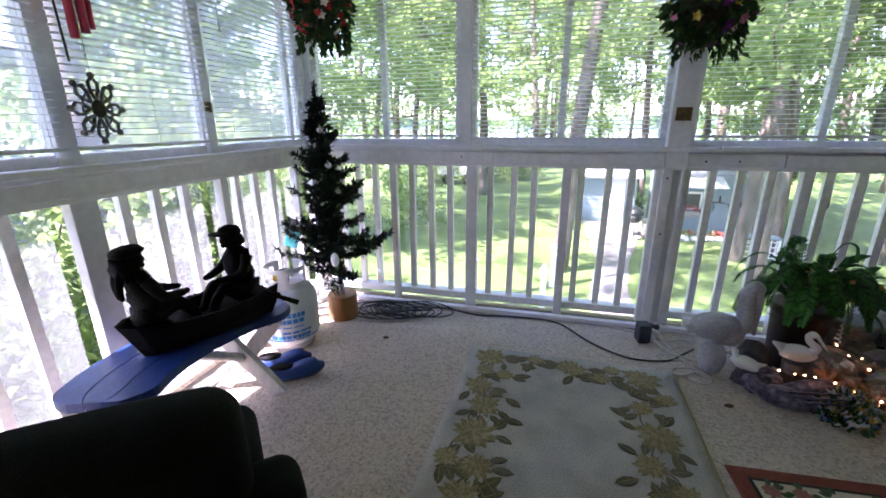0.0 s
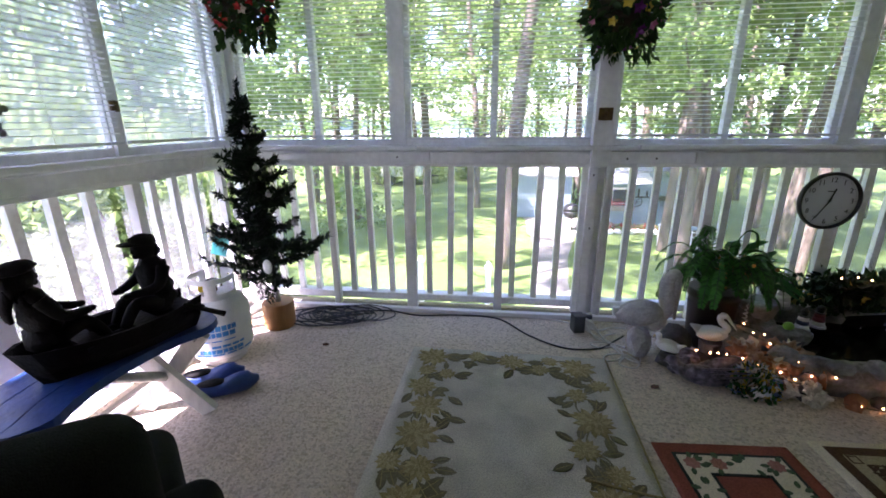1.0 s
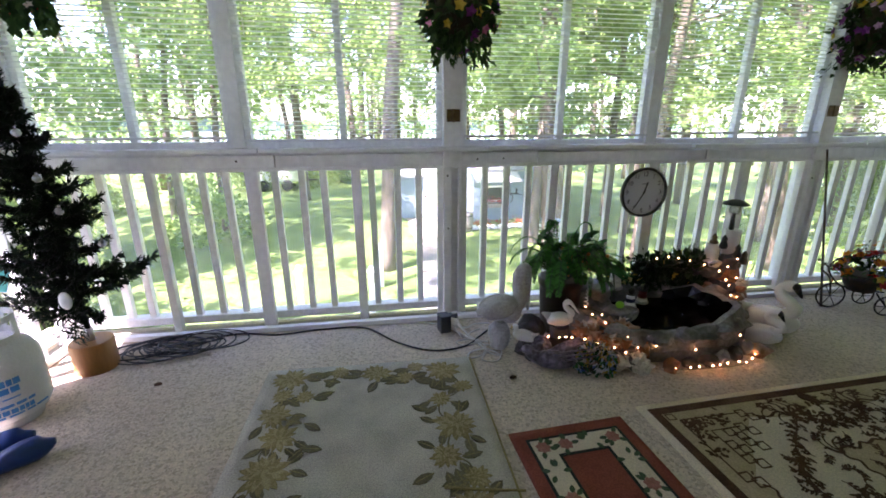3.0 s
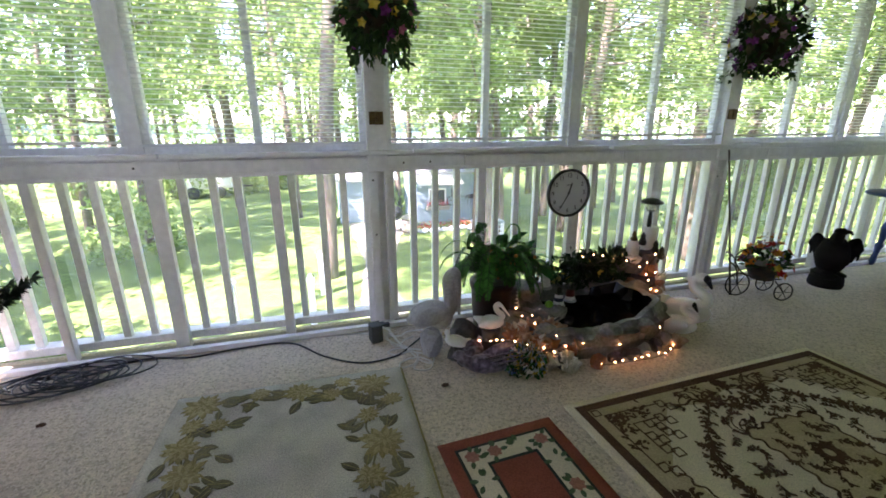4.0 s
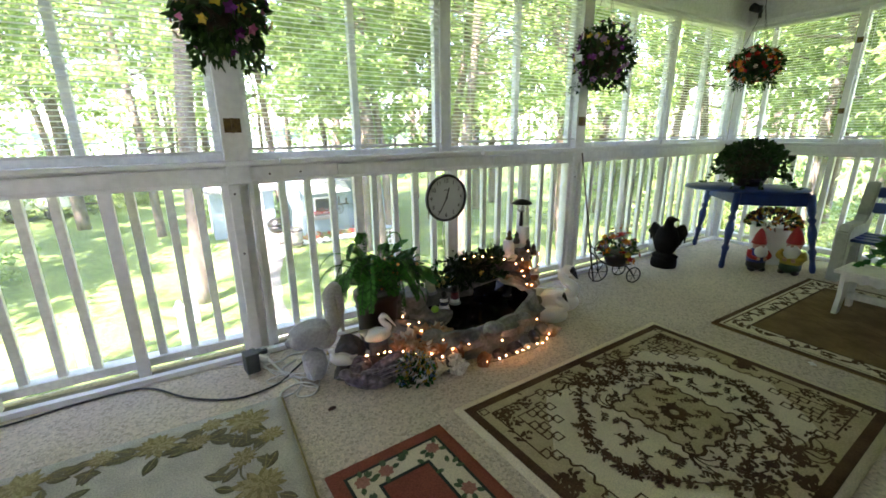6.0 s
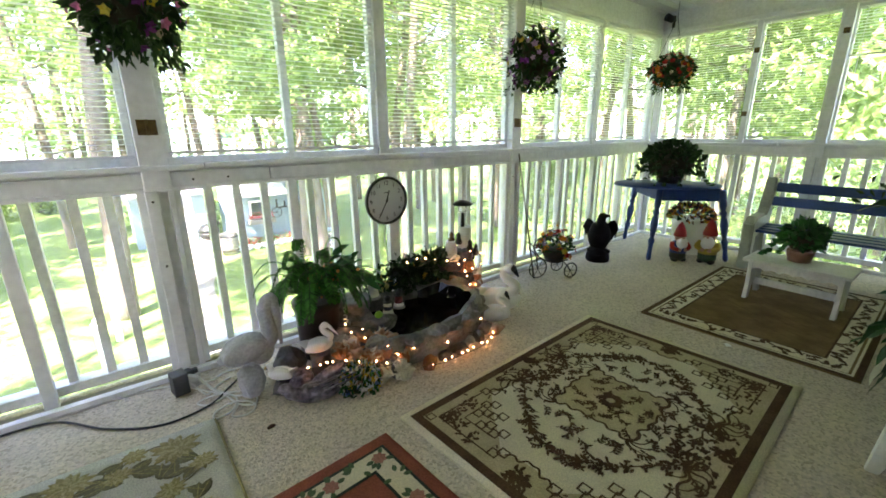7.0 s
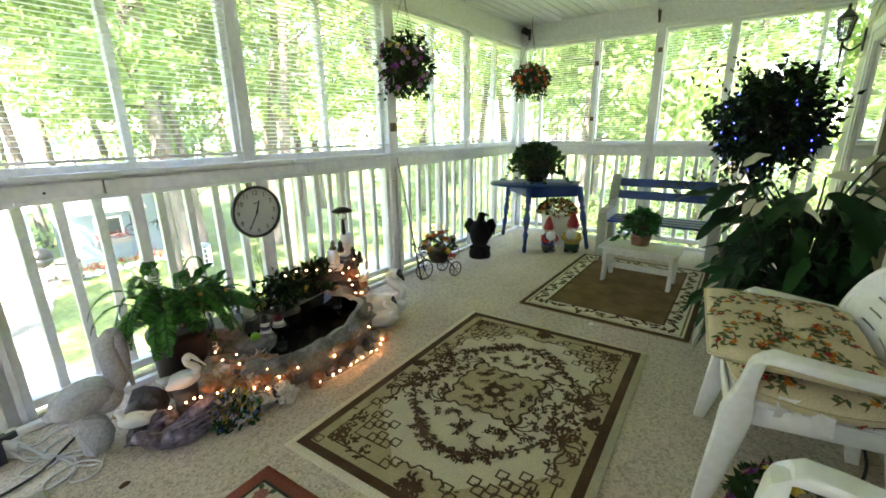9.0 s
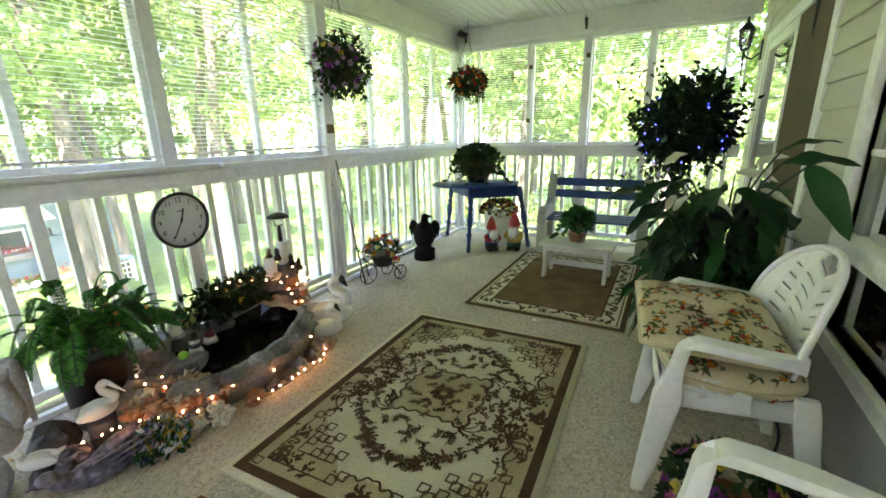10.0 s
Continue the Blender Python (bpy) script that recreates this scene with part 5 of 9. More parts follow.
def boat_statue():
    """A rowing boat with two seated child figures, cast as one dark piece."""
    bm = B()
    # hull
    n = 16
    rows = []
    for i in range(n + 1):
        t = i / n
        x = -0.26 + 0.55 * t
        wd = 0.15 * math.sin(math.pi * (0.06 + 0.8 * min(1, t * 1.05))) ** 0.6 if t > 0.02 else 0.015
        top = 0.135 + 0.02 * (1 - t) ** 3 + 0.02 * t ** 3
        rk = -0.07 * (1 - t) ** 3 + 0.02 * t ** 3
        rows.append([(x + rk, -wd, top), (x + rk * 0.4, -wd * 0.85, 0.06), (x, -wd * 0.45, 0.0), (x, wd * 0.45, 0.0), (x + rk * 0.4, wd * 0.85, 0.06), (x + rk, wd, top),
                     (x + rk * 0.9, wd * 0.86, top - 0.004), (x, wd * 0.7, 0.06), (x, -wd * 0.7, 0.06), (x + rk * 0.9, -wd * 0.86, top - 0.004)])
    vr = [[bm.verts.new(p) for p in r] for r in rows]
    for a, b in zip(vr, vr[1:]):
        for j in range(10):
            bm.faces.new((a[j], b[j], b[(j + 1) % 10], a[(j + 1) % 10]))
    bm.faces.new(vr[0])
    bm.faces.new(vr[-1][::-1])
    for x in (-0.1, 0.08, 0.25):
        box(bm, x - 0.045, -0.13, 0.1, x + 0.045, 0.13, 0.118)
    # two seated figures, hats on, facing one another
    for x, s in ((-0.215, 1), (0.18, -1)):
        blob(bm, (x, 0, 0.17), (0.062, 0.07, 0.055), 14, rough=0.25)
        blob(bm, (x + s * 0.005, 0, 0.255), (0.056, 0.078, 0.105), 18, pose(0, 0, 0, 0, -12), rough=0.25, fr=5)
        blob(bm, (x - s * 0.005, 0, 0.33), (0.036, 0.072, 0.03), 14, rough=0.2)
        tube(bm, [(x - 0.015, 0, 0.33), (x - 0.02, 0, 0.37)], 0.022, 10)
        hx = x - 0.022
        blob(bm, (hx, 0, 0.402), (0.047, 0.043, 0.05), 16)
        blob(bm, (hx + s * 0.042, 0, 0.396), (0.01, 0.009, 0.012), 8)
        blob(bm, (hx + s * 0.034, 0, 0.375), (0.014, 0.018, 0.012), 8)
        if s < 0:
            blob(bm, (hx, 0, 0.432), (0.05, 0.047, 0.032), 16, rough=0.15)
            blob(bm, (hx + s * 0.045, 0, 0.428), (0.05, 0.05, 0.008), 14, pose(0, 0, 0, 0, 4))
            blob(bm, (hx - s * 0.03, 0, 0.39), (0.024, 0.04, 0.03), 12, rough=0.4, fr=8)
        else:
            blob(bm, (hx - 0.005, 0, 0.435), (0.06, 0.054, 0.024), 18, pose(0, 0, 0, 0, -6), rough=0.12)
            blob(bm, (hx - 0.035, 0, 0.375), (0.03, 0.05, 0.055), 16, rough=0.5, fr=9)
            tube(bm, catmull([(hx - 0.04, 0.02, 0.37), (hx - 0.055, 0.03, 0.31), (hx - 0.05, 0.03, 0.25)], 4), 0.02, 8, 0.008)
            tube(bm, catmull([(hx - 0.04, -0.02, 0.37), (hx - 0.06, -0.03, 0.3), (hx - 0.055, -0.03, 0.26)], 4), 0.02, 8, 0.008)
        for yy in (-0.07, 0.07):
            tube(bm, catmull([(x - s * 0.005, yy, 0.325), (x + s * 0.04, yy * 1.3, 0.255), (x + s * 0.125, yy * 0.7, 0.235)], 5), 0.026, 10, 0.015)
            blob(bm, (x + s * 0.135, yy * 0.65, 0.236), (0.018, 0.013, 0.013), 8)
            tube(bm, catmull([(x + s * 0.02, yy * 0.55, 0.165), (x + s * 0.11, yy * 0.65, 0.19), (x + s * 0.165, yy * 0.55, 0.11)], 5), 0.032, 10, 0.02)
            blob(bm, (x + s * 0.185, yy * 0.55, 0.095), (0.036, 0.02, 0.018), 10)
    tube(bm, [(0.2, -0.14, 0.16), (0.34, -0.2, 0.07)], 0.009, 6, 0.014)
    tube(bm, [(0.2, 0.14, 0.16), (0.34, 0.2, 0.07)], 0.009, 6, 0.014)
    bmesh.ops.recalc_face_normals(bm, faces=bm.faces)
    o = part("boat_statue", bm, M_bronze)
    o.matrix_basis = pose(-2.085, -1.47, 0.441, 0, 0, 68) @ Matrix.Diagonal((0.94, 0.9, 0.95, 1))
    tagged(o, "dark bronze rowing boat with two seated figures on the bench", "statue")


boat_statue()


def propane_tank():
    root = thing("propane_tank", pose(-2.2, -0.77, 0) @ Matrix.Diagonal((1.12, 1.12, 1.1, 1)), "white steel propane cylinder with blue label", "gas cylinder")
    M = mat("white_enamel", (0.72, 0.73, 0.74), (0.64, 0.65, 0.66), 6, 0.35, fine=0.06)
    bm = lathe(B(), [(0.09, 0.03), (0.135, 0.045), (0.15, 0.075), (0.152, 0.1), (0.152, 0.25), (0.148, 0.285), (0.13, 0.325), (0.09, 0.352), (0.04, 0.362), (0.02, 0.364)], 36)
    part("body", bm, M, root)
    part("foot_ring", lathe(B(), [(0.105, 0.0), (0.11, 0.0), (0.11, 0.05), (0.1, 0.05)], 30), M, root)
    # collar with two hand slots
    bm = B()
    for a0, a1, z0, z1 in ((20, 340, 0.345, 0.375), (20, 40, 0.375, 0.43), (80, 110, 0.375, 0.43), (165, 195, 0.375, 0.43), (250, 280, 0.375, 0.43), (320, 340, 0.375, 0.43), (20, 340, 0.43, 0.455)):
        n = max(2, (a1 - a0) // 10)
        prev = None
        for i in range(n + 1):
            a = radians(a0 + (a1 - a0) * i / n)
            q = [bm.verts.new((r * math.cos(a), r * math.sin(a), z)) for r, z in ((0.098, z0), (0.104, z0), (0.104, z1), (0.098, z1))]
            if prev:
                for j in range(4):
                    bm.faces.new((prev[j], q[j], q[(j + 1) % 4], prev[(j + 1) % 4]))
            else:
                bm.faces.new(q[::-1])
            prev = q
        bm.faces.new(prev)
    bmesh.ops.recalc_face_normals(bm, faces=bm.faces)
    c = part("collar", bm, M, root)
    c.matrix_basis = pose(0, 0, 0, 0, 0, 120)
    v = part("valve", lathe(B(), [(0.02, 0.36), (0.02, 0.39), (0.014, 0.395), (0.014, 0.41)], 12), M_brass, root)
    part("knob", lathe(B(), [(0.028, 0.408), (0.03, 0.412), (0.03, 0.424), (0.02, 0.43)], 10), M_black, v, "black valve knob")
    part("plug", lathe(B(), [(0.018, -0.02), (0.02, 0.02), (0.012, 0.025)], 12, Matrix.Translation((-0.03, -0.02, 0.385)) @ pose(0, 0, 0, 90, 0, -60)), mat("yellow_plastic", (0.7, 0.5, 0.02), rough=0.4), v, "yellow dust plug")
    # label: shaped bars that follow the curve
    M_b = mat("label_blue", (0.03, 0.2, 0.55), (0.05, 0.28, 0.62), 20, 0.4)
    rngb = random.Random(2)
    for z, h, a0, a1 in ((0.22, 0.026, -75, 5), (0.188, 0.024, -70, 0), (0.125, 0.012, -40, 10), (0.1, 0.02, -62, 14), (0.082, 0.008, -70, 20), (0.155, 0.006, -60, 0)):
        a = a0
        while a < a1:
            d = rngb.uniform(5, 12) if h > 0.015 else rngb.uniform(10, 24)
            bm = B()
            prev = None
            for i in range(4):
                q = radians(a + d * 0.85 * i / 3 - 30)
                pr = [bm.verts.new((0.1535 * math.cos(q), 0.1535 * math.sin(q), z + dz)) for dz in (-h / 2, h / 2)]
                if prev:
                    bm.faces.new((prev[0], pr[0], pr[1], prev[1]))
                prev = pr
            part("label_bar", bm, M_b, root, "blue printed label")
            a += d


propane_tank()


def clog(x, y, rz):
    root = thing("wooden_clog", (x, y, 0), "cobalt blue painted wooden clog", "shoe", "pair of clogs")
    root.matrix_basis = pose(x, y, 0, 0, 0, rz)
    bm = B()
    n = 18
    rows = []
    for i in range(n + 1):
        t = i / n
        xx = -0.135 + 0.29 * t
        wd = 0.048 * (math.sin(math.pi * min(1, 0.12 + t * 0.86)) ** 0.5)
        top = 0.075 if t < 0.42 else 0.075 + 0.03 * math.sin((t - 0.42) / 0.58 * 2.4) if t < 0.85 else 0.09 - (t - 0.85) * 0.12
        bot = 0.0 if t < 0.75 else (t - 0.75) ** 2 * 0.75
        seg = 12
        rows.append([bm.verts.new((xx, wd * math.cos(a), (top + bot) / 2 + (top - bot) / 2 * math.sin(a))) for a in [2 * math.pi * k / seg for k in range(seg)]])
    for a, b in zip(rows, rows[1:]):
        for j in range(12):
            bm.faces.new((a[j], a[(j + 1) % 12], b[(j + 1) % 12], b[j])).smooth = True
    bm.faces.new(rows[0][::-1])
    bm.faces.new(rows[-1])
    part("body", bm, M_blue, root)
    # no hollow is cut; a near-black cap paints the shade inside it
    bm = B()
    blob(bm, (-0.06, 0, 0.074), (0.066, 0.034, 0.012), 16)
    part("opening", bm, M_bronze, root, "near-black cap painting the shade of the foot hollow")


clog(-1.96, -1.11, 28)
clog(-2.08, -1.04, 24)


def christmas_tree():
    rng = random.Random(21)
    root = thing("artificial_christmas_tree", (-2.06, -0.37, 0), "slim artificial fir tree with ornaments on a wooden block", "christmas tree")
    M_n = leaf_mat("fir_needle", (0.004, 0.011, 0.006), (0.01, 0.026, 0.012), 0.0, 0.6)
    part("base", lathe(B(), [(0.098, 0), (0.1, 0.01), (0.1, 0.165), (0.095, 0.17)], 24), mat("varnished_pine", (0.42, 0.2, 0.06), (0.33, 0.15, 0.045), 4, 0.45, fine=0.15, fscale=60, stretch=(1, 1, 0.2)), root, "varnished round wooden block")
    part("socket", lathe(B(), [(0.02, 0.17), (0.02, 0.24), (0.014, 0.24)], 10), mat("steel", (0.5, 0.5, 0.5), rough=0.35, metal=0.9), root)
    part("trunk", tube(B(), [(0, 0, 0.2), (-0.02, 0, 0.8), (-0.06, -0.03, 1.5)], 0.014, 8, 0.006), M_n, root)
    leaves = []
    for k in range(128):
        t = (k / 128) ** 0.9
        z = 0.38 + 1.05 * t
        r = 0.36 * (1 - t) ** 0.95 * rng.uniform(0.4, 1.15) + 0.035
        a = rng.uniform(0, 6.28)
        c0 = Vector((-0.06 * t, -0.03 * t, z))
        tip = c0 + Vector((math.cos(a) * r, math.sin(a) * r, r * rng.uniform(-0.05, 0.3)))
        droop = Vector((0, 0, -0.06 * r / 0.3))
        m = max(5, int(r / 0.012))
        for i in range(m):
            u = i / m
            p = c0.lerp(tip, u) + droop * math.sin(u * 3.1)
            d = (tip - c0).normalized()
            for j in range(7):
                o = rv(rng).normalized()
                o = (o + d * 0.9).normalized()
                w = o.orthogonal().normalized() * 0.0055
                leaves.append((p, o * rng.uniform(0.03, 0.05), w, 0))
    for i in range(120):
        p = Vector((-0.06, -0.03, 1.42 + 0.1 * i / 120))
        o = (rv(rng).normalized() + Vector((0, 0, 0.8))).normalized()
        leaves.append((p, o * 0.03, o.orthogonal().normalized() * 0.003, 0))
    for i in range(260):
        a = rng.uniform(-2.6, -1.6)
        p = Vector((math.cos(a) * rng.uniform(0, 0.16), math.sin(a) * rng.uniform(0, 0.1), rng.uniform(0.2, 0.42)))
        o = (rv(rng).normalized() + Vector((0, 0, -0.4))).normalized()
        leaves.append((p, o * 0.05, o.orthogonal().normalized() * 0.0035, 0))
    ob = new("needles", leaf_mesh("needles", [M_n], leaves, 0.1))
    ob.parent = root
    ob["kind"] = "stuff"
    M_teal = mat("teal_foil", (0.05, 0.4, 0.42), (0.08, 0.5, 0.5), 9, 0.3)
    M_silver = mat("silver_ornament", (0.6, 0.6, 0.62), rough=0.25, metal=0.7)
    for a, z, r, kind in ((-2.9, 0.56, 0.3, "box"), (-1.15, 0.5, 0.28, "disc"), (-1.9, 0.8, 0.2, "disc"), (-0.3, 0.72, 0.22, "ball"), (-1.2, 1.05, 0.14, "ball"), (-2.6, 1.12, 0.12, "ball"), (-1.6, 1.25, 0.1, "ball"), (-0.9, 0.9, 0.17, "ball"), (-2.3, 0.95, 0.18, "ball")):
        p = Vector((math.cos(a) * r, math.sin(a) * r, z))
        if kind == "box":
            bm = box(B(), -0.045, -0.006, -0.06, 0.045, 0.006, 0.06, 0.004, Matrix.Translation(p) @ pose(0, 0, 0, 0, 18, 20))
            part("ornament", bm, M_teal, root, "teal foil parcel ornament")
        elif kind == "disc":
            bm = blob(B(), p, (0.028, 0.012, 0.044), 14)
            part("ornament", bm, M_white, root, "white oval ornament")
        else:
            bm = blob(B(), p, 0.02, 12)
            lathe(bm, [(0.005, 0.018), (0.005, 0.028)], 6, Matrix.Translation(p))
            part("ornament", bm, M_silver, root, "small silver ball")


christmas_tree()


def armchair():
    M_g = mat("dark_green_upholstery", (0.006, 0.009, 0.007), (0.010, 0.014, 0.010), 3, 0.95, fine=0.35, fscale=220, bump=0.5, bscale=300, spec=0.15)
    root = thing("armchair", pose(-1.58, -2.36, 0, 0, 0, 43), "dark green upholstered tub armchair", "armchair")

    def soft(name, x0, x1, y0, y1, z0, z1, rad, crown=0.0):
        """A stuffed block: a cube's grid pulled onto a body with round edges, its top crowned along x."""
        bm = B()
        bmesh.ops.create_cube(bm, size=2.0)
        bmesh.ops.subdivide_edges(bm, edges=bm.edges[:], cuts=17, use_grid_fill=True)
        c = Vector(((x0 + x1) / 2, (y0 + y1) / 2, (z0 + z1) / 2))
        h = Vector(((x1 - x0) / 2, (y1 - y0) / 2, (z1 - z0) / 2))
        for v in bm.verts:
            p = Vector([h[k] * math.sin(v.co[k] * math.pi / 2) for k in range(3)])
            q = Vector([max(-h[k] + rad, min(h[k] - rad, p[k])) for k in range(3)])
            d = p - q
            p = q + d.normalized() * rad if d.length > 1e-6 else p
            if p.z > 0:
                p.z -= crown * (p.x / h.x) ** 2 * p.z / h.z
            v.co = c + p
        for f in bm.faces:
            f.smooth = True
        return part(name, bm, M_g, root)
    soft("backrest", -0.52, 0.333, -0.11, 0.055, 0.1, 0.782, 0.075, 0.018)
    soft("seat", -0.3, 0.2, 0.06, 0.5, 0.3, 0.45, 0.05)
    soft("base", -0.34, 0.24, 0.06, 0.48, 0.08, 0.3, 0.03)
    for x0, x1 in ((0.2, 0.36), (-0.56, -0.4)):
        soft("armrest", x0, x1, 0.062, 0.4, 0.1, 0.47, 0.06)
    soft("shoulder", 0.29, 0.435, -0.13, 0.05, 0.1, 0.53, 0.055)
    for x in (-0.33, 0.3):
        for y in (-0.06, 0.42):
            part("leg", lathe(B(), [(0.018, 0), (0.028, 0.1)], 10, Matrix.Translation((x, y, 0))), M_deckwood, root)


armchair()


# black cables, coiled by the tree and running along the rail
def cable(name, pts, r, material, label, closed=12):
    bm = tube(B(), catmull(pts, closed), r, 6)
    return tagged(part(name, bm, material), label, "cable", "floor cables")


rng = random.Random(41)
for k in range(5):
    pts = []
    cx, cy = -1.85 + 0.07 * k, -0.26 + 0.015 * k
    for i in range(30):
        a = i * 0.74 + k
        rr = 0.1 + 0.07 * math.sin(i * 0.5 + k)
        pts.append((cx + rr * 1.5 * math.cos(a), cy + rr * 0.85 * math.sin(a), 0.008 + 0.012 * (0.5 + 0.5 * math.sin(i * 1.3 + k)) + 0.004 * k))
    cable("cable_coil", pts, 0.0045, M_black, "tangled loops of thin black cable on the carpet", 5)
cable("extension_cord", [(-1.7, -0.16, 0.008), (-1.4, -0.1, 0.008), (-1.16, -0.15, 0.008), (-0.9, -0.12, 0.008), (-0.62, -0.14, 0.008), (-0.42, -0.36, 0.008), (-0.22, -0.49, 0.008), (-0.02, -0.47, 0.008), (0.09, -0.37, 0.008), (0.16, -0.3, 0.008)], 0.0055, M_black, "black extension cord lying along the rail")
M_whitecord = mat("white_cord", (0.66, 0.64, 0.6), (0.56, 0.54, 0.5), 20, 0.5)
for k, pts in enumerate(([(-1.0, -0.11, 0.006), (-0.6, -0.105, 0.006), (-0.25, -0.12, 0.006), (-0.12, -0.2, 0.02)],
                         [(-0.08, -0.26, 0.03), (0.0, -0.33, 0.006), (0.06, -0.43, 0.006), (0.1, -0.55, 0.006), (0.16, -0.6, 0.006), (0.18, -0.52, 0.006), (0.09, -0.46, 0.006)],
                         [(-0.07, -0.27, 0.045), (0.03, -0.26, 0.02), (0.1, -0.2, 0.01), (0.2, -0.2, 0.01)],
                         [(-0.06, -0.27, 0.05), (-0.01, -0.36, 0.008), (0.06, -0.3, 0.008), (0.12, -0.27, 0.008)],
                         [(-0.03, -0.27, 0.06), (0.04, -0.38, 0.006), (0.1, -0.48, 0.006), (0.06, -0.58, 0.006), (-0.02, -0.6, 0.006), (0.0, -0.54, 0.006), (0.1, -0.53, 0.012), (0.16, -0.6, 0.006), (0.12, -0.66, 0.006), (0.05, -0.63, 0.006), (0.09, -0.56, 0.01)],
                         [(-0.03, -0.27, 0.08), (0.03, -0.35, 0.01), (0.08, -0.42, 0.006), (-0.02, -0.46, 0.006), (-0.06, -0.41, 0.006), (0.02, -0.4, 0.012), (0.13, -0.44, 0.006)])):
    cable("floor_cable", pts, 0.0048, M_whitecord, "white power cord from the black adapter")
root = thing("power_adapter", pose(-0.1, -0.24, 0, 0, 0, 10), "black outdoor power adapter box with white plugs", "adapter")
M_greyplastic = mat("grey_plastic", (0.07, 0.075, 0.085), (0.05, 0.055, 0.06), 9, 0.5, fine=0.15)
part("body", box(B(), -0.045, -0.04, 0, 0.025, 0.04, 0.115, 0.006), M_greyplastic, root)
part("timer", box(B(), 0.03, 0.0, 0, 0.085, 0.045, 0.1, 0.006), M_greyplastic, root, "second grey plug-in box")
for k in range(3):
    part("plug", box(B(), 0.0, -0.014, -0.012, 0.05, 0.014, 0.012, 0.005, pose(0.025, -0.022 + 0.012 * k, 0.085 - 0.028 * k, 0, 25, -25)), M_whitecord, root, "white plug")
for k in range(3):
    part("plug", box(B(), 0.055, -0.04 + 0.03 * k, 0.02 + 0.03 * k, 0.09, -0.018 + 0.03 * k, 0.045 + 0.03 * k, 0.004), M_whitecord, root, "white plug")
root = thing("outlet", (0.2, -0.06, 0.04), "white outdoor socket on the rail base", "socket")
part("plate", box(B(), -0.05, -0.02, 0, 0.05, 0.01, 0.06, 0.004), M_white, root)
part("slot", box(B(), -0.01, -0.023, 0.015, 0.03, -0.018, 0.045), M_black, root)


# hanging flower balls
def flower_ball(m, rad, seed, petals, label, n_leaf=420, n_flower=90, squash=1.0, green=None):
    rng = random.Random(seed)
    root = thing("hanging_basket", m, label, "hanging plant", "hanging baskets")
    part("core", blob(B(), (0, 0, 0), (rad * 0.62, rad * 0.62, rad * 0.6 * squash), 16, rough=0.2), M_dark_fill, root)
    leaves = []
    for i in range(n_leaf):
        d = rv(rng).normalized()
        p = Vector((d.x * rad, d.y * rad, d.z * rad * squash)) * rng.uniform(0.6, 0.95)
        o = (d + rv(rng, 0.6) + Vector((0, 0, -0.35))).normalized()
        w = (o.orthogonal().normalized())
        w = Matrix.Rotation(rng.uniform(0, 6.28), 3, o) @ w
        leaves.append((p, o * rng.uniform(0.045, 0.075), w * rng.uniform(0.014, 0.022), 0))
    for i in range(22):
        a = rng.uniform(0, 6.28)
        p = Vector((math.cos(a) * rad * 0.7, math.sin(a) * rad * 0.7, -rad * squash * 0.5))
        for k in range(7):
            o = (Vector((math.cos(a) * 0.3, math.sin(a) * 0.3, -1)) + rv(rng, 0.5)).normalized()
            leaves.append((p, o * 0.05, o.orthogonal().normalized() * 0.015, 0))
            p = p + Vector((rng.gauss(0, .008), rng.gauss(0, .008), -0.022))
    ob = new("foliage", leaf_mesh("foliage", [green or LEAF_BASKET], leaves))
    ob.parent = root
    ob["kind"] = "stuff"
    fl = []
    for i in range(n_flower):
        d = rv(rng).normalized()
        p = Vector((d.x * rad, d.y * rad, d.z * rad * squash)) * rng.uniform(0.9, 1.06)
        k = rng.randrange(len(petals))
        u = d.orthogonal().normalized()
        v = d.cross(u)
        s = rng.uniform(0.024, 0.036)
        for j in range(5):
            a = j * 1.2566
            r_ = (u * math.cos(a) + v * math.sin(a) + d * 0.35).normalized()
            fl.append((p, r_ * s, d.cross(r_).normalized() * s * 0.45, k))
    ob = new("blossom", leaf_mesh("blossom", petals, fl, 0.1))
    ob.parent = root
    ob["kind"] = "stuff"
    top = CEIL - root.matrix_basis.translation.z - 0.012
    bm = B()
    for k in range(3):
        a = k * 2.09
        tube(bm, [(math.cos(a) * rad * 0.7, math.sin(a) * rad * 0.7, rad * 0.3), (0, 0, min(top - 0.04, rad + 0.3))], 0.0022, 5)
    tube(bm, [(0, 0, min(top - 0.04, rad + 0.3)), (0, 0, top)], 0.0025, 5)
    part("hanger", bm, M_iron, root, "thin dark wire hanger")
    return root


M_dark_fill = mat("dark_fill", (0.03, 0.04, 0.015), (0.05, 0.04, 0.02), 20, 0.95, bump=0.6)
LEAF_BASKET = leaf_mat("basket_leaf", (0.01, 0.035, 0.01), (0.045, 0.1, 0.025), 0.25)
P_red = leaf_mat("red_bloom", (0.3, 0.01, 0.015), (0.55, 0.05, 0.04), 0.25)
P_maroon = leaf_mat("maroon_bloom", (0.06, 0.012, 0.012), (0.16, 0.03, 0.02), 0.2)
P_cream = leaf_mat("cream_bloom", (0.6, 0.5, 0.35), (0.75, 0.68, 0.55), 0.25)
P_purple = leaf_mat("purple_bloom", (0.12, 0.02, 0.14), (0.25, 0.06, 0.28), 0.25)
P_pink = leaf_mat("pink_bloom", (0.4, 0.08, 0.2), (0.6, 0.2, 0.35), 0.25)
P_yellow = leaf_mat("yellow_bloom", (0.5, 0.36, 0.03), (0.65, 0.5, 0.1), 0.25)
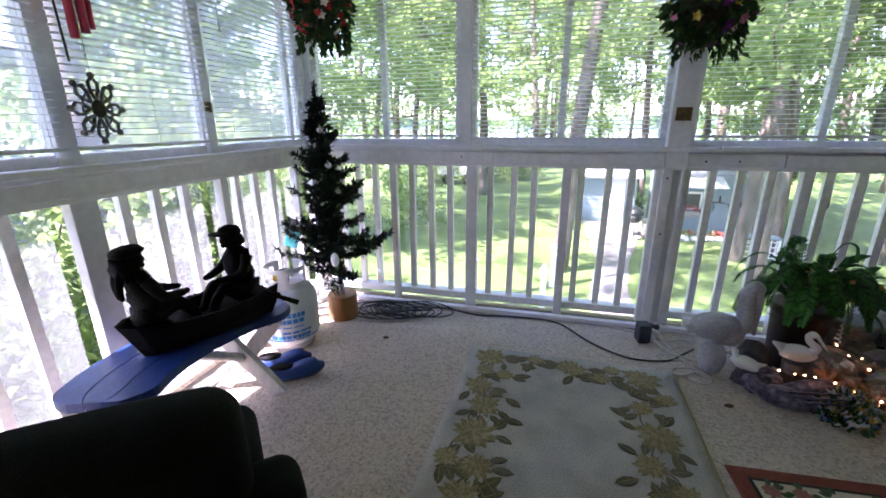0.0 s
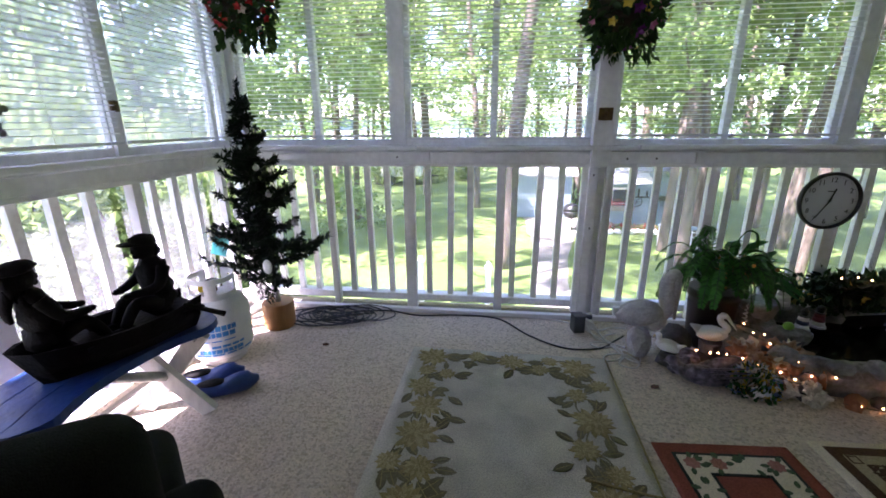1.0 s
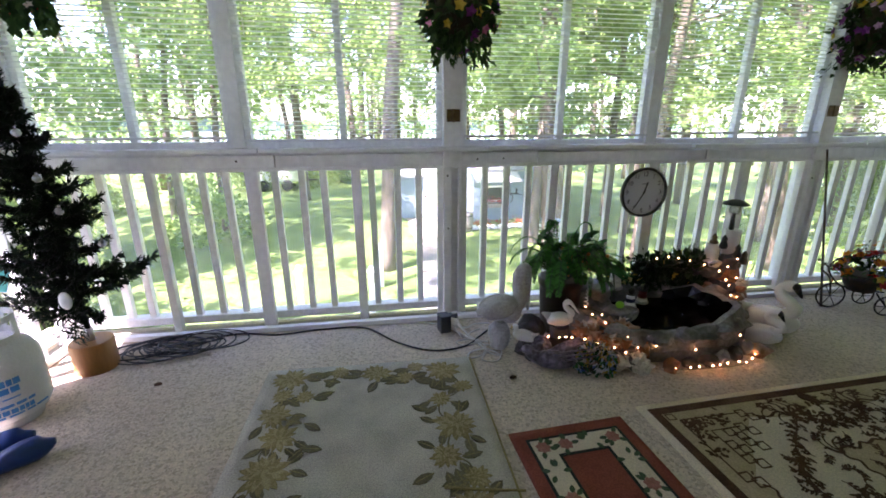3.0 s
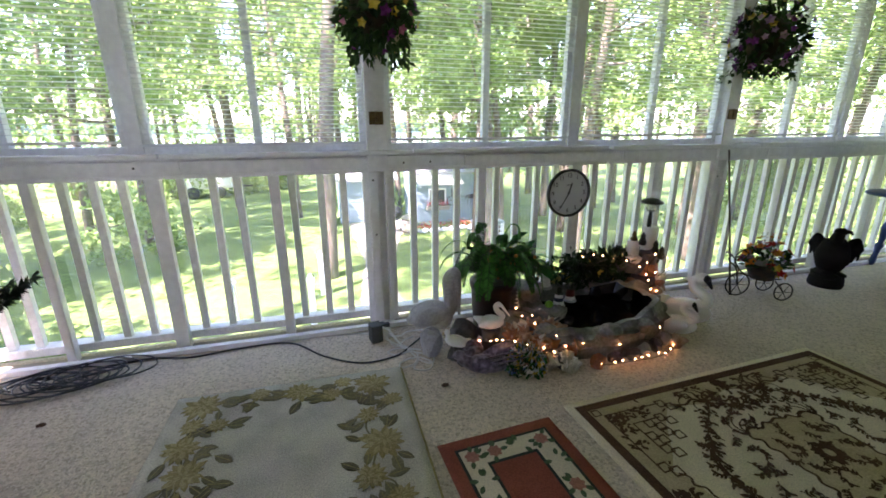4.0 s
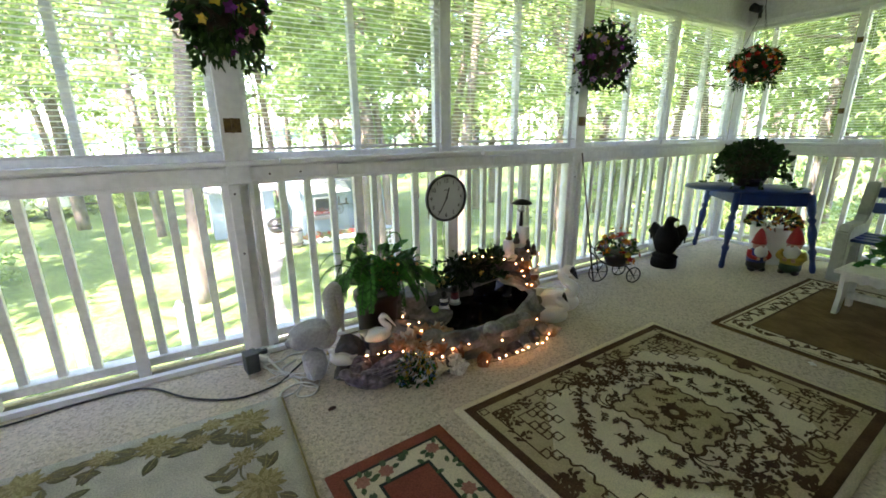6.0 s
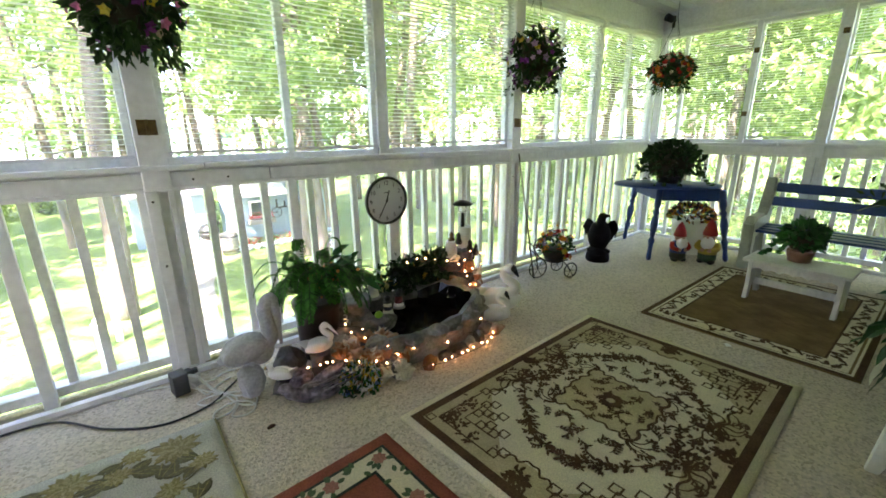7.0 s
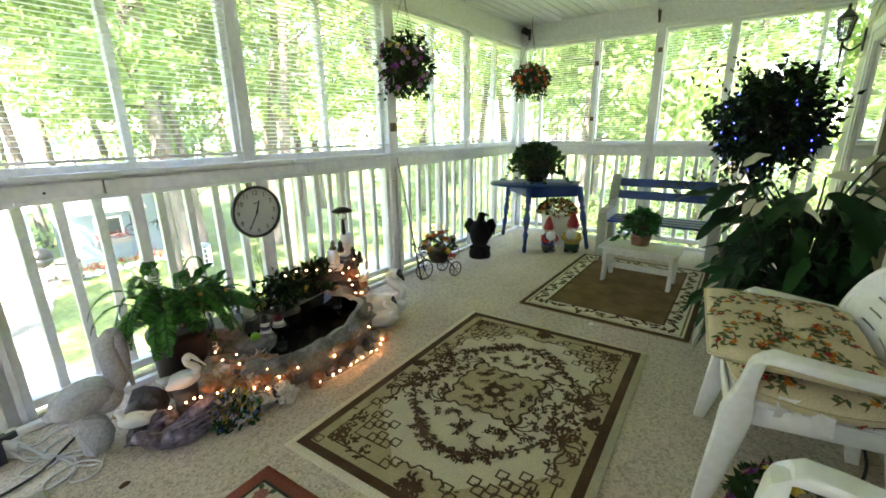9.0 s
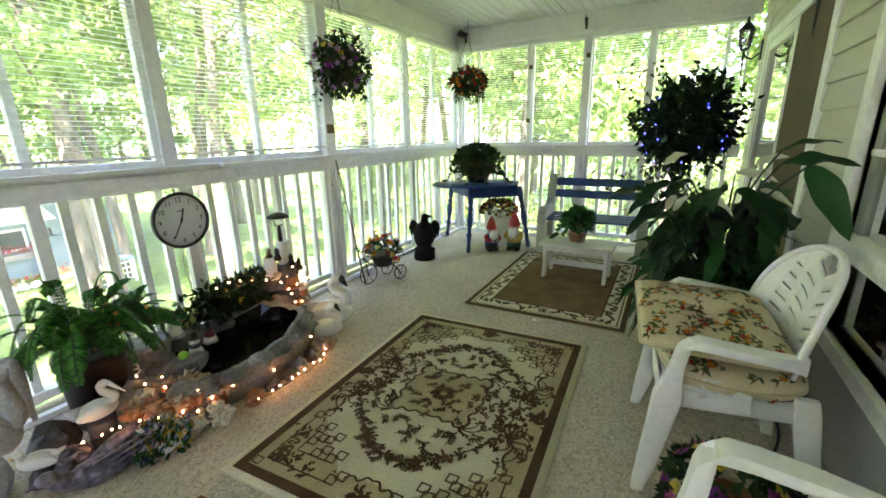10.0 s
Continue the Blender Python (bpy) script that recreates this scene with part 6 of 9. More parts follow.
P_orange = leaf_mat("orange_bloom", (0.55, 0.14, 0.01), (0.7, 0.28, 0.03), 0.25)
P_lilac = leaf_mat("lilac_bloom", (0.3, 0.18, 0.35), (0.45, 0.3, 0.45), 0.25)
P_white = leaf_mat("white_bloom", (0.7, 0.68, 0.62), (0.8, 0.78, 0.74), 0.25)
flower_ball((-2.12, -0.24, 1.96), 0.19, 51, [P_red, P_cream, P_red], "hanging ball of red and cream artificial flowers")
flower_ball((-0.02, -0.2, 1.85), 0.215, 52, [P_purple, P_pink, P_yellow, P_cream], "hanging ball of pink, purple and yellow artificial flowers", 520, 70)
flower_ball((2.70, -0.17, 1.85), 0.235, 53, [P_purple, P_lilac, P_yellow, P_purple], "hanging ball of purple and yellow artificial flowers", 560, 100, 1.08)
flower_ball((4.72, -0.36, 1.9), 0.22, 54, [P_red, P_orange, P_red, P_cream], "hanging basket of red and orange artificial flowers", 420, 150, 0.72)

# wind chime and metal flower before the west window
M_redglaze = mat("red_translucent_plastic", (0.62, 0.05, 0.1), (0.5, 0.03, 0.07), 5, 0.35)
root = thing("wind_chime", (-2.3, -1.55, 1.57), "red tube wind chime hanging in the window", "wind chime")
for k, (dx, dy) in enumerate(((0.0, -0.03), (0.012, 0.0), (0.0, 0.03))):
    part("tube", lathe(B(), [(0.014, 0.0 + 0.02 * k), (0.014, 0.62), (0.01, 0.63)], 12, Matrix.Translation((dx, dy, 0))), M_redglaze, root)
part("top_disc", lathe(B(), [(0.05, 0.66), (0.05, 0.675)], 18), M_iron, root)
part("cord", tube(B(), [(0, 0, 0.67), (0, 0, CEIL - 1.57)], 0.0015, 5), M_iron, root)
root = thing("hanging_rod", (-2.34, -1.59, 1.5), "thin dark rod hanging in the window", "rod")
part("rod", tube(B(), [(0, 0, 0), (0, -0.02, 0.7), (0, -0.02, CEIL - 1.5)], 0.004, 6), M_iron, root)
root = thing("metal_flower", pose(-2.34, -1.53, 1.345, 0, 0, 13) @ Matrix.Scale(1.08, 4), "grey metal flower ornament hanging in the window", "ornament")
bm = B()
for k in range(8):
    a = k * math.pi / 4
    c, s = math.cos(a), math.sin(a)
    pts = [(0, c * r - s * o, s * r + c * o) for r, o in ((0.03, 0), (0.06, 0.016), (0.085, 0.018), (0.1, 0), (0.085, -0.018), (0.06, -0.016), (0.03, 0))]
    tube(bm, pts, 0.006, 6)
    blob(bm, (0, c * 0.108, s * 0.108), 0.011, 8)
tube(bm, [(0, 0.06 * math.cos(i * 0.262), 0.06 * math.sin(i * 0.262)) for i in range(25)], 0.004, 5)
part("petals", bm, mat("grey_metal", (0.12, 0.12, 0.12), (0.2, 0.2, 0.2), 15, 0.5, 0.6), root)
part("hub", blob(B(), (0.004, 0, 0), (0.01, 0.03, 0.03), 12), M_iron, root)
part("cord", tube(B(), [(0, 0, 0.1), (0, 0, CEIL - 1.36)], 0.001, 4), M_iron, root)


# ---- pond corner ----
M_stone = mat("grey_cast_stone", (0.31, 0.305, 0.295), (0.1, 0.1, 0.105), 6, 0.7, fine=0.3, fscale=50, bump=0.8, bscale=25)
M_concrete = mat("pale_concrete", (0.46, 0.46, 0.48), (0.38, 0.38, 0.405), 8, 0.85, fine=0.18, fscale=70, bump=0.5, bscale=60)
M_dkstone = mat("dark_slate", (0.05, 0.05, 0.058), (0.11, 0.1, 0.115), 7, 0.6, fine=0.35, fscale=40, bump=0.8, bscale=30)
M_ameth = mat("amethyst", (0.045, 0.035, 0.065), (0.24, 0.21, 0.28), 26, 0.3, fine=0.4, fscale=50, bump=0.9, bscale=40)
M_terra = mat("terracotta", (0.36, 0.16, 0.08), (0.22, 0.09, 0.05), 8, 0.8, fine=0.2, fscale=60)
M_shell = mat("pink_shell", (0.3, 0.15, 0.085), (0.52, 0.37, 0.27), 18, 0.5, fine=0.25, bump=0.5)
M_coral = mat("white_coral", (0.7, 0.66, 0.58), (0.58, 0.54, 0.46), 25, 0.8, fine=0.2, bump=0.8, bscale=80)
M_porc = mat("white_glazed_ceramic", (0.84, 0.84, 0.82), (0.78, 0.78, 0.76), 5, 0.3, fine=0.05)
M_orange = mat("pale_beak", (0.62, 0.42, 0.14), rough=0.45)
M_pond = mat("dark_pond_water", (0.003, 0.003, 0.004), (0.005, 0.006, 0.006), 2, 0.1, bump=0.1, bscale=12, spec=0.15)
M_copper = mat("copper_trough", (0.4, 0.17, 0.07), (0.28, 0.1, 0.05), 9, 0.4, 0.7, fine=0.2)
M_bulb = glow("warm_bulb", (1.0, 0.47, 0.15), 4.8)
M_bluebulb = glow("blue_bulb", (0.06, 0.08, 1.0), 0.8)
M_wire = mat("green_wire", (0.01, 0.03, 0.015), rough=0.5)


def pond():
    root = thing("garden_pond", (1.18, -0.5, 0), "cast stone pond basin with dark water and rocky rim", "pond")
    rng = random.Random(61)
    n = 32
    bm = B()
    prof = [(1.12, 0.0), (1.15, 0.08), (1.12, 0.15), (1.05, 0.19), (0.95, 0.185), (0.9, 0.13), (0.85, 0.06), (0.0, 0.05)]
    rings = []
    for r, z in prof:
        ring = []
        for i in range(n):
            a = 2 * math.pi * i / n
            k = 1 + 0.09 * noise.noise(Vector((math.cos(a) * 2.3, math.sin(a) * 2.3, 5))) + 0.03 * noise.noise(Vector((math.cos(a) * 9, math.sin(a) * 9, r * 5)))
            up = 1 + 0.28 * noise.noise(Vector((math.cos(a) * 3, math.sin(a) * 3, 1))) + (0.25 if math.cos(a) > 0.4 else 0)
            facet = 0.07 * noise.noise(Vector((math.cos(a) * 6, math.sin(a) * 6, z * 30)))
            ring.append(bm.verts.new((0.46 * (r * k + facet) * math.cos(a), 0.3 * (r * k + facet) * math.sin(a), z * up if z > 0.07 else z)))
        rings.append(ring)
    for a, b in zip(rings, rings[1:]):
        for i in range(n):
            try:
                bm.faces.new((a[i], a[(i + 1) % n], b[(i + 1) % n], b[i]))
            except ValueError:
                pass
    bmesh.ops.remove_doubles(bm, verts=bm.verts, dist=0.0005)
    liner = [f_ for f_ in bm.faces if max(math.hypot(v.co.x / 0.46, v.co.y / 0.3) for v in f_.verts) < 0.99]
    for f_ in liner:
        f_.material_index = 1
    part("basin", bm, M_stone, root).data.materials.append(M_pond)
    bm = B()
    vs = [bm.verts.new((0.455 * math.cos(2 * math.pi * i / 40), 0.3 * math.sin(2 * math.pi * i / 40), 0.138)) for i in range(40)]
    bm.faces.new(vs)
    part("water", bm, M_pond, root, "still black water")
    # rocky shelf on the west side, in tiers
    for k, (x, y, z, rx, ry, rz) in enumerate(((-0.43, -0.02, 0.1, 0.15, 0.17, 0.12), (-0.33, 0.16, 0.14, 0.15, 0.1, 0.12), (-0.1, 0.28, 0.15, 0.17, 0.07, 0.1), (-0.24, -0.02, 0.17, 0.1, 0.07, 0.06), (0.25, 0.3, 0.14, 0.24, 0.06, 0.1), (-0.52, 0.22, 0.13, 0.11, 0.1, 0.13), (0.5, 0.14, 0.15, 0.09, 0.12, 0.1))):
        part("ledge_rock", rock(B(), (x, y, z), (rx, ry, rz), k + 3, 0.4), M_stone, root)
    for k in range(12):
        a = -2.7 + k * 0.26
        x, y = 0.5 * math.cos(a), 0.325 * math.sin(a)
        part("rim_stone", rock(B(), (x, y, 0.15 + 0.025 * math.sin(k * 2.1)), (0.075, 0.045, 0.045), k + 20, 0.5, 2), M_stone, root)


pond()


def lighthouse(x, y, z, h, bands, label):
    root = thing("toy_lighthouse", (x, y, z), label, "figurine", "small lighthouses")
    r = h * 0.26
    part("rock_base", lathe(B(), [(r * 1.25, 0), (r * 1.2, h * 0.08), (r, h * 0.1)], 14), M_concrete, root)
    n = len(bands)
    for i, m in enumerate(bands):
        z0, z1 = h * (0.1 + 0.55 * i / n), h * (0.1 + 0.55 * (i + 1) / n)
        r0, r1 = r * (1 - 0.3 * i / n), r * (1 - 0.3 * (i + 1) / n)
        part("tower_band", lathe(B(), [(r0, z0), (r1, z1)], 14), m, root)
    part("gallery", lathe(B(), [(r * 0.85, h * 0.65), (r * 0.85, h * 0.69)], 14), M_black, root)
    part("lantern_room", lathe(B(), [(r * 0.5, h * 0.69), (r * 0.5, h * 0.84)], 12), M_black, root)
    part("dome", lathe(B(), [(r * 0.62, h * 0.84), (r * 0.5, h * 0.92), (r * 0.08, h)], 12), M_black, root)


M_navy = mat("navy_enamel", (0.02, 0.03, 0.08), rough=0.4)
M_maroon = mat("maroon_enamel", (0.15, 0.02, 0.03), rough=0.4)
lighthouse(1.01, -0.3, 0.25, 0.16, [M_porc, M_porc, M_porc], "small white lighthouse figurine on the pond rocks")
lighthouse(1.0, -0.5, 0.205, 0.125, [M_porc, M_navy, M_porc], "small navy and white lighthouse figurine on the rocks")
lighthouse(1.12, -0.44, 0.2, 0.125, [M_porc, M_maroon, M_maroon], "small maroon and white lighthouse figurine on the rocks")
tagged(part("green_ball", blob(B(), (0.93, -0.51, 0.225), 0.026, 14), mat("lime_plastic", (0.2, 0.5, 0.03), rough=0.35)), "small lime green ball on the rocks", "ball")
tagged(part("yellow_gourd", blob(B(), (1.12, -0.22, 0.27), (0.06, 0.045, 0.035), 14, rough=0.1), mat("pale_yellow_glaze", (0.5, 0.45, 0.16), rough=0.4)), "pale yellow gourd on the back ledge", "gourd")


def pelican_big():
    bm = B()
    rock(bm, (-0.03, 0, 0.08), (0.07, 0.068, 0.105), 12, 0.35, 2)
    blob(bm, (-0.03, 0, 0.258), (0.122, 0.075, 0.07), 22, pose(0, 0, 0, 0, -12))
    blob(bm, (-0.045, -0.052, 0.262), (0.105, 0.028, 0.056), 16, pose(0, 0, 0, 0, -14))
    blob(bm, (-0.045, 0.052, 0.262), (0.105, 0.028, 0.056), 16, pose(0, 0, 0, 0, -14))
    blob(bm, (0.03, 0, 0.235), (0.068, 0.062, 0.075), 18)
    tube(bm, [(-0.11, 0, 0.245), (-0.165, 0, 0.222)], 0.045, 10, 0.018, 0.5)
    tube(bm, catmull([(0.035, 0, 0.245), (0.082, 0, 0.29), (0.08, 0, 0.37), (0.072, 0, 0.45), (0.098, 0, 0.497), (0.115, 0, 0.495)], 6), 0.046, 12, 0.028)
    blob(bm, (0.108, 0, 0.49), (0.036, 0.03, 0.03), 14)
    tube(bm, catmull([(0.115, 0, 0.485), (0.127, 0, 0.41), (0.13, 0, 0.32), (0.135, 0, 0.24)], 5), 0.032, 10, 0.009, 0.8)
    o = part("pelican_statue", bm, M_concrete)
    o.matrix_basis = pose(0.21, -0.5, 0.0, 0, 0, -6)
    tagged(o, "pale grey concrete pelican statue on a rock", "statue")


pelican_big()


def bird(name, x, y, z, s, rz, neck, beak_mat, label, cap=None, beak_len=0.05):
    """A small glazed bird: body, curved neck, head and beak."""
    root = thing(name, pose(x, y, z, 0, 0, rz) @ Matrix.Diagonal((s, s, s, 1)), label, "figurine", "white bird figurines")
    bm = blob(B(), (0, 0, 0.068), (0.12, 0.058, 0.064), 18, pose(0, 0, 0, 0, -8))
    tube(bm, [(-0.1, 0, 0.09), (-0.17, 0, 0.125)], 0.045, 8, 0.01, 0.5)
    tube(bm, catmull(neck, 5), 0.034, 10, 0.018)
    hx, hz = neck[-1][0], neck[-1][2]
    blob(bm, (hx + 0.008, 0, hz), (0.034, 0.026, 0.028), 12)
    part("body", bm, M_porc, root)
    part("beak", tube(B(), [(hx + 0.035, 0, hz - 0.005), (hx + 0.03 + beak_len * 0.62, 0, hz - 0.01 - beak_len * 0.72)], 0.018, 8, 0.004, 0.6), beak_mat, root)
    for s2 in (-1, 1):
        part("wing", blob(B(), (-0.025, s2 * 0.05, 0.078), (0.1, 0.018, 0.045), 12, pose(0, 0, 0, 0, -12)), M_porc, root)
    if cap:
        part("mask", blob(B(), (hx + 0.028, 0, hz + 0.002), (0.02, 0.027, 0.02), 10), cap, root, "black mask at the beak")
    return root


bird("goose_figurine", 1.75, -0.7, 0, 0.9, -50, [(0.05, 0, 0.1), (0.095, 0, 0.15), (0.03, 0, 0.185), (0.02, 0, 0.22), (0.045, 0, 0.238)], M_black, "white ceramic goose with black beak on the carpet", M_black)
bird("goose_figurine", 1.92, -0.585, 0, 1.28, -60, [(0.05, 0, 0.1), (0.085, 0, 0.16), (0.03, 0, 0.2), (0.015, 0, 0.24), (0.04, 0, 0.262)], M_black, "taller white ceramic goose with black beak on the carpet", M_black)
bird("pelican_figurine", 0.52, -0.575, 0.15, 0.62, -20, [(0.06, 0, 0.09), (0.1, 0, 0.14), (0.05, 0, 0.19), (0.035, 0, 0.235), (0.05, 0, 0.25)], M_porc, "small white pelican figurine with long beak on a stump", None, 0.14)
bird("duck_figurine", 0.3, -0.585, 0.075, 0.52, 150, [(0.07, 0, 0.1), (0.09, 0, 0.15), (0.085, 0, 0.17)], M_orange, "small white duck figurine among the stones")
root = thing("stump", (0.52, -0.575, 0), "small dark wooden stump under the pelican", "stump")
part("wood", lathe(B(), [(0.055, 0), (0.05, 0.08), (0.055, 0.152)], 14), M_dkstone, root)

# loose rocks and minerals along the front
for k, (x, y, rx, ry, rz, m, lab) in enumerate((
        (0.36, -0.66, 0.07, 0.05, 0.06, M_ameth, "rough purple amethyst stone by the pelican"), (0.55, -0.69, 0.07, 0.05, 0.055, M_dkstone, "dark slate stone leaning on the others"),
        (0.36, -0.56, 0.06, 0.05, 0.06, M_dkstone, "dark rounded stone beside the pond"), (0.4, -0.62, 0.08, 0.06, 0.07, M_ameth, "purple-grey crystal stone beside the pelican"),
        (0.3, -0.59, 0.06, 0.05, 0.055, M_dkstone, "dark rounded stone beside the pond"), (0.62, -0.66, 0.07, 0.06, 0.07, M_dkstone, "dark rounded stone beside the pond"),
        (0.4, -0.45, 0.09, 0.08, 0.1, M_dkstone, "dark rounded stone beside the pond"), (1.16, -0.86, 0.05, 0.035, 0.03, M_dkstone, "small dark stone on the carpet edge"),
        (1.27, -0.87, 0.06, 0.04, 0.035, M_dkstone, "small dark stone on the carpet edge"), (1.36, -0.86, 0.055, 0.04, 0.04, M_stone, "small grey stone on the carpet edge"),
        (1.05, -0.86, 0.07, 0.04, 0.03, M_terra, "small rust-red stone on the carpet edge"), (1.47, -0.83, 0.05, 0.04, 0.04, M_dkstone, "small dark stone on the carpet edge"), (1.57, -0.78, 0.05, 0.045, 0.05, M_stone, "small grey stone on the carpet edge"))):
    o = part("stone", rock(B(), (0, 0, rz * 0.72), (rx, ry, rz), k + 40, 0.5, 2), m)
    o.matrix_basis = pose(x, y, 0, 0, 0, 23 * k)
    tagged(o, lab, "stone", "stones round the pond")


def carved_duck():
    """A low carved water bird with ribbed wings laid back."""
    bm = blob(B(), (0, 0, 0.048), (0.125, 0.06, 0.05), 20, rough=0.1)
    for s in (-1, 1):
        for k in range(3):
            blob(bm, (-0.05 - 0.02 * k, s * (0.03 + 0.012 * k), 0.085 + 0.012 * (2 - k)), (0.125, 0.03, 0.006), 14, pose(0, 0, 0, s * 30, 20, s * -14))
    for k in range(6):
        blob(bm, (0.075 - 0.022 * k, -0.056, 0.04), (0.008, 0.012, 0.03), 8, pose(0, 0, 0, 0, 25, 0))
    tube(bm, catmull([(0.09, 0, 0.05), (0.135, 0, 0.075), (0.15, 0, 0.1)], 4), 0.036, 10, 0.024)
    blob(bm, (0.158, 0, 0.105), (0.034, 0.026, 0.026), 12)
    tube(bm, [(0.18, 0, 0.1), (0.215, 0, 0.09)], 0.016, 8, 0.006, 0.5)
    o = part("carved_duck", bm, M_ameth)
    o.matrix_basis = pose(0.43, -0.755, 0, 0, 0, 168)
    tagged(o, "purple-grey carved stone duck with ribbed wings on the carpet", "statue")


carved_duck()


def star_shell(x, y, z, s, rx, rz, m):
    root = thing("seashell", pose(x, y, z, rx, 0, rz), "pinkish spiky seashell piled by the pond", "shell", "seashell pile")
    bm = B()
    lathe(bm, [(0.004, -0.5 * s), (0.2 * s, -0.25 * s), (0.34 * s, 0), (0.3 * s, 0.12 * s), (0.16 * s, 0.26 * s), (0.1 * s, 0.36 * s), (0.02 * s, 0.48 * s)], 18)
    for v in bm.verts:
        r = math.hypot(v.co.x, v.co.y)
        if r > 0.18 * s:
            q = 1 + 0.8 * max(0.0, math.cos(6 * math.atan2(v.co.y, v.co.x))) ** 2
            v.co.x, v.co.y = v.co.x * q, v.co.y * q
    part("body", bm, m, root)


rng = random.Random(71)
for k in range(64):
    x = 0.58 + rng.uniform(0, 0.34)
    y = -0.64 - rng.uniform(0, 0.2)
    star_shell(x, y, 0.035 + 0.15 * max(0, 1 - abs(y + 0.66) / 0.2), rng.uniform(0.07, 0.11), rng.uniform(30, 120), rng.uniform(0, 360), rng.choice([M_shell, M_shell, M_terra, M_coral, M_dkstone, M_shell]))
for k in range(7):
    star_shell(0.5 + 0.06 * k + rng.uniform(-.02, .02), -0.63 + rng.uniform(-.03, .03), 0.03, 0.05, rng.uniform(40, 120), rng.uniform(0, 360), rng.choice([M_shell, M_terra]))
bm = rock(B(), (0, 0, 0.045), (0.055, 0.05, 0.06), 4, 0.3, 4)
for v in bm.verts:
    v.co += (v.co - Vector((0, 0, 0.045))) * 0.55 * noise.noise(v.co * 60)
o = part("white_coral", bm, M_coral)
o.matrix_basis = pose(0.86, -0.86, 0.0)
tagged(o, "lump of knobbly white coral on the carpet", "coral")

# bouquet of coloured glass beads
root = thing("bead_bouquet", (0.63, -0.81, 0), "small bouquet of blue, green and yellow bead flowers", "ornament")
lv = []
for i in range(560):
    d = rv(rng).normalized()
    d.z = abs(d.z)
    lv.append((Vector((d.x * 0.1, d.y * 0.085, 0.015 + d.z * 0.13)), (d + rv(rng, .9)).normalized() * 0.03, d.orthogonal().normalized() * 0.015, rng.randrange(8)))
ob = new("bead_mass", leaf_mesh("bead_mass", [leaf_mat("blue_bead", (0.05, 0.12, 0.35), (0.25, 0.38, 0.6), 0.2), LEAF_BROAD, LEAF_BASKET, P_yellow, LEAF_BROAD, LEAF_DARK, leaf_mat("pale_blue_bead", (0.3, 0.42, 0.6), (0.6, 0.68, 0.75), 0.2), P_white], lv))
ob.parent = root
ob["kind"] = "stuff"
part("mound", blob(B(), (0, 0, 0.03), (0.065, 0.055, 0.06), 12), M_dark_fill, root)
# conch shell near the geese
root = thing("conch_shell", pose(1.62, -0.82, 0.03, 70, 0, 40), "pink conch shell on the carpet", "shell")
part("body", lathe(B(), [(0.004, -0.09), (0.03, -0.05), (0.05, 0.0), (0.045, 0.02), (0.025, 0.04), (0.018, 0.055), (0.003, 0.075)], 14), M_shell, root)


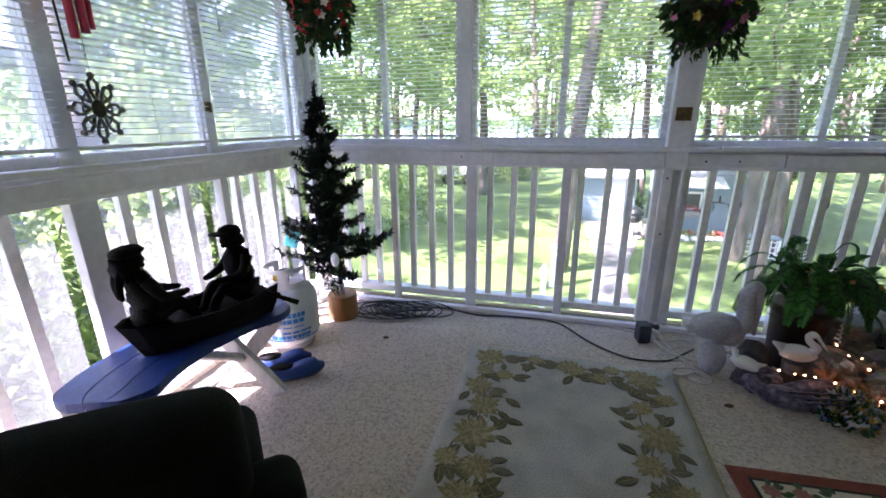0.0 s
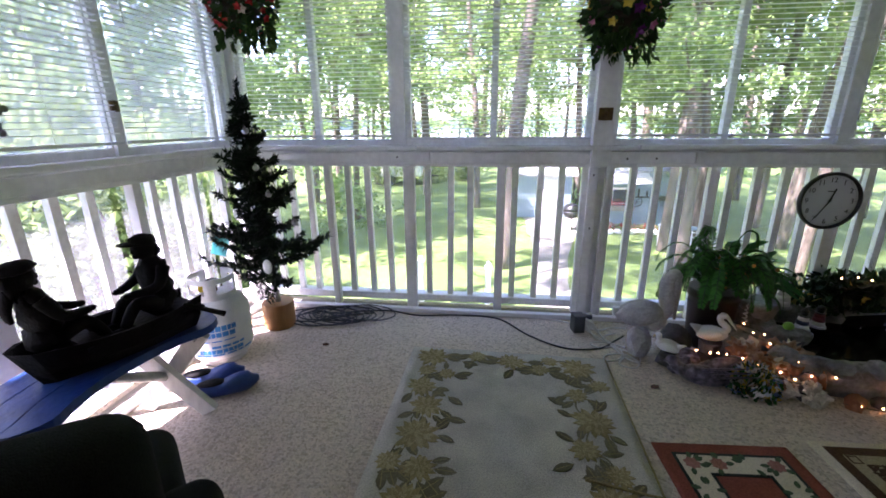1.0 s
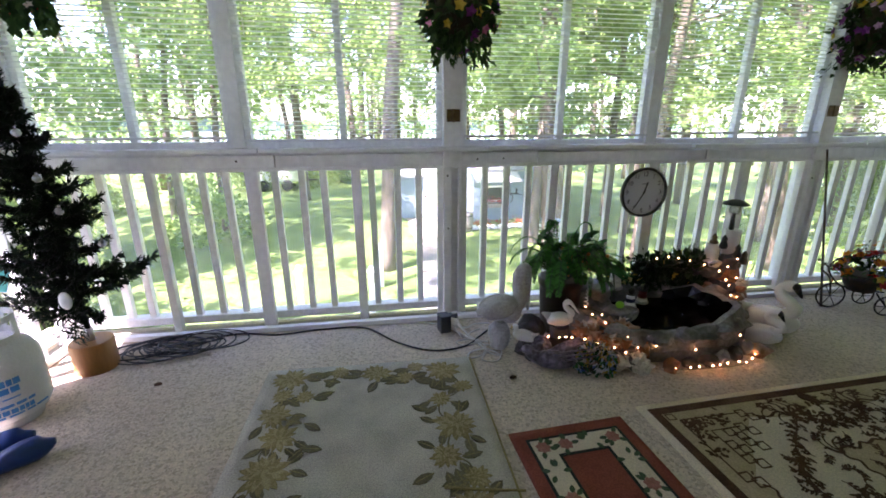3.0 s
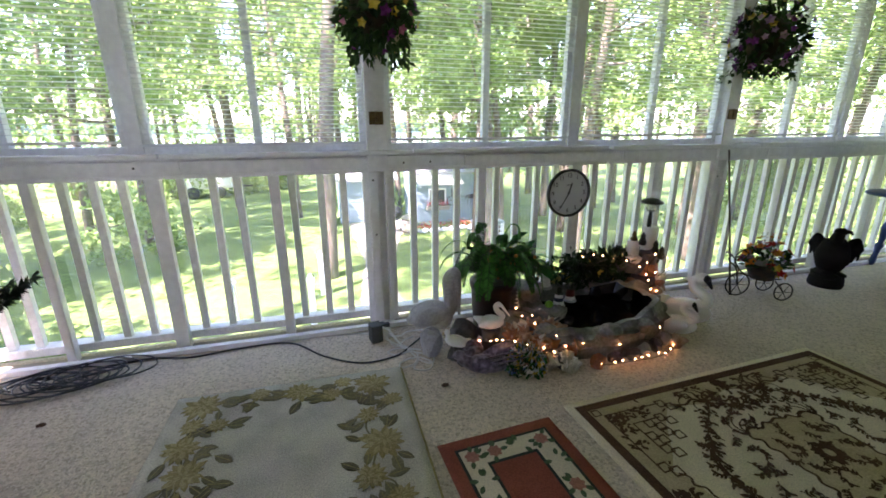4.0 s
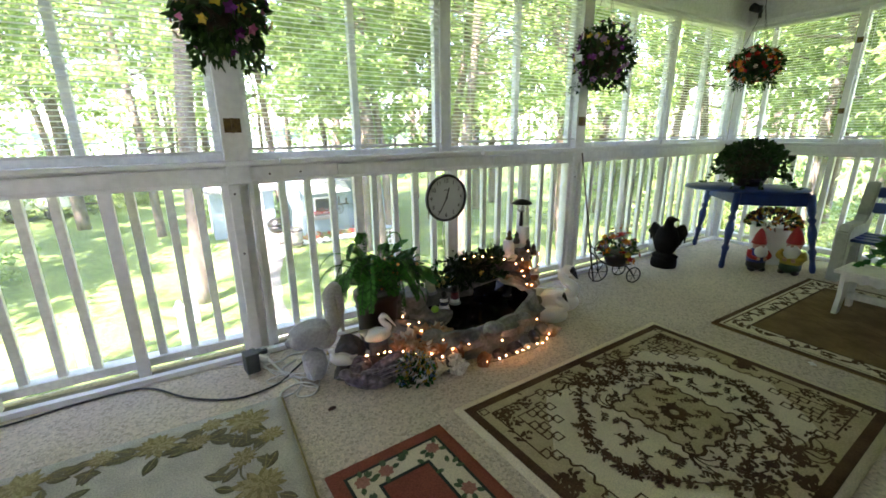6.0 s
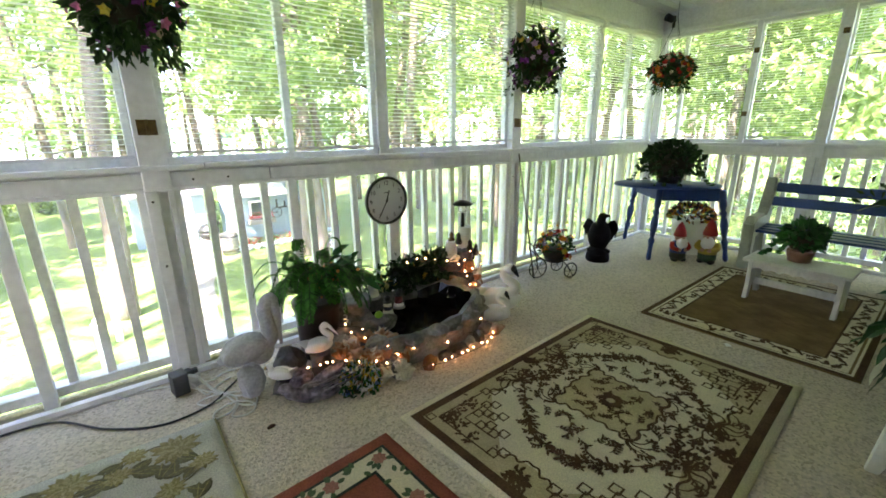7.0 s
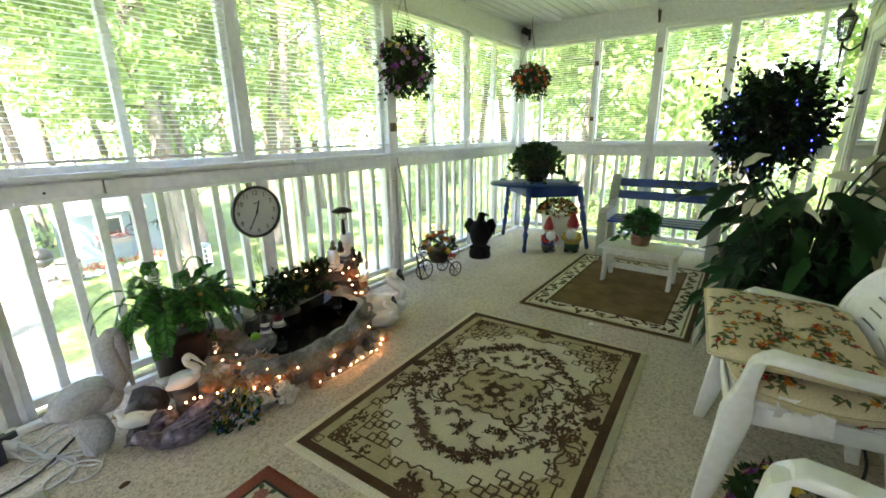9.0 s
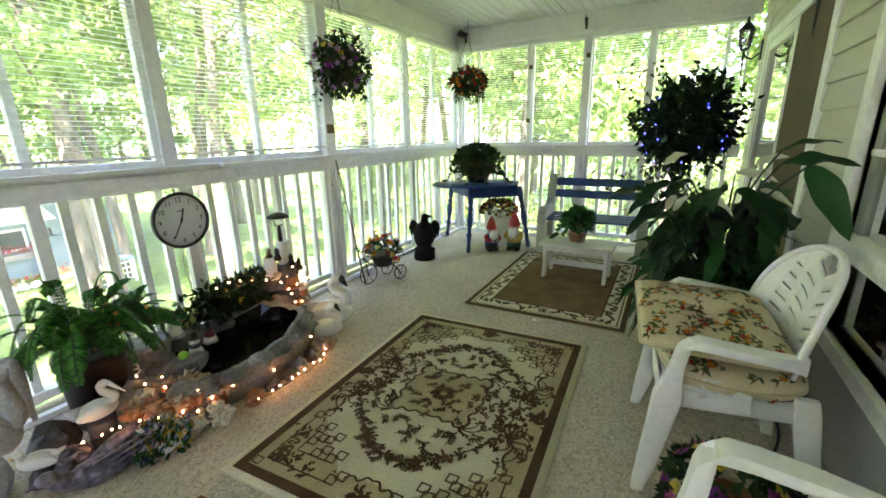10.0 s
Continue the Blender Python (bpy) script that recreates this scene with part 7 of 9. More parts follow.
# fern in its pot
def fern():
    rng = random.Random(81)
    root = thing("potted_fern", (0.62, -0.33, 0), "large green fern spilling from a dark pot", "potted plant")
    part("pot", lathe(B(), [(0.1, 0), (0.11, 0.02), (0.13, 0.31), (0.14, 0.32), (0.14, 0.36), (0.12, 0.36)], 22), M_maroonpot, root, "dark reddish glazed pot")
    leaves, stems = [], B()

    def frond(a, rise, ln, drop, wide):
        c, s = math.cos(a), math.sin(a)
        if s > 0.2:
            ln *= 1 - 0.45 * s
        b = Vector((0.05 * c, 0.05 * s, 0.36))
        pts = catmull([b, b + Vector((ln * 0.3 * c, ln * 0.3 * s, rise * 0.8)), b + Vector((ln * 0.65 * c, ln * 0.65 * s, rise)), b + Vector((ln * 0.92 * c, ln * 0.92 * s, rise - drop * 0.45)), b + Vector((ln * 1.02 * c, ln * 1.02 * s, rise - drop))], 7)
        tube(stems, pts, 0.0026, 4, 0.001)
        n = len(pts)
        turn = rng.uniform(-0.5, 0.5)
        for i in range(3, n - 1):
            d = (pts[i + 1] - pts[i - 1]).normalized()
            side = d.cross(Vector((0, 0, 1)))
            side = side.normalized() if side.length > 0.05 else Vector((-s, c, 0))
            side = Matrix.Rotation(turn, 3, d) @ side
            size = wide * math.sin(math.pi * (0.1 + 0.88 * i / n)) ** 0.8 + 0.004
            for q in (0.0, 0.5):
                pp = pts[i].lerp(pts[i + 1], q)
                for sg in (-1, 1):
                    o = (side * sg + d * 0.45 + Vector((0, 0, -0.18)) + rv(rng, .05)).normalized()
                    leaves.append((pp, o * size * rng.uniform(0.85, 1.1), d * 0.0055, 0))
    for k in range(34):
        frond(rng.uniform(2.5, 6.0), rng.uniform(0.08, 0.27), rng.uniform(0.18, 0.3), rng.uniform(0.05, 0.24), rng.uniform(0.036, 0.052))
    for k in range(14):
        frond(rng.uniform(0, 6.28), rng.uniform(0.2, 0.34), rng.uniform(0.12, 0.22), rng.uniform(0.02, 0.1), 0.042)
    ob = new("frond_mass", leaf_mesh("frond_mass", [LEAF_FERN], leaves, 0.15))
    ob.parent = root
    ob["kind"] = "stuff"
    # long smooth blades of the second plant in the pot
    rows = []
    for k in range(48):
        a = rng.uniform(-1.3, 1.2)
        base = Vector((0.1 + rng.uniform(-.06, .08), rng.uniform(-.1, .06), 0.42 + rng.uniform(0, 0.08)))
        d = Vector((math.cos(a), math.sin(a) * 0.7, rng.uniform(-0.1, 1.1))).normalized()
        p = base + d * rng.uniform(0.02, .14)
        tube(stems, [(0.06, 0, 0.36), base, p], 0.002, 4)
        side = Matrix.Rotation(rng.uniform(-0.8, 0.8), 3, d) @ d.cross(Vector((0, 0, 1))).normalized()
        ln = rng.uniform(0.1, 0.19)
        big_leaf(rows, p, d, side, ln, ln * 0.15, 0.25)
    ob = new("broad_leaves", quad_mesh("broad_leaves", LEAF_BROAD, rows))
    ob.parent = root
    ob["kind"] = "stuff"
    part("stalk", stems, M_wire, root)["kind"] = "stuff"
    bm = B()
    for i in range(46):
        blob(bm, (rng.gauss(0.02, .075), -0.11 + rng.gauss(0, .05), 0.52 + rng.gauss(0, .04)), rng.uniform(0.006, 0.011), 7)
    part("berry_mass", bm, mat("orange_berry", (0.5, 0.16, 0.02), (0.6, 0.26, 0.04), 30, 0.4), root, "clusters of orange berries")["kind"] = "stuff"
    bm = tube(B(), catmull([(0.06, 0.05, 0.42), (0.09, 0.05, 0.6), (0.13, 0.04, 0.69), (0.18, 0.03, 0.68), (0.19, 0.02, 0.6)], 6), 0.007, 8, 0.012, 0.35)
    part("curled_stem", bm, LEAF_FERN, root)


M_maroonpot = mat("dark_red_glaze", (0.014, 0.007, 0.005), (0.03, 0.012, 0.008), 6, 0.4)
LEAF_FERN = leaf_mat("fern_leaf", (0.01, 0.05, 0.01), (0.06, 0.25, 0.04), 0.3)
fern()
bm = box(B(), -0.09, -0.05, 0, 0.09, 0.05, 0.02, 0.006, pose(0.78, -0.52, 0.14, 0, 14, 20))
tagged(part("copper_tile", bm, M_copper), "copper-coloured tile wedged among the rocks", "tile")
# white spiral figurine under the fern
bm = B()
tube(bm, [(0.02 * math.cos(i * 0.5) * (1 - i / 80), 0.02 * math.sin(i * 0.5) * (1 - i / 80), i * 0.0028) for i in range(64)], 0.006, 6, 0.003)
o = part("spiral_shell", bm, M_porc)
o.matrix_basis = pose(0.74, -0.45, 0.2) @ Matrix.Diagonal((0.7, 0.7, 0.7, 1))
tagged(o, "white spiral auger shell standing upright", "shell")


# grey planter on the pond's ledge
root = thing("stone_planter", (0.86, -0.33, 0.1), "grey tapered stone planter on the rocks", "planter")
part("body", lathe(B(), [(0.06, 0), (0.065, 0.01), (0.105, 0.17), (0.112, 0.18), (0.11, 0.2), (0.09, 0.2)], 9), M_stone, root)
part("soil", lathe(B(), [(0.092, 0.185), (0.09, 0.19)], 9), M_dark_fill, root)

# low planting behind the pond
def low_plants(x, y, z, n, rx, ry, h, seed, label, mats, spiky=False):
    rng = random.Random(seed)
    root = thing("artificial_plant", (x, y, z), label, "plant", "pond plants")
    lv = []
    for i in range(n):
        p = Vector((rng.gauss(0, rx * 0.5), rng.gauss(0, ry * 0.5), rng.uniform(0.0, h * 0.8)))
        if spiky:
            d = (Vector((p.x * 2, p.y * 2, 0.8)) + rv(rng, .15)).normalized()
            lv.append((Vector((p.x * .4, p.y * .4, 0)), d * h * rng.uniform(0.7, 1.15), d.orthogonal().normalized() * 0.004, 0))
        else:
            d = (rv(rng) + Vector((0, 0, 0.4))).normalized()
            w = Matrix.Rotation(rng.uniform(0, 6.28), 3, d) @ d.orthogonal().normalized()
            lv.append((p, d * rng.uniform(0.04, 0.075), w * 0.016, 0 if rng.random() < 0.96 else rng.randrange(len(mats))))
    ob = new("foliage", leaf_mesh("foliage", mats, lv))
    ob.parent = root
    ob["kind"] = "stuff"
    part("stem", tube(B(), [(0, 0, 0), (0.01, 0, h * 0.6)], 0.008, 6, 0.003), M_wire, root)


low_plants(1.4, -0.2, 0.2, 900, 0.24, 0.09, 0.26, 91, "dense dark green trailing plant with small blooms", [LEAF_DARK, LEAF_BASKET, P_yellow])
low_plants(1.62, -0.22, 0.2, 480, 0.13, 0.09, 0.28, 92, "dense dark green trailing plant behind the pond", [LEAF_DARK, LEAF_BASKET])
low_plants(1.66, -0.16, 0.22, 130, 0.06, 0.05, 0.33, 93, "spiky dark green grass tuft", [LEAF_DARK], True)
low_plants(1.1, -0.2, 0.25, 140, 0.1, 0.06, 0.1, 94, "low green plant on the back ledge", [LEAF_BASKET, P_yellow])


# tower of pots, candles and a solar lamp
def pot_tower():
    root = thing("candle_tower", (1.8, -0.3, 0), "stacked terracotta and shells with white candle holders on top", "ornament")
    rng = random.Random(95)
    z = 0.0
    for k in range(5):
        r = 0.13 - 0.014 * k
        part("tier", rock(B(), (rng.uniform(-.015, .015), 0, z + 0.05), (r, r, 0.075), k + 70, 0.35, 2), M_terra if k % 2 else M_dkstone, root)
        z += 0.085
    for k in range(16):
        a = rng.uniform(2.6, 6.4)
        h = rng.uniform(0.04, 0.4)
        part("shell", rock(B(), (math.cos(a) * (0.14 - h * 0.12), math.sin(a) * (0.14 - h * 0.12), h), (0.04, 0.035, 0.03), k + 80, 0.5, 2), rng.choice([M_shell, M_terra, M_coral]), root)
    part("candle", lathe(B(), [(0.05, 0.4), (0.05, 0.6), (0.045, 0.605)], 18, Matrix.Translation((0.03, 0.02, 0))), M_porc, root, "tall white pillar candle")
    part("candle", lathe(B(), [(0.042, 0.38), (0.042, 0.51), (0.038, 0.515)], 18, Matrix.Translation((-0.1, 0.02, 0))), M_porc, root, "short white pillar candle")
    part("shelf", rock(B(), (-0.06, 0.03, 0.33), (0.14, 0.08, 0.07), 99, 0.3, 2), M_dkstone, root)
    part("finial", lathe(B(), [(0.02, 0.51), (0.028, 0.525), (0.012, 0.545), (0.018, 0.56), (0.004, 0.585)], 12, Matrix.Translation((-0.1, 0.02, 0))), M_brass, root, "brass finial")
    for k in range(7):
        part("figure", lathe(B(), [(0.022, 0.0), (0.026, 0.02), (0.014, 0.05), (0.018, 0.065), (0.004, 0.09)], 10, Matrix.Translation((0.1 * math.cos(k * 0.9 - 2.6), 0.09 * math.sin(k * 0.9 - 2.6), 0.5 - 0.055 * k))), M_black, root, "small dark figure")


pot_tower()
root = thing("solar_lamp", (1.81, -0.28, 0.6), "black solar garden lamp with round shade", "lamp")
part("stem", lathe(B(), [(0.014, 0.0), (0.016, 0.02), (0.012, 0.09), (0.01, 0.12)], 12), M_black, root)
part("globe", lathe(B(), [(0.028, 0.115), (0.034, 0.13), (0.032, 0.175)], 16), clear_mat("lamp_glass", haze=0.25), root, "clear plastic lamp body")
part("shade", lathe(B(), [(0.075, 0.172), (0.072, 0.182), (0.045, 0.198), (0.02, 0.205), (0.002, 0.207)], 24), M_black, root)


# string lights round the pond, along the stones
def string_lights(name, pts, step, bulb_m, r, label, seed=0, wob=0.018):
    rng = random.Random(seed)
    path = catmull(pts, 10)
    root = thing(name, (0, 0, 0), label, "string lights")
    part("wire", tube(B(), path, 0.0018, 4), M_wire, root)
    me = bpy.data.meshes.new("bulb")
    bm = lathe(B(), [(r * 0.4, -r * 1.2), (r, 0), (r * 0.8, r), (r * 0.1, r * 1.7)], 8)
    bm.to_mesh(me)
    bm.free()
    me.materials.append(bulb_m)
    acc = 0.0
    for a, b in zip(path, path[1:]):
        acc += (b - a).length
        if acc > step:
            acc = rng.uniform(-0.02, 0.02)
            p = b + Vector((rng.uniform(-wob, wob), rng.uniform(-wob, wob), rng.uniform(0.004, 0.02)))
            piece("bulb", me, root, Matrix.Translation(p) @ pose(0, 0, 0, rng.uniform(-80, 80), rng.uniform(-80, 80), 0))
    return root


string_lights("string_lights", [(0.24, -0.5, 0.12), (0.36, -0.62, 0.12), (0.52, -0.68, 0.12), (0.62, -0.72, 0.13), (0.78, -0.78, 0.11), (0.94, -0.8, 0.1), (1.1, -0.82, 0.1), (1.22, -0.83, 0.07), (1.36, -0.82, 0.08), (1.48, -0.8, 0.05), (1.57, -0.76, 0.07), (1.66, -0.66, 0.16), (1.68, -0.52, 0.24), (1.72, -0.42, 0.34), (1.76, -0.42, 0.42), (1.84, -0.42, 0.46)], 0.06, M_bulb, 0.0036, "warm white string lights wound round the pond stones", 3)
string_lights("string_lights", [(0.98, -0.88, 0.02), (1.1, -0.92, 0.022), (1.26, -0.925, 0.022), (1.36, -0.93, 0.022), (1.48, -0.905, 0.022), (1.58, -0.85, 0.022), (1.65, -0.78, 0.03)], 0.058, M_bulb, 0.0036, "warm white string lights lying on the carpet edge", 4, 0.008)
string_lights("string_lights", [(0.46, -0.68, 0.12), (0.56, -0.74, 0.15), (0.66, -0.8, 0.13), (0.78, -0.86, 0.1), (0.88, -0.8, 0.12), (0.76, -0.7, 0.2), (0.64, -0.62, 0.24)], 0.075, M_bulb, 0.0036, "warm white string lights among the seashells", 9)
string_lights("string_lights", [(0.46, -0.34, 0.3), (0.66, -0.46, 0.22), (0.78, -0.55, 0.2), (0.7, -0.62, 0.12)], 0.09, M_bulb, 0.0036, "warm white string lights among the fern", 5)
string_lights("string_lights", [(1.2, -0.26, 0.4), (1.35, -0.27, 0.42), (1.5, -0.28, 0.4), (1.66, -0.36, 0.36), (1.8, -0.44, 0.3), (1.9, -0.42, 0.4), (1.88, -0.4, 0.25), (1.76, -0.46, 0.15)], 0.085, M_bulb, 0.0036, "warm white string lights over the pond plants", 6)


# wall clock hung on the rail post
def clock():
    root = thing("wall_clock", pose(1.297, -0.035, 0.83, 90, 0, 0), "round black-rimmed wall clock with white dial", "clock")
    part("rim", lathe(B(), [(0.148, 0.0), (0.166, 0.004), (0.17, 0.02), (0.166, 0.034), (0.155, 0.036), (0.151, 0.026)], 48, cap=False), M_black, root)
    part("dial", lathe(B(), [(0.152, 0.002), (0.152, 0.018)], 48), mat("dial_paper", (0.66, 0.68, 0.68), (0.6, 0.62, 0.62), 3, 0.6), root)
    M_ink = mat("black_ink", (0.012, 0.012, 0.012), rough=0.6)
    for k in range(1, 13):
        a = radians(90 - 30 * k)
        cu = bpy.data.curves.new("numeral", "FONT")
        cu.body = str(k)
        cu.size = 0.041
        cu.align_x, cu.align_y = "CENTER", "CENTER"
        cu.extrude = 0.0004
        cu.materials.append(M_ink)
        o = new("numeral", cu)
        o.parent = root
        o.matrix_basis = pose(0.122 * math.cos(a), 0.122 * math.sin(a), 0.0192)
    for k in range(60):
        a = radians(6 * k)
        ln = 0.01 if k % 5 == 0 else 0.005
        piece("tick", tick_me(ln), root, pose(0.142 * math.cos(a), 0.142 * math.sin(a), 0.0185, 0, 0, 6 * k))
    for name, ang, ln, w in (("hour_pointer", 90 - (12 * 30 + 35 * 0.5), 0.075, 0.009), ("minute_pointer", 90 - 35 * 6, 0.118, 0.007)):
        bm = box(B(), -0.018, -w / 2, 0.0, ln, w / 2, 0.0018)
        o = part(name, bm, M_ink, root)
        o.matrix_basis = pose(0, 0, 0.021 if "hour" in name else 0.0235, 0, 0, ang)
    part("hub", lathe(B(), [(0.007, 0.018), (0.007, 0.028), (0.003, 0.029)], 12), M_ink, root)
    part("maker_mark", box(B(), -0.018, 0.055, 0.0185, 0.018, 0.06, 0.0192), M_ink, root, "small dark printed bar")


TICKS = {}


def tick_me(ln):
    if ln not in TICKS:
        me = bpy.data.meshes.new("tick")
        bm = box(B(), -ln / 2, -0.0008, 0, ln / 2, 0.0008, 0.0006)
        bm.to_mesh(me)
        bm.free()
        me.materials.append(M_black)
        TICKS[ln] = me
    return TICKS[ln]


clock()
cable("clock_cord", [(1.28, -0.05, 0.67), (1.26, -0.06, 0.55), (1.28, -0.06, 0.42), (1.25, -0.08, 0.3)], 0.003, M_whitecord, "pale thin cord hanging below the clock")


# ---- east end ----
# long thin cane leaning on the post
root = thing("walking_cane", (0, 0, 0), "thin dark bamboo cane leaning on the post", "cane")
part("shaft", tube(B(), [(2.66, -0.3, 0.0), (2.665, -0.18, 0.55), (2.67, -0.058, 1.1)], 0.008, 8, 0.006), mat("dark_bamboo", (0.12, 0.09, 0.06), (0.07, 0.05, 0.03), 20, 0.6), root)


def flower_cart():
    rng = random.Random(101)
    root = thing("flower_cart", pose(2.85, -0.37, 0, 0, 0, -18) @ Matrix.Diagonal((1.12, 1.12, 1.12, 1)), "wrought iron tricycle plant stand with orange flowers", "plant stand")
    for x, r in ((0.1, 0.06), (-0.15, 0.08)):
        for y in ((-0.09, 0.09) if x > 0 else (0.0,)):
            bm = tube(B(), [(x + r * math.cos(i * 0.2618), y, r + 0.004 + r * math.sin(i * 0.2618)) for i in range(25)], 0.005, 6)
            for k in range(6):
                a = k * math.pi / 3
                tube(bm, [(x, y, r), (x + r * math.cos(a), y, r + r * math.sin(a))], 0.0025, 5)
            part("wheel", bm, M_iron, root)
    bm = tube(B(), catmull([(0.14, 0, 0.12), (0, 0, 0.13), (-0.12, 0, 0.16), (-0.2, 0, 0.26), (-0.16, 0, 0.33), (-0.11, 0, 0.3)], 6), 0.005, 6)
    tube(bm, catmull([(-0.15, 0, 0.08), (-0.18, 0, 0.2), (-0.24, 0, 0.26), (-0.22, 0, 0.3)], 5), 0.005, 6)
    for s in (-1, 1):
        tube(bm, catmull([(-0.2, 0, 0.27), (-0.22, s * 0.06, 0.3), (-0.2, s * 0.1, 0.28)], 4), 0.005, 6)
        tube(bm, [(0.1, s * 0.09, 0.06), (0.06, s * 0.05, 0.13)], 0.005, 6)
    part("frame", bm, M_iron, root)
    part("basket", lathe(B(), [(0.07, 0.13), (0.1, 0.2), (0.11, 0.24), (0.1, 0.24)], 16), M_iron, root)
    lv, fl = [], []
    for i in range(160):
        d = rv(rng).normalized()
        d.z = abs(d.z)
        lv.append((Vector((d.x * 0.13, d.y * 0.11, 0.23 + d.z * 0.12)), (d + rv(rng, .5)).normalized() * 0.05, d.orthogonal().normalized() * 0.013, 0))
    for i in range(58):
        d = rv(rng).normalized()
        d.z = abs(d.z)
        p = Vector((d.x * 0.14, d.y * 0.12, 0.22 + d.z * 0.15)) * 1.0 + rv(rng, 0.03)
        k = rng.randrange(4)
        u = d.orthogonal().normalized()
        v = d.cross(u)
        for j in range(5):
            r_ = (u * math.cos(j * 1.2566) + v * math.sin(j * 1.2566) + d * 0.4).normalized()
            fl.append((p, r_ * 0.031, d.cross(r_).normalized() * 0.014, k))
    # taller sprays with blooms at their tips
    for i, (dx, kk) in enumerate(((-0.06, 4), (0.02, 0), (0.06, 0), (0.1, 2), (-0.01, 4))):
        for j in range(10):
            o = rv(rng).normalized()
            big = 0.024 if kk != 4 and j > 6 else 0.012
            fl.append((Vector((dx * (0.5 + 0.06 * j), 0.01 * (i - 2), 0.34 + j * 0.012)), o * big, o.orthogonal().normalized() * big * 0.45, kk if j > 6 else 5))
    for nm, mats, rows in (("foliage", [LEAF_BASKET], lv), ("blossom", [P_orange, P_red, P_yellow, P_lilac, LEAF_DARK, LEAF_BASKET], fl)):
        ob = new(nm, leaf_mesh(nm, mats, rows))
        ob.parent = root
        ob["kind"] = "stuff"


flower_cart()


def eagle():
    """Perched eagle, wings half raised behind its shoulders, head turned to one side."""
    bm = B()
    lathe(bm, [(0.112, 0), (0.118, 0.02), (0.113, 0.07), (0.098, 0.105), (0.07, 0.12)], 22)
    rock(bm, (0, 0, 0.1), (0.1, 0.1, 0.05), 7, 0.35)
    blob(bm, (0.0, 0, 0.26), (0.08, 0.112, 0.155), 18, pose(0, 0, 0, 0, 8), rough=0.1)
    for s in (-1, 1):
        # wing: a broad curved blade with a ragged lower edge
        top = catmull([(0.03, s * 0.05, 0.36), (0.02, s * 0.09, 0.41), (0.03, s * 0.132, 0.42), (0.045, s * 0.158, 0.375)], 5)
        low = catmull([(0.05, s * 0.03, 0.13), (0.06, s * 0.06, 0.13), (0.07, s * 0.1, 0.18), (0.06, s * 0.148, 0.28)], 5)
        rings = []
        for i, (p, q) in enumerate(zip(top, low)):
            q = q + Vector((0, 0, 0.012 * (i % 2)))
            m_ = p.lerp(q, 0.5) + Vector((-0.03, s * 0.02, 0))
            b_ = p.lerp(q, 0.5) + Vector((0.035, s * 0.012, 0))
            rings.append([bm.verts.new(v) for v in (p, m_, q, b_)])
        for a, b in zip(rings, rings[1:]):
            for j in range(4):
                bm.faces.new((a[j], a[(j + 1) % 4], b[(j + 1) % 4], b[j])).smooth = True
        bm.faces.new(rings[0])
        bm.faces.new(rings[-1][::-1])
        for k in range(4):
            tube(bm, [(0.045, s * (0.06 + 0.03 * k), 0.33), (0.065, s * (0.055 + 0.03 * k), 0.16 + 0.025 * k)], 0.014, 6, 0.006)
        tube(bm, [(-0.02, s * 0.035, 0.17), (-0.035, s * 0.04, 0.1)], 0.03, 8, 0.016)
    tube(bm, [(0.05, 0, 0.2), (0.085, 0, 0.09)], 0.05, 10, 0.03, 0.4)
    tube(bm, catmull([(0.0, 0, 0.34), (-0.012, -0.005, 0.4), (-0.012, -0.012, 0.45)], 4), 0.055, 12, 0.036)
    blob(bm, (-0.012, -0.018, 0.462), (0.036, 0.044, 0.034), 14)
    tube(bm, catmull([(-0.012, -0.045, 0.468), (-0.014, -0.075, 0.466), (-0.015, -0.09, 0.448)], 4), 0.02, 8, 0.004)
    bmesh.ops.recalc_face_normals(bm, faces=bm.faces)
    o = part("eagle_statue", bm, M_bronze)
    o.matrix_basis = pose(3.6, -0.36, 0, 0, 0, 24)
    tagged(o, "black eagle statue with folded raised wings on carpet", "statue")


eagle()


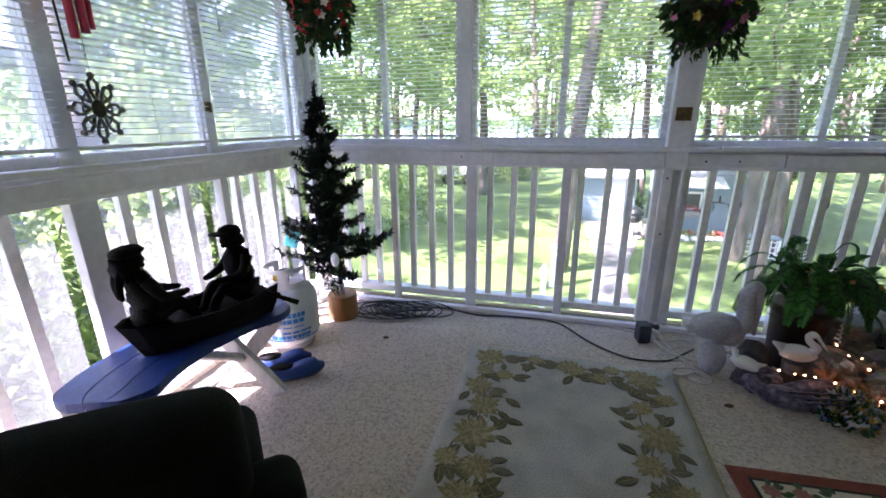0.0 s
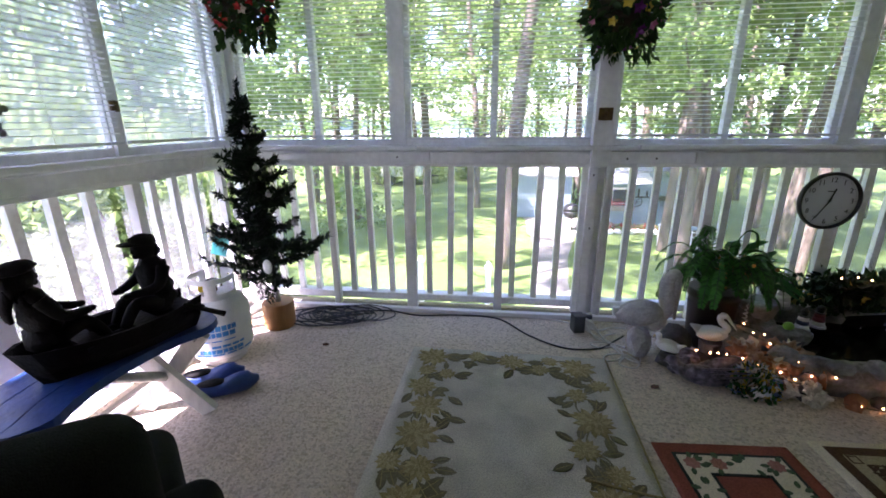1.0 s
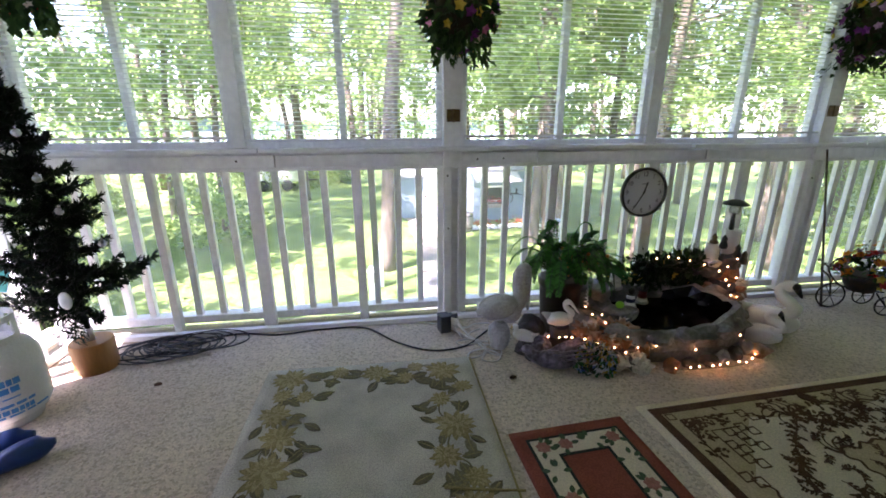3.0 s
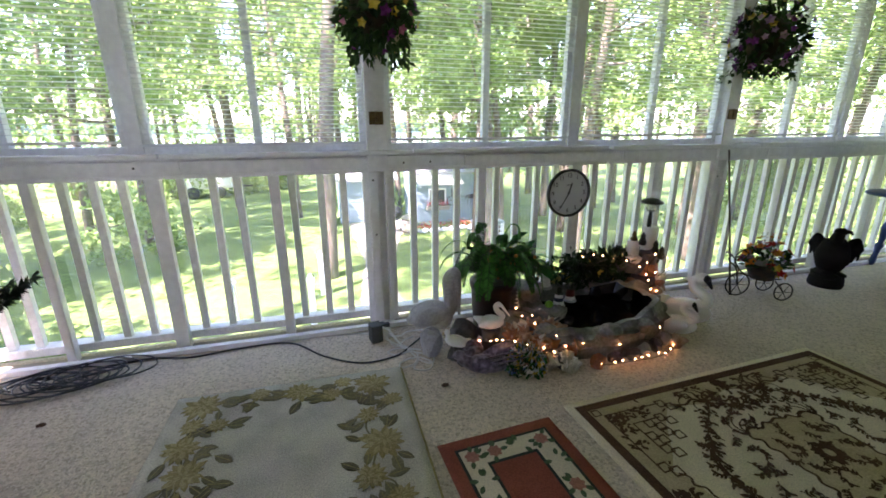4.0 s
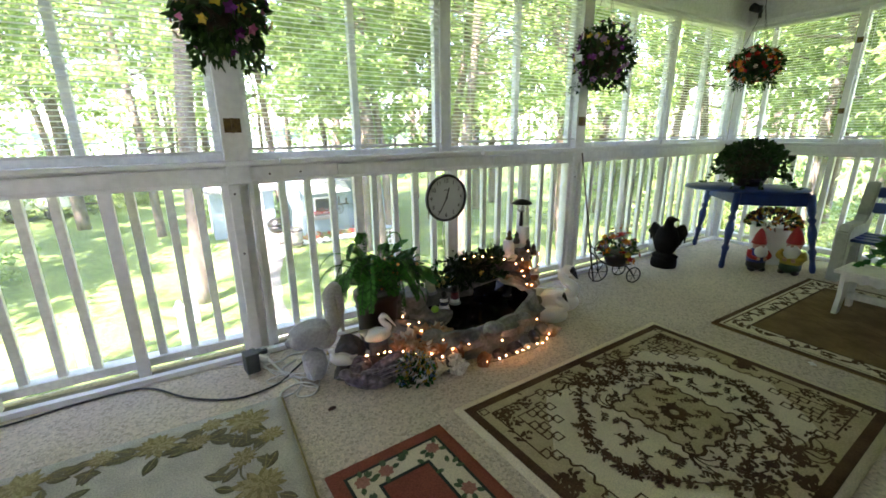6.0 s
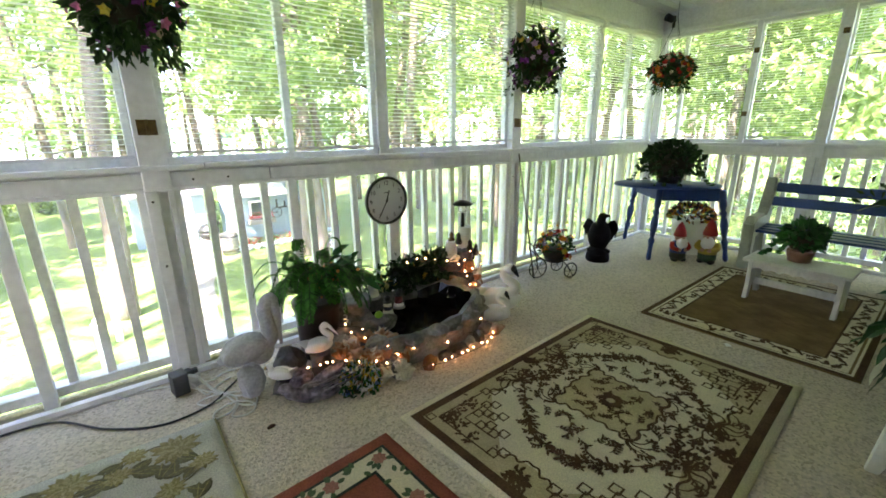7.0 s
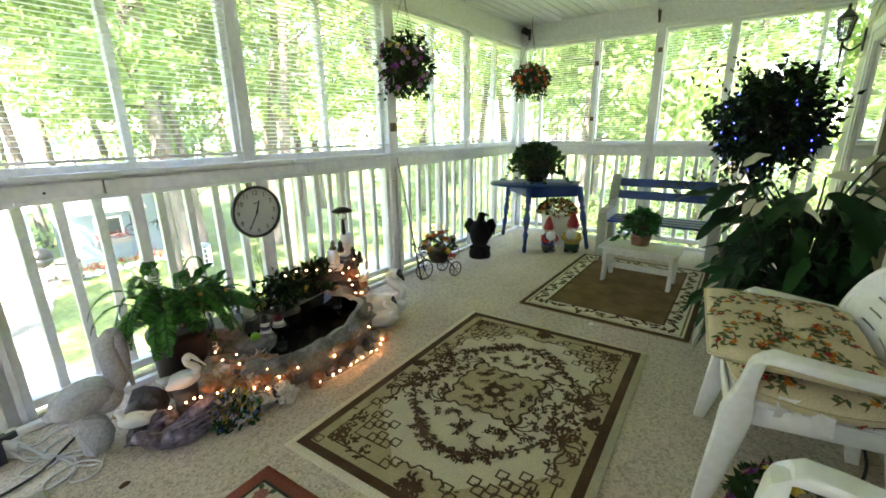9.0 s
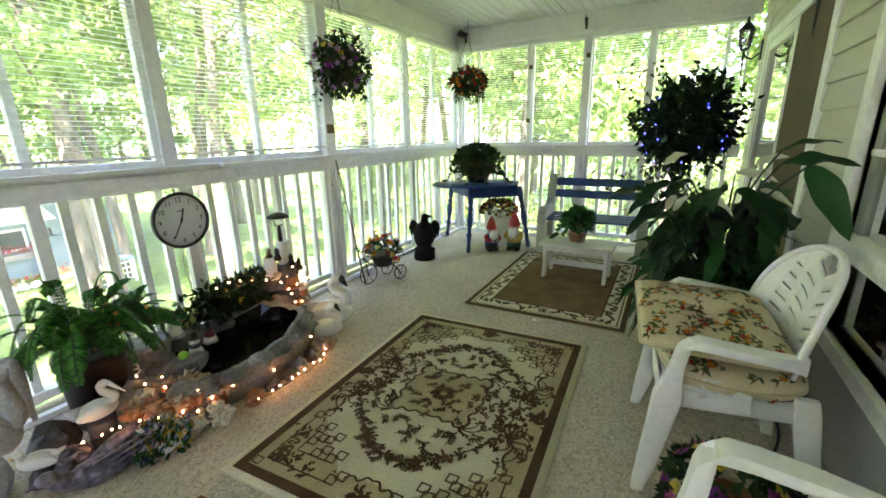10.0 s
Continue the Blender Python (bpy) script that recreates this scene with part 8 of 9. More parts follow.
def blue_table():
    root = thing("blue_table", pose(4.34, -0.63, 0) @ Matrix.Diagonal((1, 1, 1.065, 1)), "cobalt blue oval table with turned legs", "table")
    bm = lathe(B(), [(0.0, 0.68), (1.0, 0.68), (1.02, 0.69), (1.02, 0.698), (1.0, 0.705), (0.0, 0.705)], 48, Matrix.Diagonal((0.34, 0.5, 1, 1)) @ Matrix.Rotation(0, 4, "Z"), cap=False)
    o = part("tabletop", bm, M_blue, root)
    o.matrix_basis = pose(0, 0, 0, 0, 0, 36)
    leg = [(0.016, 0), (0.026, 0.03), (0.02, 0.1), (0.024, 0.16), (0.034, 0.19), (0.018, 0.22), (0.028, 0.28), (0.038, 0.35), (0.03, 0.4), (0.018, 0.43), (0.034, 0.46), (0.018, 0.49), (0.032, 0.53), (0.032, 0.68)]
    for x, y, tx, ty in ((-0.35, -0.07, 8, 1), (0.28, 0.53, -5, -9), (0.18, -0.6, -4, 10), (0.45, -0.02, -9, 0)):
        bm = lathe(B(), leg, 14)
        o = part("leg", bm, M_blue, root)
        o.matrix_basis = pose(x, y, 0, -ty, -tx * -1, 0)
    for (ax, ay), (bx, by) in (((-0.25, -0.055), (0.13, -0.47)), ((-0.25, -0.055), (0.22, 0.42)), ((0.13, -0.47), (0.34, -0.02)), ((0.22, 0.42), (0.34, -0.02))):
        ln = math.hypot(bx - ax, by - ay)
        bm = box(B(), 0, -0.01, 0.565, ln, 0.01, 0.68, 0.002)
        o = part("apron", bm, M_blue, root)
        o.matrix_basis = pose(ax, ay, 0, 0, 0, math.degrees(math.atan2(by - ay, bx - ax)))


blue_table()


def ivy(name, m, rx, rz, n, seed, size, label, pot=None, mats=None, trail=14):
    rng = random.Random(seed)
    root = thing(name, m, label, "potted plant", "house plants")
    if pot:
        part("pot", lathe(B(), pot[0], 20), pot[1], root)
    lv = []
    zc = pot[0][-1][1] if pot else 0.0
    # dark filler body added inside so the leaf shell isn't seen through
    part("filler_core", blob(B(), (0, 0, zc + rz * 0.42), (rx * 0.72, rx * 0.72, rz * 0.48), 16, rough=0.3), M_dark_fill, root)
    for i in range(n):
        d = rv(rng).normalized()
        d.z = d.z if d.z > -0.3 else -d.z
        p = Vector((d.x * rx, d.y * rx, zc + 0.04 + (d.z + 0.3) * rz * 0.75)) * 1.0
        p = Vector((p.x * rng.uniform(0.5, 1.05), p.y * rng.uniform(0.5, 1.05), p.z))
        o = (d + rv(rng, .5) + Vector((0, 0, -0.2))).normalized()
        w = Matrix.Rotation(rng.uniform(0, 6.28), 3, o) @ o.orthogonal().normalized()
        lv.append((p, o * size * rng.uniform(0.7, 1.2), w * size * 0.38, 0))
    for i in range(trail):
        a = rng.uniform(0, 6.28)
        p = Vector((math.cos(a) * rx * 0.9, math.sin(a) * rx * 0.9, zc + 0.06))
        for k in range(6):
            p = p + Vector((math.cos(a) * 0.02, math.sin(a) * 0.02, -0.025 if p.z > 0.02 else 0.0))
            o = (Vector((math.cos(a), math.sin(a), -0.4)) + rv(rng, .6)).normalized()
            lv.append((p.copy(), o * size, o.orthogonal().normalized() * size * 0.36, 0))
    ob = new("foliage", leaf_mesh("foliage", mats or [LEAF_IVY], lv))
    ob.parent = root
    ob["kind"] = "stuff"
    return root


LEAF_IVY = leaf_mat("ivy_leaf", (0.01, 0.035, 0.01), (0.04, 0.1, 0.03), 0.25)
M_pot_brown = mat("brown_ceramic", (0.2, 0.09, 0.05), (0.3, 0.15, 0.08), 10, 0.4)
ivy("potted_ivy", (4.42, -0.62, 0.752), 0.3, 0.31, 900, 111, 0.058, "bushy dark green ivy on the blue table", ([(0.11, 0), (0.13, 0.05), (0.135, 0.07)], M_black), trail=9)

# white pail of autumn flowers under the table
root = thing("flower_pail", (4.6, -0.82, 0), "white pail filled with orange and red flowers", "planter")
part("pail", lathe(B(), [(0.14, 0), (0.145, 0.01), (0.18, 0.36), (0.19, 0.37), (0.185, 0.38), (0.17, 0.38)], 28), M_porc, root)
rng = random.Random(121)
lv = []
for i in range(420):
    d = rv(rng).normalized()
    d.z = abs(d.z)
    p = Vector((d.x * 0.2, d.y * 0.2, 0.38 + d.z * 0.13))
    o = (d + rv(rng, .5)).normalized()
    lv.append((p, o * 0.055, o.orthogonal().normalized() * 0.02, rng.randrange(6)))
ob = new("blossom", leaf_mesh("blossom", [P_orange, P_maroon, LEAF_DARK, P_yellow, LEAF_DARK, P_maroon], lv))
ob.parent = root
ob["kind"] = "stuff"


def gnome(x, y, rz, h, coat, sleeves, trousers, lab, lean=0):
    """Painted garden gnome figure, cast in one piece."""
    bm = B()
    mats = [M_gnomered, mat("gnome_skin", (0.55, 0.33, 0.24), rough=0.5), M_porc, coat, trousers, M_black, sleeves]

    def put(k, fn):
        n0 = len(bm.faces)
        fn()
        bm.faces.ensure_lookup_table()
        for f_ in bm.faces[n0:]:
            f_.material_index = k
    s = h / 0.42
    put(5, lambda: (blob(bm, (0.025 * s, 0.045 * s, 0.025 * s), (0.05 * s, 0.032 * s, 0.025 * s), 10), blob(bm, (0.025 * s, -0.045 * s, 0.025 * s), (0.05 * s, 0.032 * s, 0.025 * s), 10)))
    put(4, lambda: lathe(bm, [(0.06 * s, 0.02 * s), (0.08 * s, 0.05 * s), (0.078 * s, 0.11 * s)], 16))
    put(3, lambda: lathe(bm, [(0.08 * s, 0.1 * s), (0.083 * s, 0.14 * s), (0.07 * s, 0.2 * s), (0.045 * s, 0.225 * s)], 16))
    put(6, lambda: [tube(bm, catmull([(0.0, q * 0.07 * s, 0.2 * s), (0.04 * s, q * 0.09 * s, 0.16 * s), (0.075 * s, q * 0.04 * s, 0.14 * s)], 4), 0.024 * s, 8, 0.018 * s) for q in (-1, 1)])
    put(1, lambda: (blob(bm, (0.01 * s, 0, 0.26 * s), (0.055 * s, 0.055 * s, 0.055 * s), 14), blob(bm, (0.066 * s, 0, 0.258 * s), 0.014 * s, 8), blob(bm, (0.08 * s, 0.03 * s, 0.14 * s), 0.018 * s, 8), blob(bm, (0.08 * s, -0.03 * s, 0.14 * s), 0.018 * s, 8)))
    put(2, lambda: (blob(bm, (0.05 * s, 0, 0.205 * s), (0.045 * s, 0.058 * s, 0.066 * s), 14, rough=0.15), blob(bm, (0.06 * s, 0, 0.24 * s), (0.018 * s, 0.035 * s, 0.012 * s), 8)))
    put(0, lambda: lathe(bm, [(0.062 * s, 0.275 * s), (0.064 * s, 0.29 * s), (0.05 * s, 0.34 * s), (0.03 * s, 0.39 * s), (0.006 * s, 0.425 * s)], 16, pose(0, 0, 0, 0, lean, 0)))
    me = bpy.data.meshes.new("garden_gnome")
    bm.to_mesh(me)
    bm.free()
    for m in mats:
        me.materials.append(m)
    o = new("garden_gnome", me)
    o.matrix_basis = pose(x, y, 0, 0, 0, rz)
    tagged(o, lab, "figurine", "garden gnomes")


M_bluecoat = mat("gnome_blue", (0.012, 0.025, 0.2), rough=0.45)
M_yellowcoat = mat("gnome_yellow", (0.5, 0.38, 0.06), rough=0.45)
M_greentr = mat("gnome_green", (0.01, 0.06, 0.02), rough=0.45)
M_gnomered = mat("gnome_red", (0.4, 0.012, 0.012), rough=0.45)
gnome(4.18, -0.9, 232, 0.4, M_bluecoat, M_gnomered, M_black, "garden gnome in red hat and blue coat")
gnome(4.32, -1.12, 186, 0.44, M_yellowcoat, M_yellowcoat, M_greentr, "garden gnome in red hat and yellow coat")


def park_bench():
    M_sage = mat("sage_grey_paint", (0.42, 0.45, 0.38), (0.34, 0.37, 0.31), 5, 0.7, fine=0.12, fscale=30)
    root = thing("park_bench", pose(4.42, -1.4, 0, 0, 0, -90), "garden bench with blue slats and sage green ends", "bench")
    # local x runs along the bench, local y to its back
    L_ = 1.02
    for x in (0.0, L_):
        bm = B()
        prof = [(-0.03, 0), (0.06, 0), (0.07, 0.3), (0.3, 0.34), (0.36, 0.0), (0.45, 0.0), (0.44, 0.4), (0.53, 0.78), (0.5, 0.83), (0.43, 0.83), (0.36, 0.55), (0.3, 0.5), (0.04, 0.5), (-0.03, 0.44)]
        a = [bm.verts.new((x - 0.045, y, z)) for y, z in prof]
        b = [bm.verts.new((x + 0.045, y, z)) for y, z in prof]
        bm.faces.new(a)
        bm.faces.new(b[::-1])
        for i in range(len(prof)):
            bm.faces.new((a[i], a[(i + 1) % len(prof)], b[(i + 1) % len(prof)], b[i]))
        bmesh.ops.recalc_face_normals(bm, faces=bm.faces)
        bmesh.ops.bevel(bm, geom=[e for e in bm.edges if e.calc_face_angle(0) > 0.8], offset=0.012, segments=2, affect="EDGES")
        part("end_frame", bm, M_sage, root)
    for y, z in ((0.06, 0.37), (0.16, 0.375), (0.26, 0.38), (0.36, 0.385)):
        part("seat_slat", box(B(), 0.045, y - 0.04, z - 0.012, L_ - 0.045, y + 0.04, z + 0.012, 0.004), M_blue, root)
    for y, z in ((0.41, 0.61), (0.455, 0.74)):
        part("back_slat", box(B(), 0.045, -0.012, -0.045, L_ - 0.045, 0.012, 0.045, 0.004, pose(0, y, z, -16)), M_blue, root)


park_bench()


def footstool():
    root = thing("white_stool", pose(3.69, -1.94, 0, 0, 0, -91), "low white painted stool with cut-out apron on the rug", "stool")
    w, d, h = 0.63, 0.33, 0.33
    part("top", box(B(), -w / 2, -d / 2, h - 0.025, w / 2, d / 2, h, 0.005), M_whitewood, root)
    for x in (-w / 2 + 0.05, w / 2 - 0.05):
        bm = B()
        prof = [(-d / 2 + 0.01, 0.009), (-d / 2 + 0.07, 0.009), (-0.05, 0.12), (0.05, 0.12), (d / 2 - 0.07, 0.009), (d / 2 - 0.01, 0.009), (d / 2 - 0.035, 0.14), (d / 2 - 0.02, h - 0.026), (-d / 2 + 0.02, h - 0.026), (-d / 2 + 0.035, 0.14)]
        a = [bm.verts.new((x - 0.014, y, z)) for y, z in prof]
        b = [bm.verts.new((x + 0.014, y, z)) for y, z in prof]
        bm.faces.new(a)
        bm.faces.new(b[::-1])
        for i in range(len(prof)):
            bm.faces.new((a[i], a[(i + 1) % len(prof)], b[(i + 1) % len(prof)], b[i]))
        bmesh.ops.recalc_face_normals(bm, faces=bm.faces)
        part("leg_board", bm, M_whitewood, root)
    for y in (-d / 2 + 0.04, d / 2 - 0.04):
        bm = B()
        n = 40
        lo, hi = [], []
        for i in range(n + 1):
            x = -w / 2 + 0.064 + (w - 0.128) * i / n
            lo.append((x, h - 0.085 + 0.018 * abs(math.sin(i * 0.47))))
            hi.append((x, h - 0.026))
        for s in (-0.007, 0.007):
            a = [bm.verts.new((x, y + s, z)) for x, z in lo]
            b = [bm.verts.new((x, y + s, z)) for x, z in hi]
            for i in range(n):
                bm.faces.new((a[i], a[i + 1], b[i + 1], b[i]))
        part("apron", bm, M_whitewood, root, "scalloped cut-out apron")
    part("rail", box(B(), -w / 2 + 0.064, -0.015, 0.1, w / 2 - 0.064, 0.015, 0.15, 0.003), M_whitewood, root)


footstool()
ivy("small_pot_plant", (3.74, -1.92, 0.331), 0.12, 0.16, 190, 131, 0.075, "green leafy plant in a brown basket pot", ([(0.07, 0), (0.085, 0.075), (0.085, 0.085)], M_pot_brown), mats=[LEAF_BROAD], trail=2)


def ficus():
    rng = random.Random(141)
    root = thing("ficus_tree", (4.22, -2.66, 0), "leafy dark ficus tree strung with blue lights", "potted plant", "house plants")
    part("pot", lathe(B(), [(0.14, 0), (0.15, 0.02), (0.18, 0.3), (0.19, 0.31), (0.18, 0.32)], 22), M_maroonpot, root)
    bm = B()
    for k in range(3):
        tube(bm, catmull([(0.02 * math.cos(k * 2.1), 0.02 * math.sin(k * 2.1), 0.28), (0.03 * math.cos(k * 2.1 + 1.5), 0.03 * math.sin(k * 2.1 + 1.5), 0.65), (0.02 * math.cos(k * 2.1 + 3), 0.02 * math.sin(k * 2.1 + 3), 1.1), (0.12 * math.cos(k * 2.1), 0.12 * math.sin(k * 2.1), 1.4)], 6), 0.014, 8, 0.008)
    part("trunk", bm, M_bark, root, "braided slim trunk")
    lv = []
    for i in range(3400):
        d = rv(rng).normalized()
        r = rng.uniform(0.2, 1.0) ** 0.6 * (0.92 + 0.42 * noise.noise(d * 2.2 + Vector((7, 3, 1))))
        p = Vector((d.x * 0.4 * r, d.y * 0.42 * r - 0.03, 1.36 + d.z * 0.43 * r))
        o = (d * 0.5 + rv(rng, .5) + Vector((0, 0, -0.4))).normalized()
        w = Matrix.Rotation(rng.uniform(0, 6.28), 3, o) @ o.orthogonal().normalized()
        lv.append((p, o * rng.uniform(0.055, 0.09), w * 0.021, 0))
    for k in range(9):
        p = Vector((-0.05, rng.uniform(-0.25, 0.35), rng.uniform(1.5, 1.62)))
        for j in range(rng.randrange(5, 10)):
            p = p + Vector((0.0, p.y * 0.05 + 0.003 * k, 0.034))
            o = rv(rng).normalized()
            lv.append((p.copy(), o * 0.06, o.orthogonal().normalized() * 0.018, 0))
    for i in range(120):
        p = Vector((rng.gauss(0, .2), rng.gauss(0.1, .2), rng.uniform(0.7, 1.0)))
        o = (rv(rng) + Vector((0, 0, -0.5))).normalized()
        lv.append((p, o * 0.07, o.orthogonal().normalized() * 0.018, 0))
    ob = new("crown", leaf_mesh("crown", [LEAF_DARK], lv))
    ob.parent = root
    ob["kind"] = "stuff"
    me = bpy.data.meshes.new("bulb")
    bm = lathe(B(), [(0.002, -0.006), (0.0048, 0), (0.0015, 0.007)], 8)
    bm.to_mesh(me)
    bm.free()
    me.materials.append(M_bluebulb)
    for i in range(26):
        d = rv(rng).normalized()
        d.x = -abs(d.x)
        piece("bulb", me, root, Matrix.Translation((d.x * 0.36, d.y * 0.36, 1.3 + d.z * 0.34)))


ficus()


def peace_lily():
    rng = random.Random(151)
    root = thing("peace_lily", (2.5, -2.89, 0), "big dark green peace lily with white blooms", "potted plant", "house plants")
    part("pot", lathe(B(), [(0.16, 0), (0.17, 0.02), (0.2, 0.32), (0.21, 0.33), (0.2, 0.35)], 24), M_porc, root, "white glazed pot")
    stems, lv = B(), []

    def grow(tip, d, ln, wd, roll=0.0, r=0.0055):
        tip, d = Vector(tip), Vector(d).normalized()
        tube(stems, catmull([(rng.gauss(0, 0.04), rng.gauss(0, 0.04), 0.34), (tip.x * 0.45, tip.y * 0.45, 0.34 + (tip.z - 0.34) * 0.7), tip], 4), r, 5, r * 0.6)
        side = d.cross(Vector((0, 0, 1)))
        side = side.normalized() if side.length > 0.05 else Vector((0, 1, 0))
        side = Matrix.Rotation(roll, 3, d) @ side
        big_leaf(lv, tip, d, side, ln, wd, 0.3)
    # the body of the plant: tiers of leaves, arching out and down
    for k in range(260):
        a = rng.uniform(0, 6.28)
        t = rng.random()
        z = 0.28 + 0.68 * t ** 0.8
        r = (0.36 - 0.2 * t * t) * rng.uniform(0.35, 1.0)
        c, s = math.cos(a), math.sin(a)
        tip = Vector((r * c, r * s, z))
        d = Vector((c, s, rng.uniform(-0.9, 0.35) + 0.3 * t)) + rv(rng, 0.3)
        ln = rng.uniform(0.13, 0.22)
        if tip.y < -0.22:
            tip.y = -0.22 + rng.uniform(0, 0.06)
        if tip.y + d.normalized().y * ln < -0.3:
            d.y = -d.y * 0.4
        grow(tip, d, ln, ln * rng.uniform(0.24, 0.3), rng.uniform(-0.9, 0.9))
    # leaves that hang over the carpet on the porch side
    for k in range(34):
        tip = Vector((rng.uniform(-0.36, 0.1), rng.uniform(0.16, 0.32), rng.uniform(0.22, 0.75)))
        grow(tip, (rng.uniform(-0.5, 0.3), rng.uniform(0.1, 0.5), rng.uniform(-1.0, -0.4)), rng.uniform(0.15, 0.22), rng.uniform(0.04, 0.055), rng.uniform(-0.9, 0.9))
    # upper leaves, each on its own long stalk, the light showing between them
    for k in range(26):
        a = rng.uniform(1.5, 4.9)
        r = rng.uniform(0.12, 0.42)
        tip = Vector((r * math.cos(a), max(-0.2, r * math.sin(a)), rng.uniform(0.88, 1.08)))
        ln = rng.uniform(0.15, 0.23)
        d = Vector((math.cos(a), math.sin(a) * 0.7, rng.uniform(-0.5, 0.15)))
        if d.y < -0.2 and tip.y < -0.1:
            d.y *= -0.3
        grow(tip, d, ln, ln * rng.uniform(0.25, 0.31), rng.uniform(-0.8, 0.8), 0.006)
    # the tallest ones lean out between the chair and the house window
    for tip, d, ln, wd, roll in (((-0.64, -0.08, 1.17), (-0.25, -0.7, 0.3), 0.24, 0.05, 0.6), ((-0.66, -0.16, 1.17), (-0.3, -0.45, -0.55), 0.23, 0.068, 1.0), ((-0.52, -0.1, 1.22), (-0.1, -0.75, 0.42), 0.2, 0.03, 0.4), ((-0.5, 0.02, 1.06), (-0.3, -0.5, -0.2), 0.2, 0.045, 0.7)):
        grow(tip, d, ln, wd, roll, 0.007)
    part("stalk", stems, M_wire, root)["kind"] = "stuff"
    ob = new("leaves", quad_mesh("leaves", LEAF_LILY, lv))
    ob.parent = root
    ob["kind"] = "stuff"
    M_spathe = leaf_mat("white_spathe", (0.62, 0.63, 0.5), (0.76, 0.75, 0.62), 0.35)
    for x, y, z, dx, dy, dz, ln in ((-0.35, 0.3, 1.145, -0.05, -0.08, 0.1, 0.15), (-0.35, 0.27, 0.93, -0.04, -0.03, 0.12, 0.14), (-0.37, 0.24, 0.93, 0.0, -0.05, 0.12, 0.13), (-0.36, 0.02, 1.115, -0.02, -0.13, 0.02, 0.16),
                                    (-0.36, -0.05, 1.15, 0.0, -0.1, 0.08, 0.14), (-0.36, -0.08, 1.045, -0.02, -0.1, -0.02, 0.13), (-0.3, 0.36, 0.4, -0.1, 0.02, -0.08, 0.14), (-0.3, 0.1, 1.0, -0.05, -0.1, -0.04, 0.12)):
        st = B()
        tube(st, catmull([(0.02, 0, 0.34), (x * 0.5, y * 0.5, z * 0.7), (x, y, z)], 5), 0.004, 5)
        b_ = part("bloom_stem", st, M_wire, root)
        rows = []
        d = Vector((dx, dy, dz)).normalized()
        big_leaf(rows, Vector((x, y, z)), d, d.cross(Vector((1, 0.2, 0.5))).normalized(), ln, ln * 0.2, 0.4)
        o = new("spathe", quad_mesh("spathe", M_spathe, rows))
        o.parent = b_
    return root


LEAF_LILY = leaf_mat("lily_leaf", (0.006, 0.03, 0.012), (0.02, 0.085, 0.028), 0.2, 0.42)
LEAF_LILY.node_tree.nodes["Principled BSDF"].inputs["Specular IOR Level"].default_value = 0.2
peace_lily()


# ---- white resin chairs ----
M_resin = mat("white_resin", (0.9, 0.9, 0.88), (0.85, 0.85, 0.82), 3, 0.35, fine=0.05, fscale=40)


def loft(bm, secs, seg=12):
    """A body through rounded rectangles: rows of (centre, half width vector, half depth vector)."""
    rings = []
    for c, u, v in secs:
        c, u, v = Vector(c), Vector(u), Vector(v)
        ring = []
        for k in range(seg):
            a = 2 * math.pi * (k + 0.5) / seg
            x, y = math.cos(a), math.sin(a)
            q = (abs(x) ** 6 + abs(y) ** 6) ** (-1 / 6)
            ring.append(bm.verts.new(c + u * x * q + v * y * q))
        rings.append(ring)
    for p, q in zip(rings, rings[1:]):
        for k in range(seg):
            bm.faces.new((p[k], p[(k + 1) % seg], q[(k + 1) % seg], q[k])).smooth = True
    bm.faces.new(rings[0][::-1])
    bm.faces.new(rings[-1])
    bmesh.ops.recalc_face_normals(bm, faces=bm.faces)
    return bm


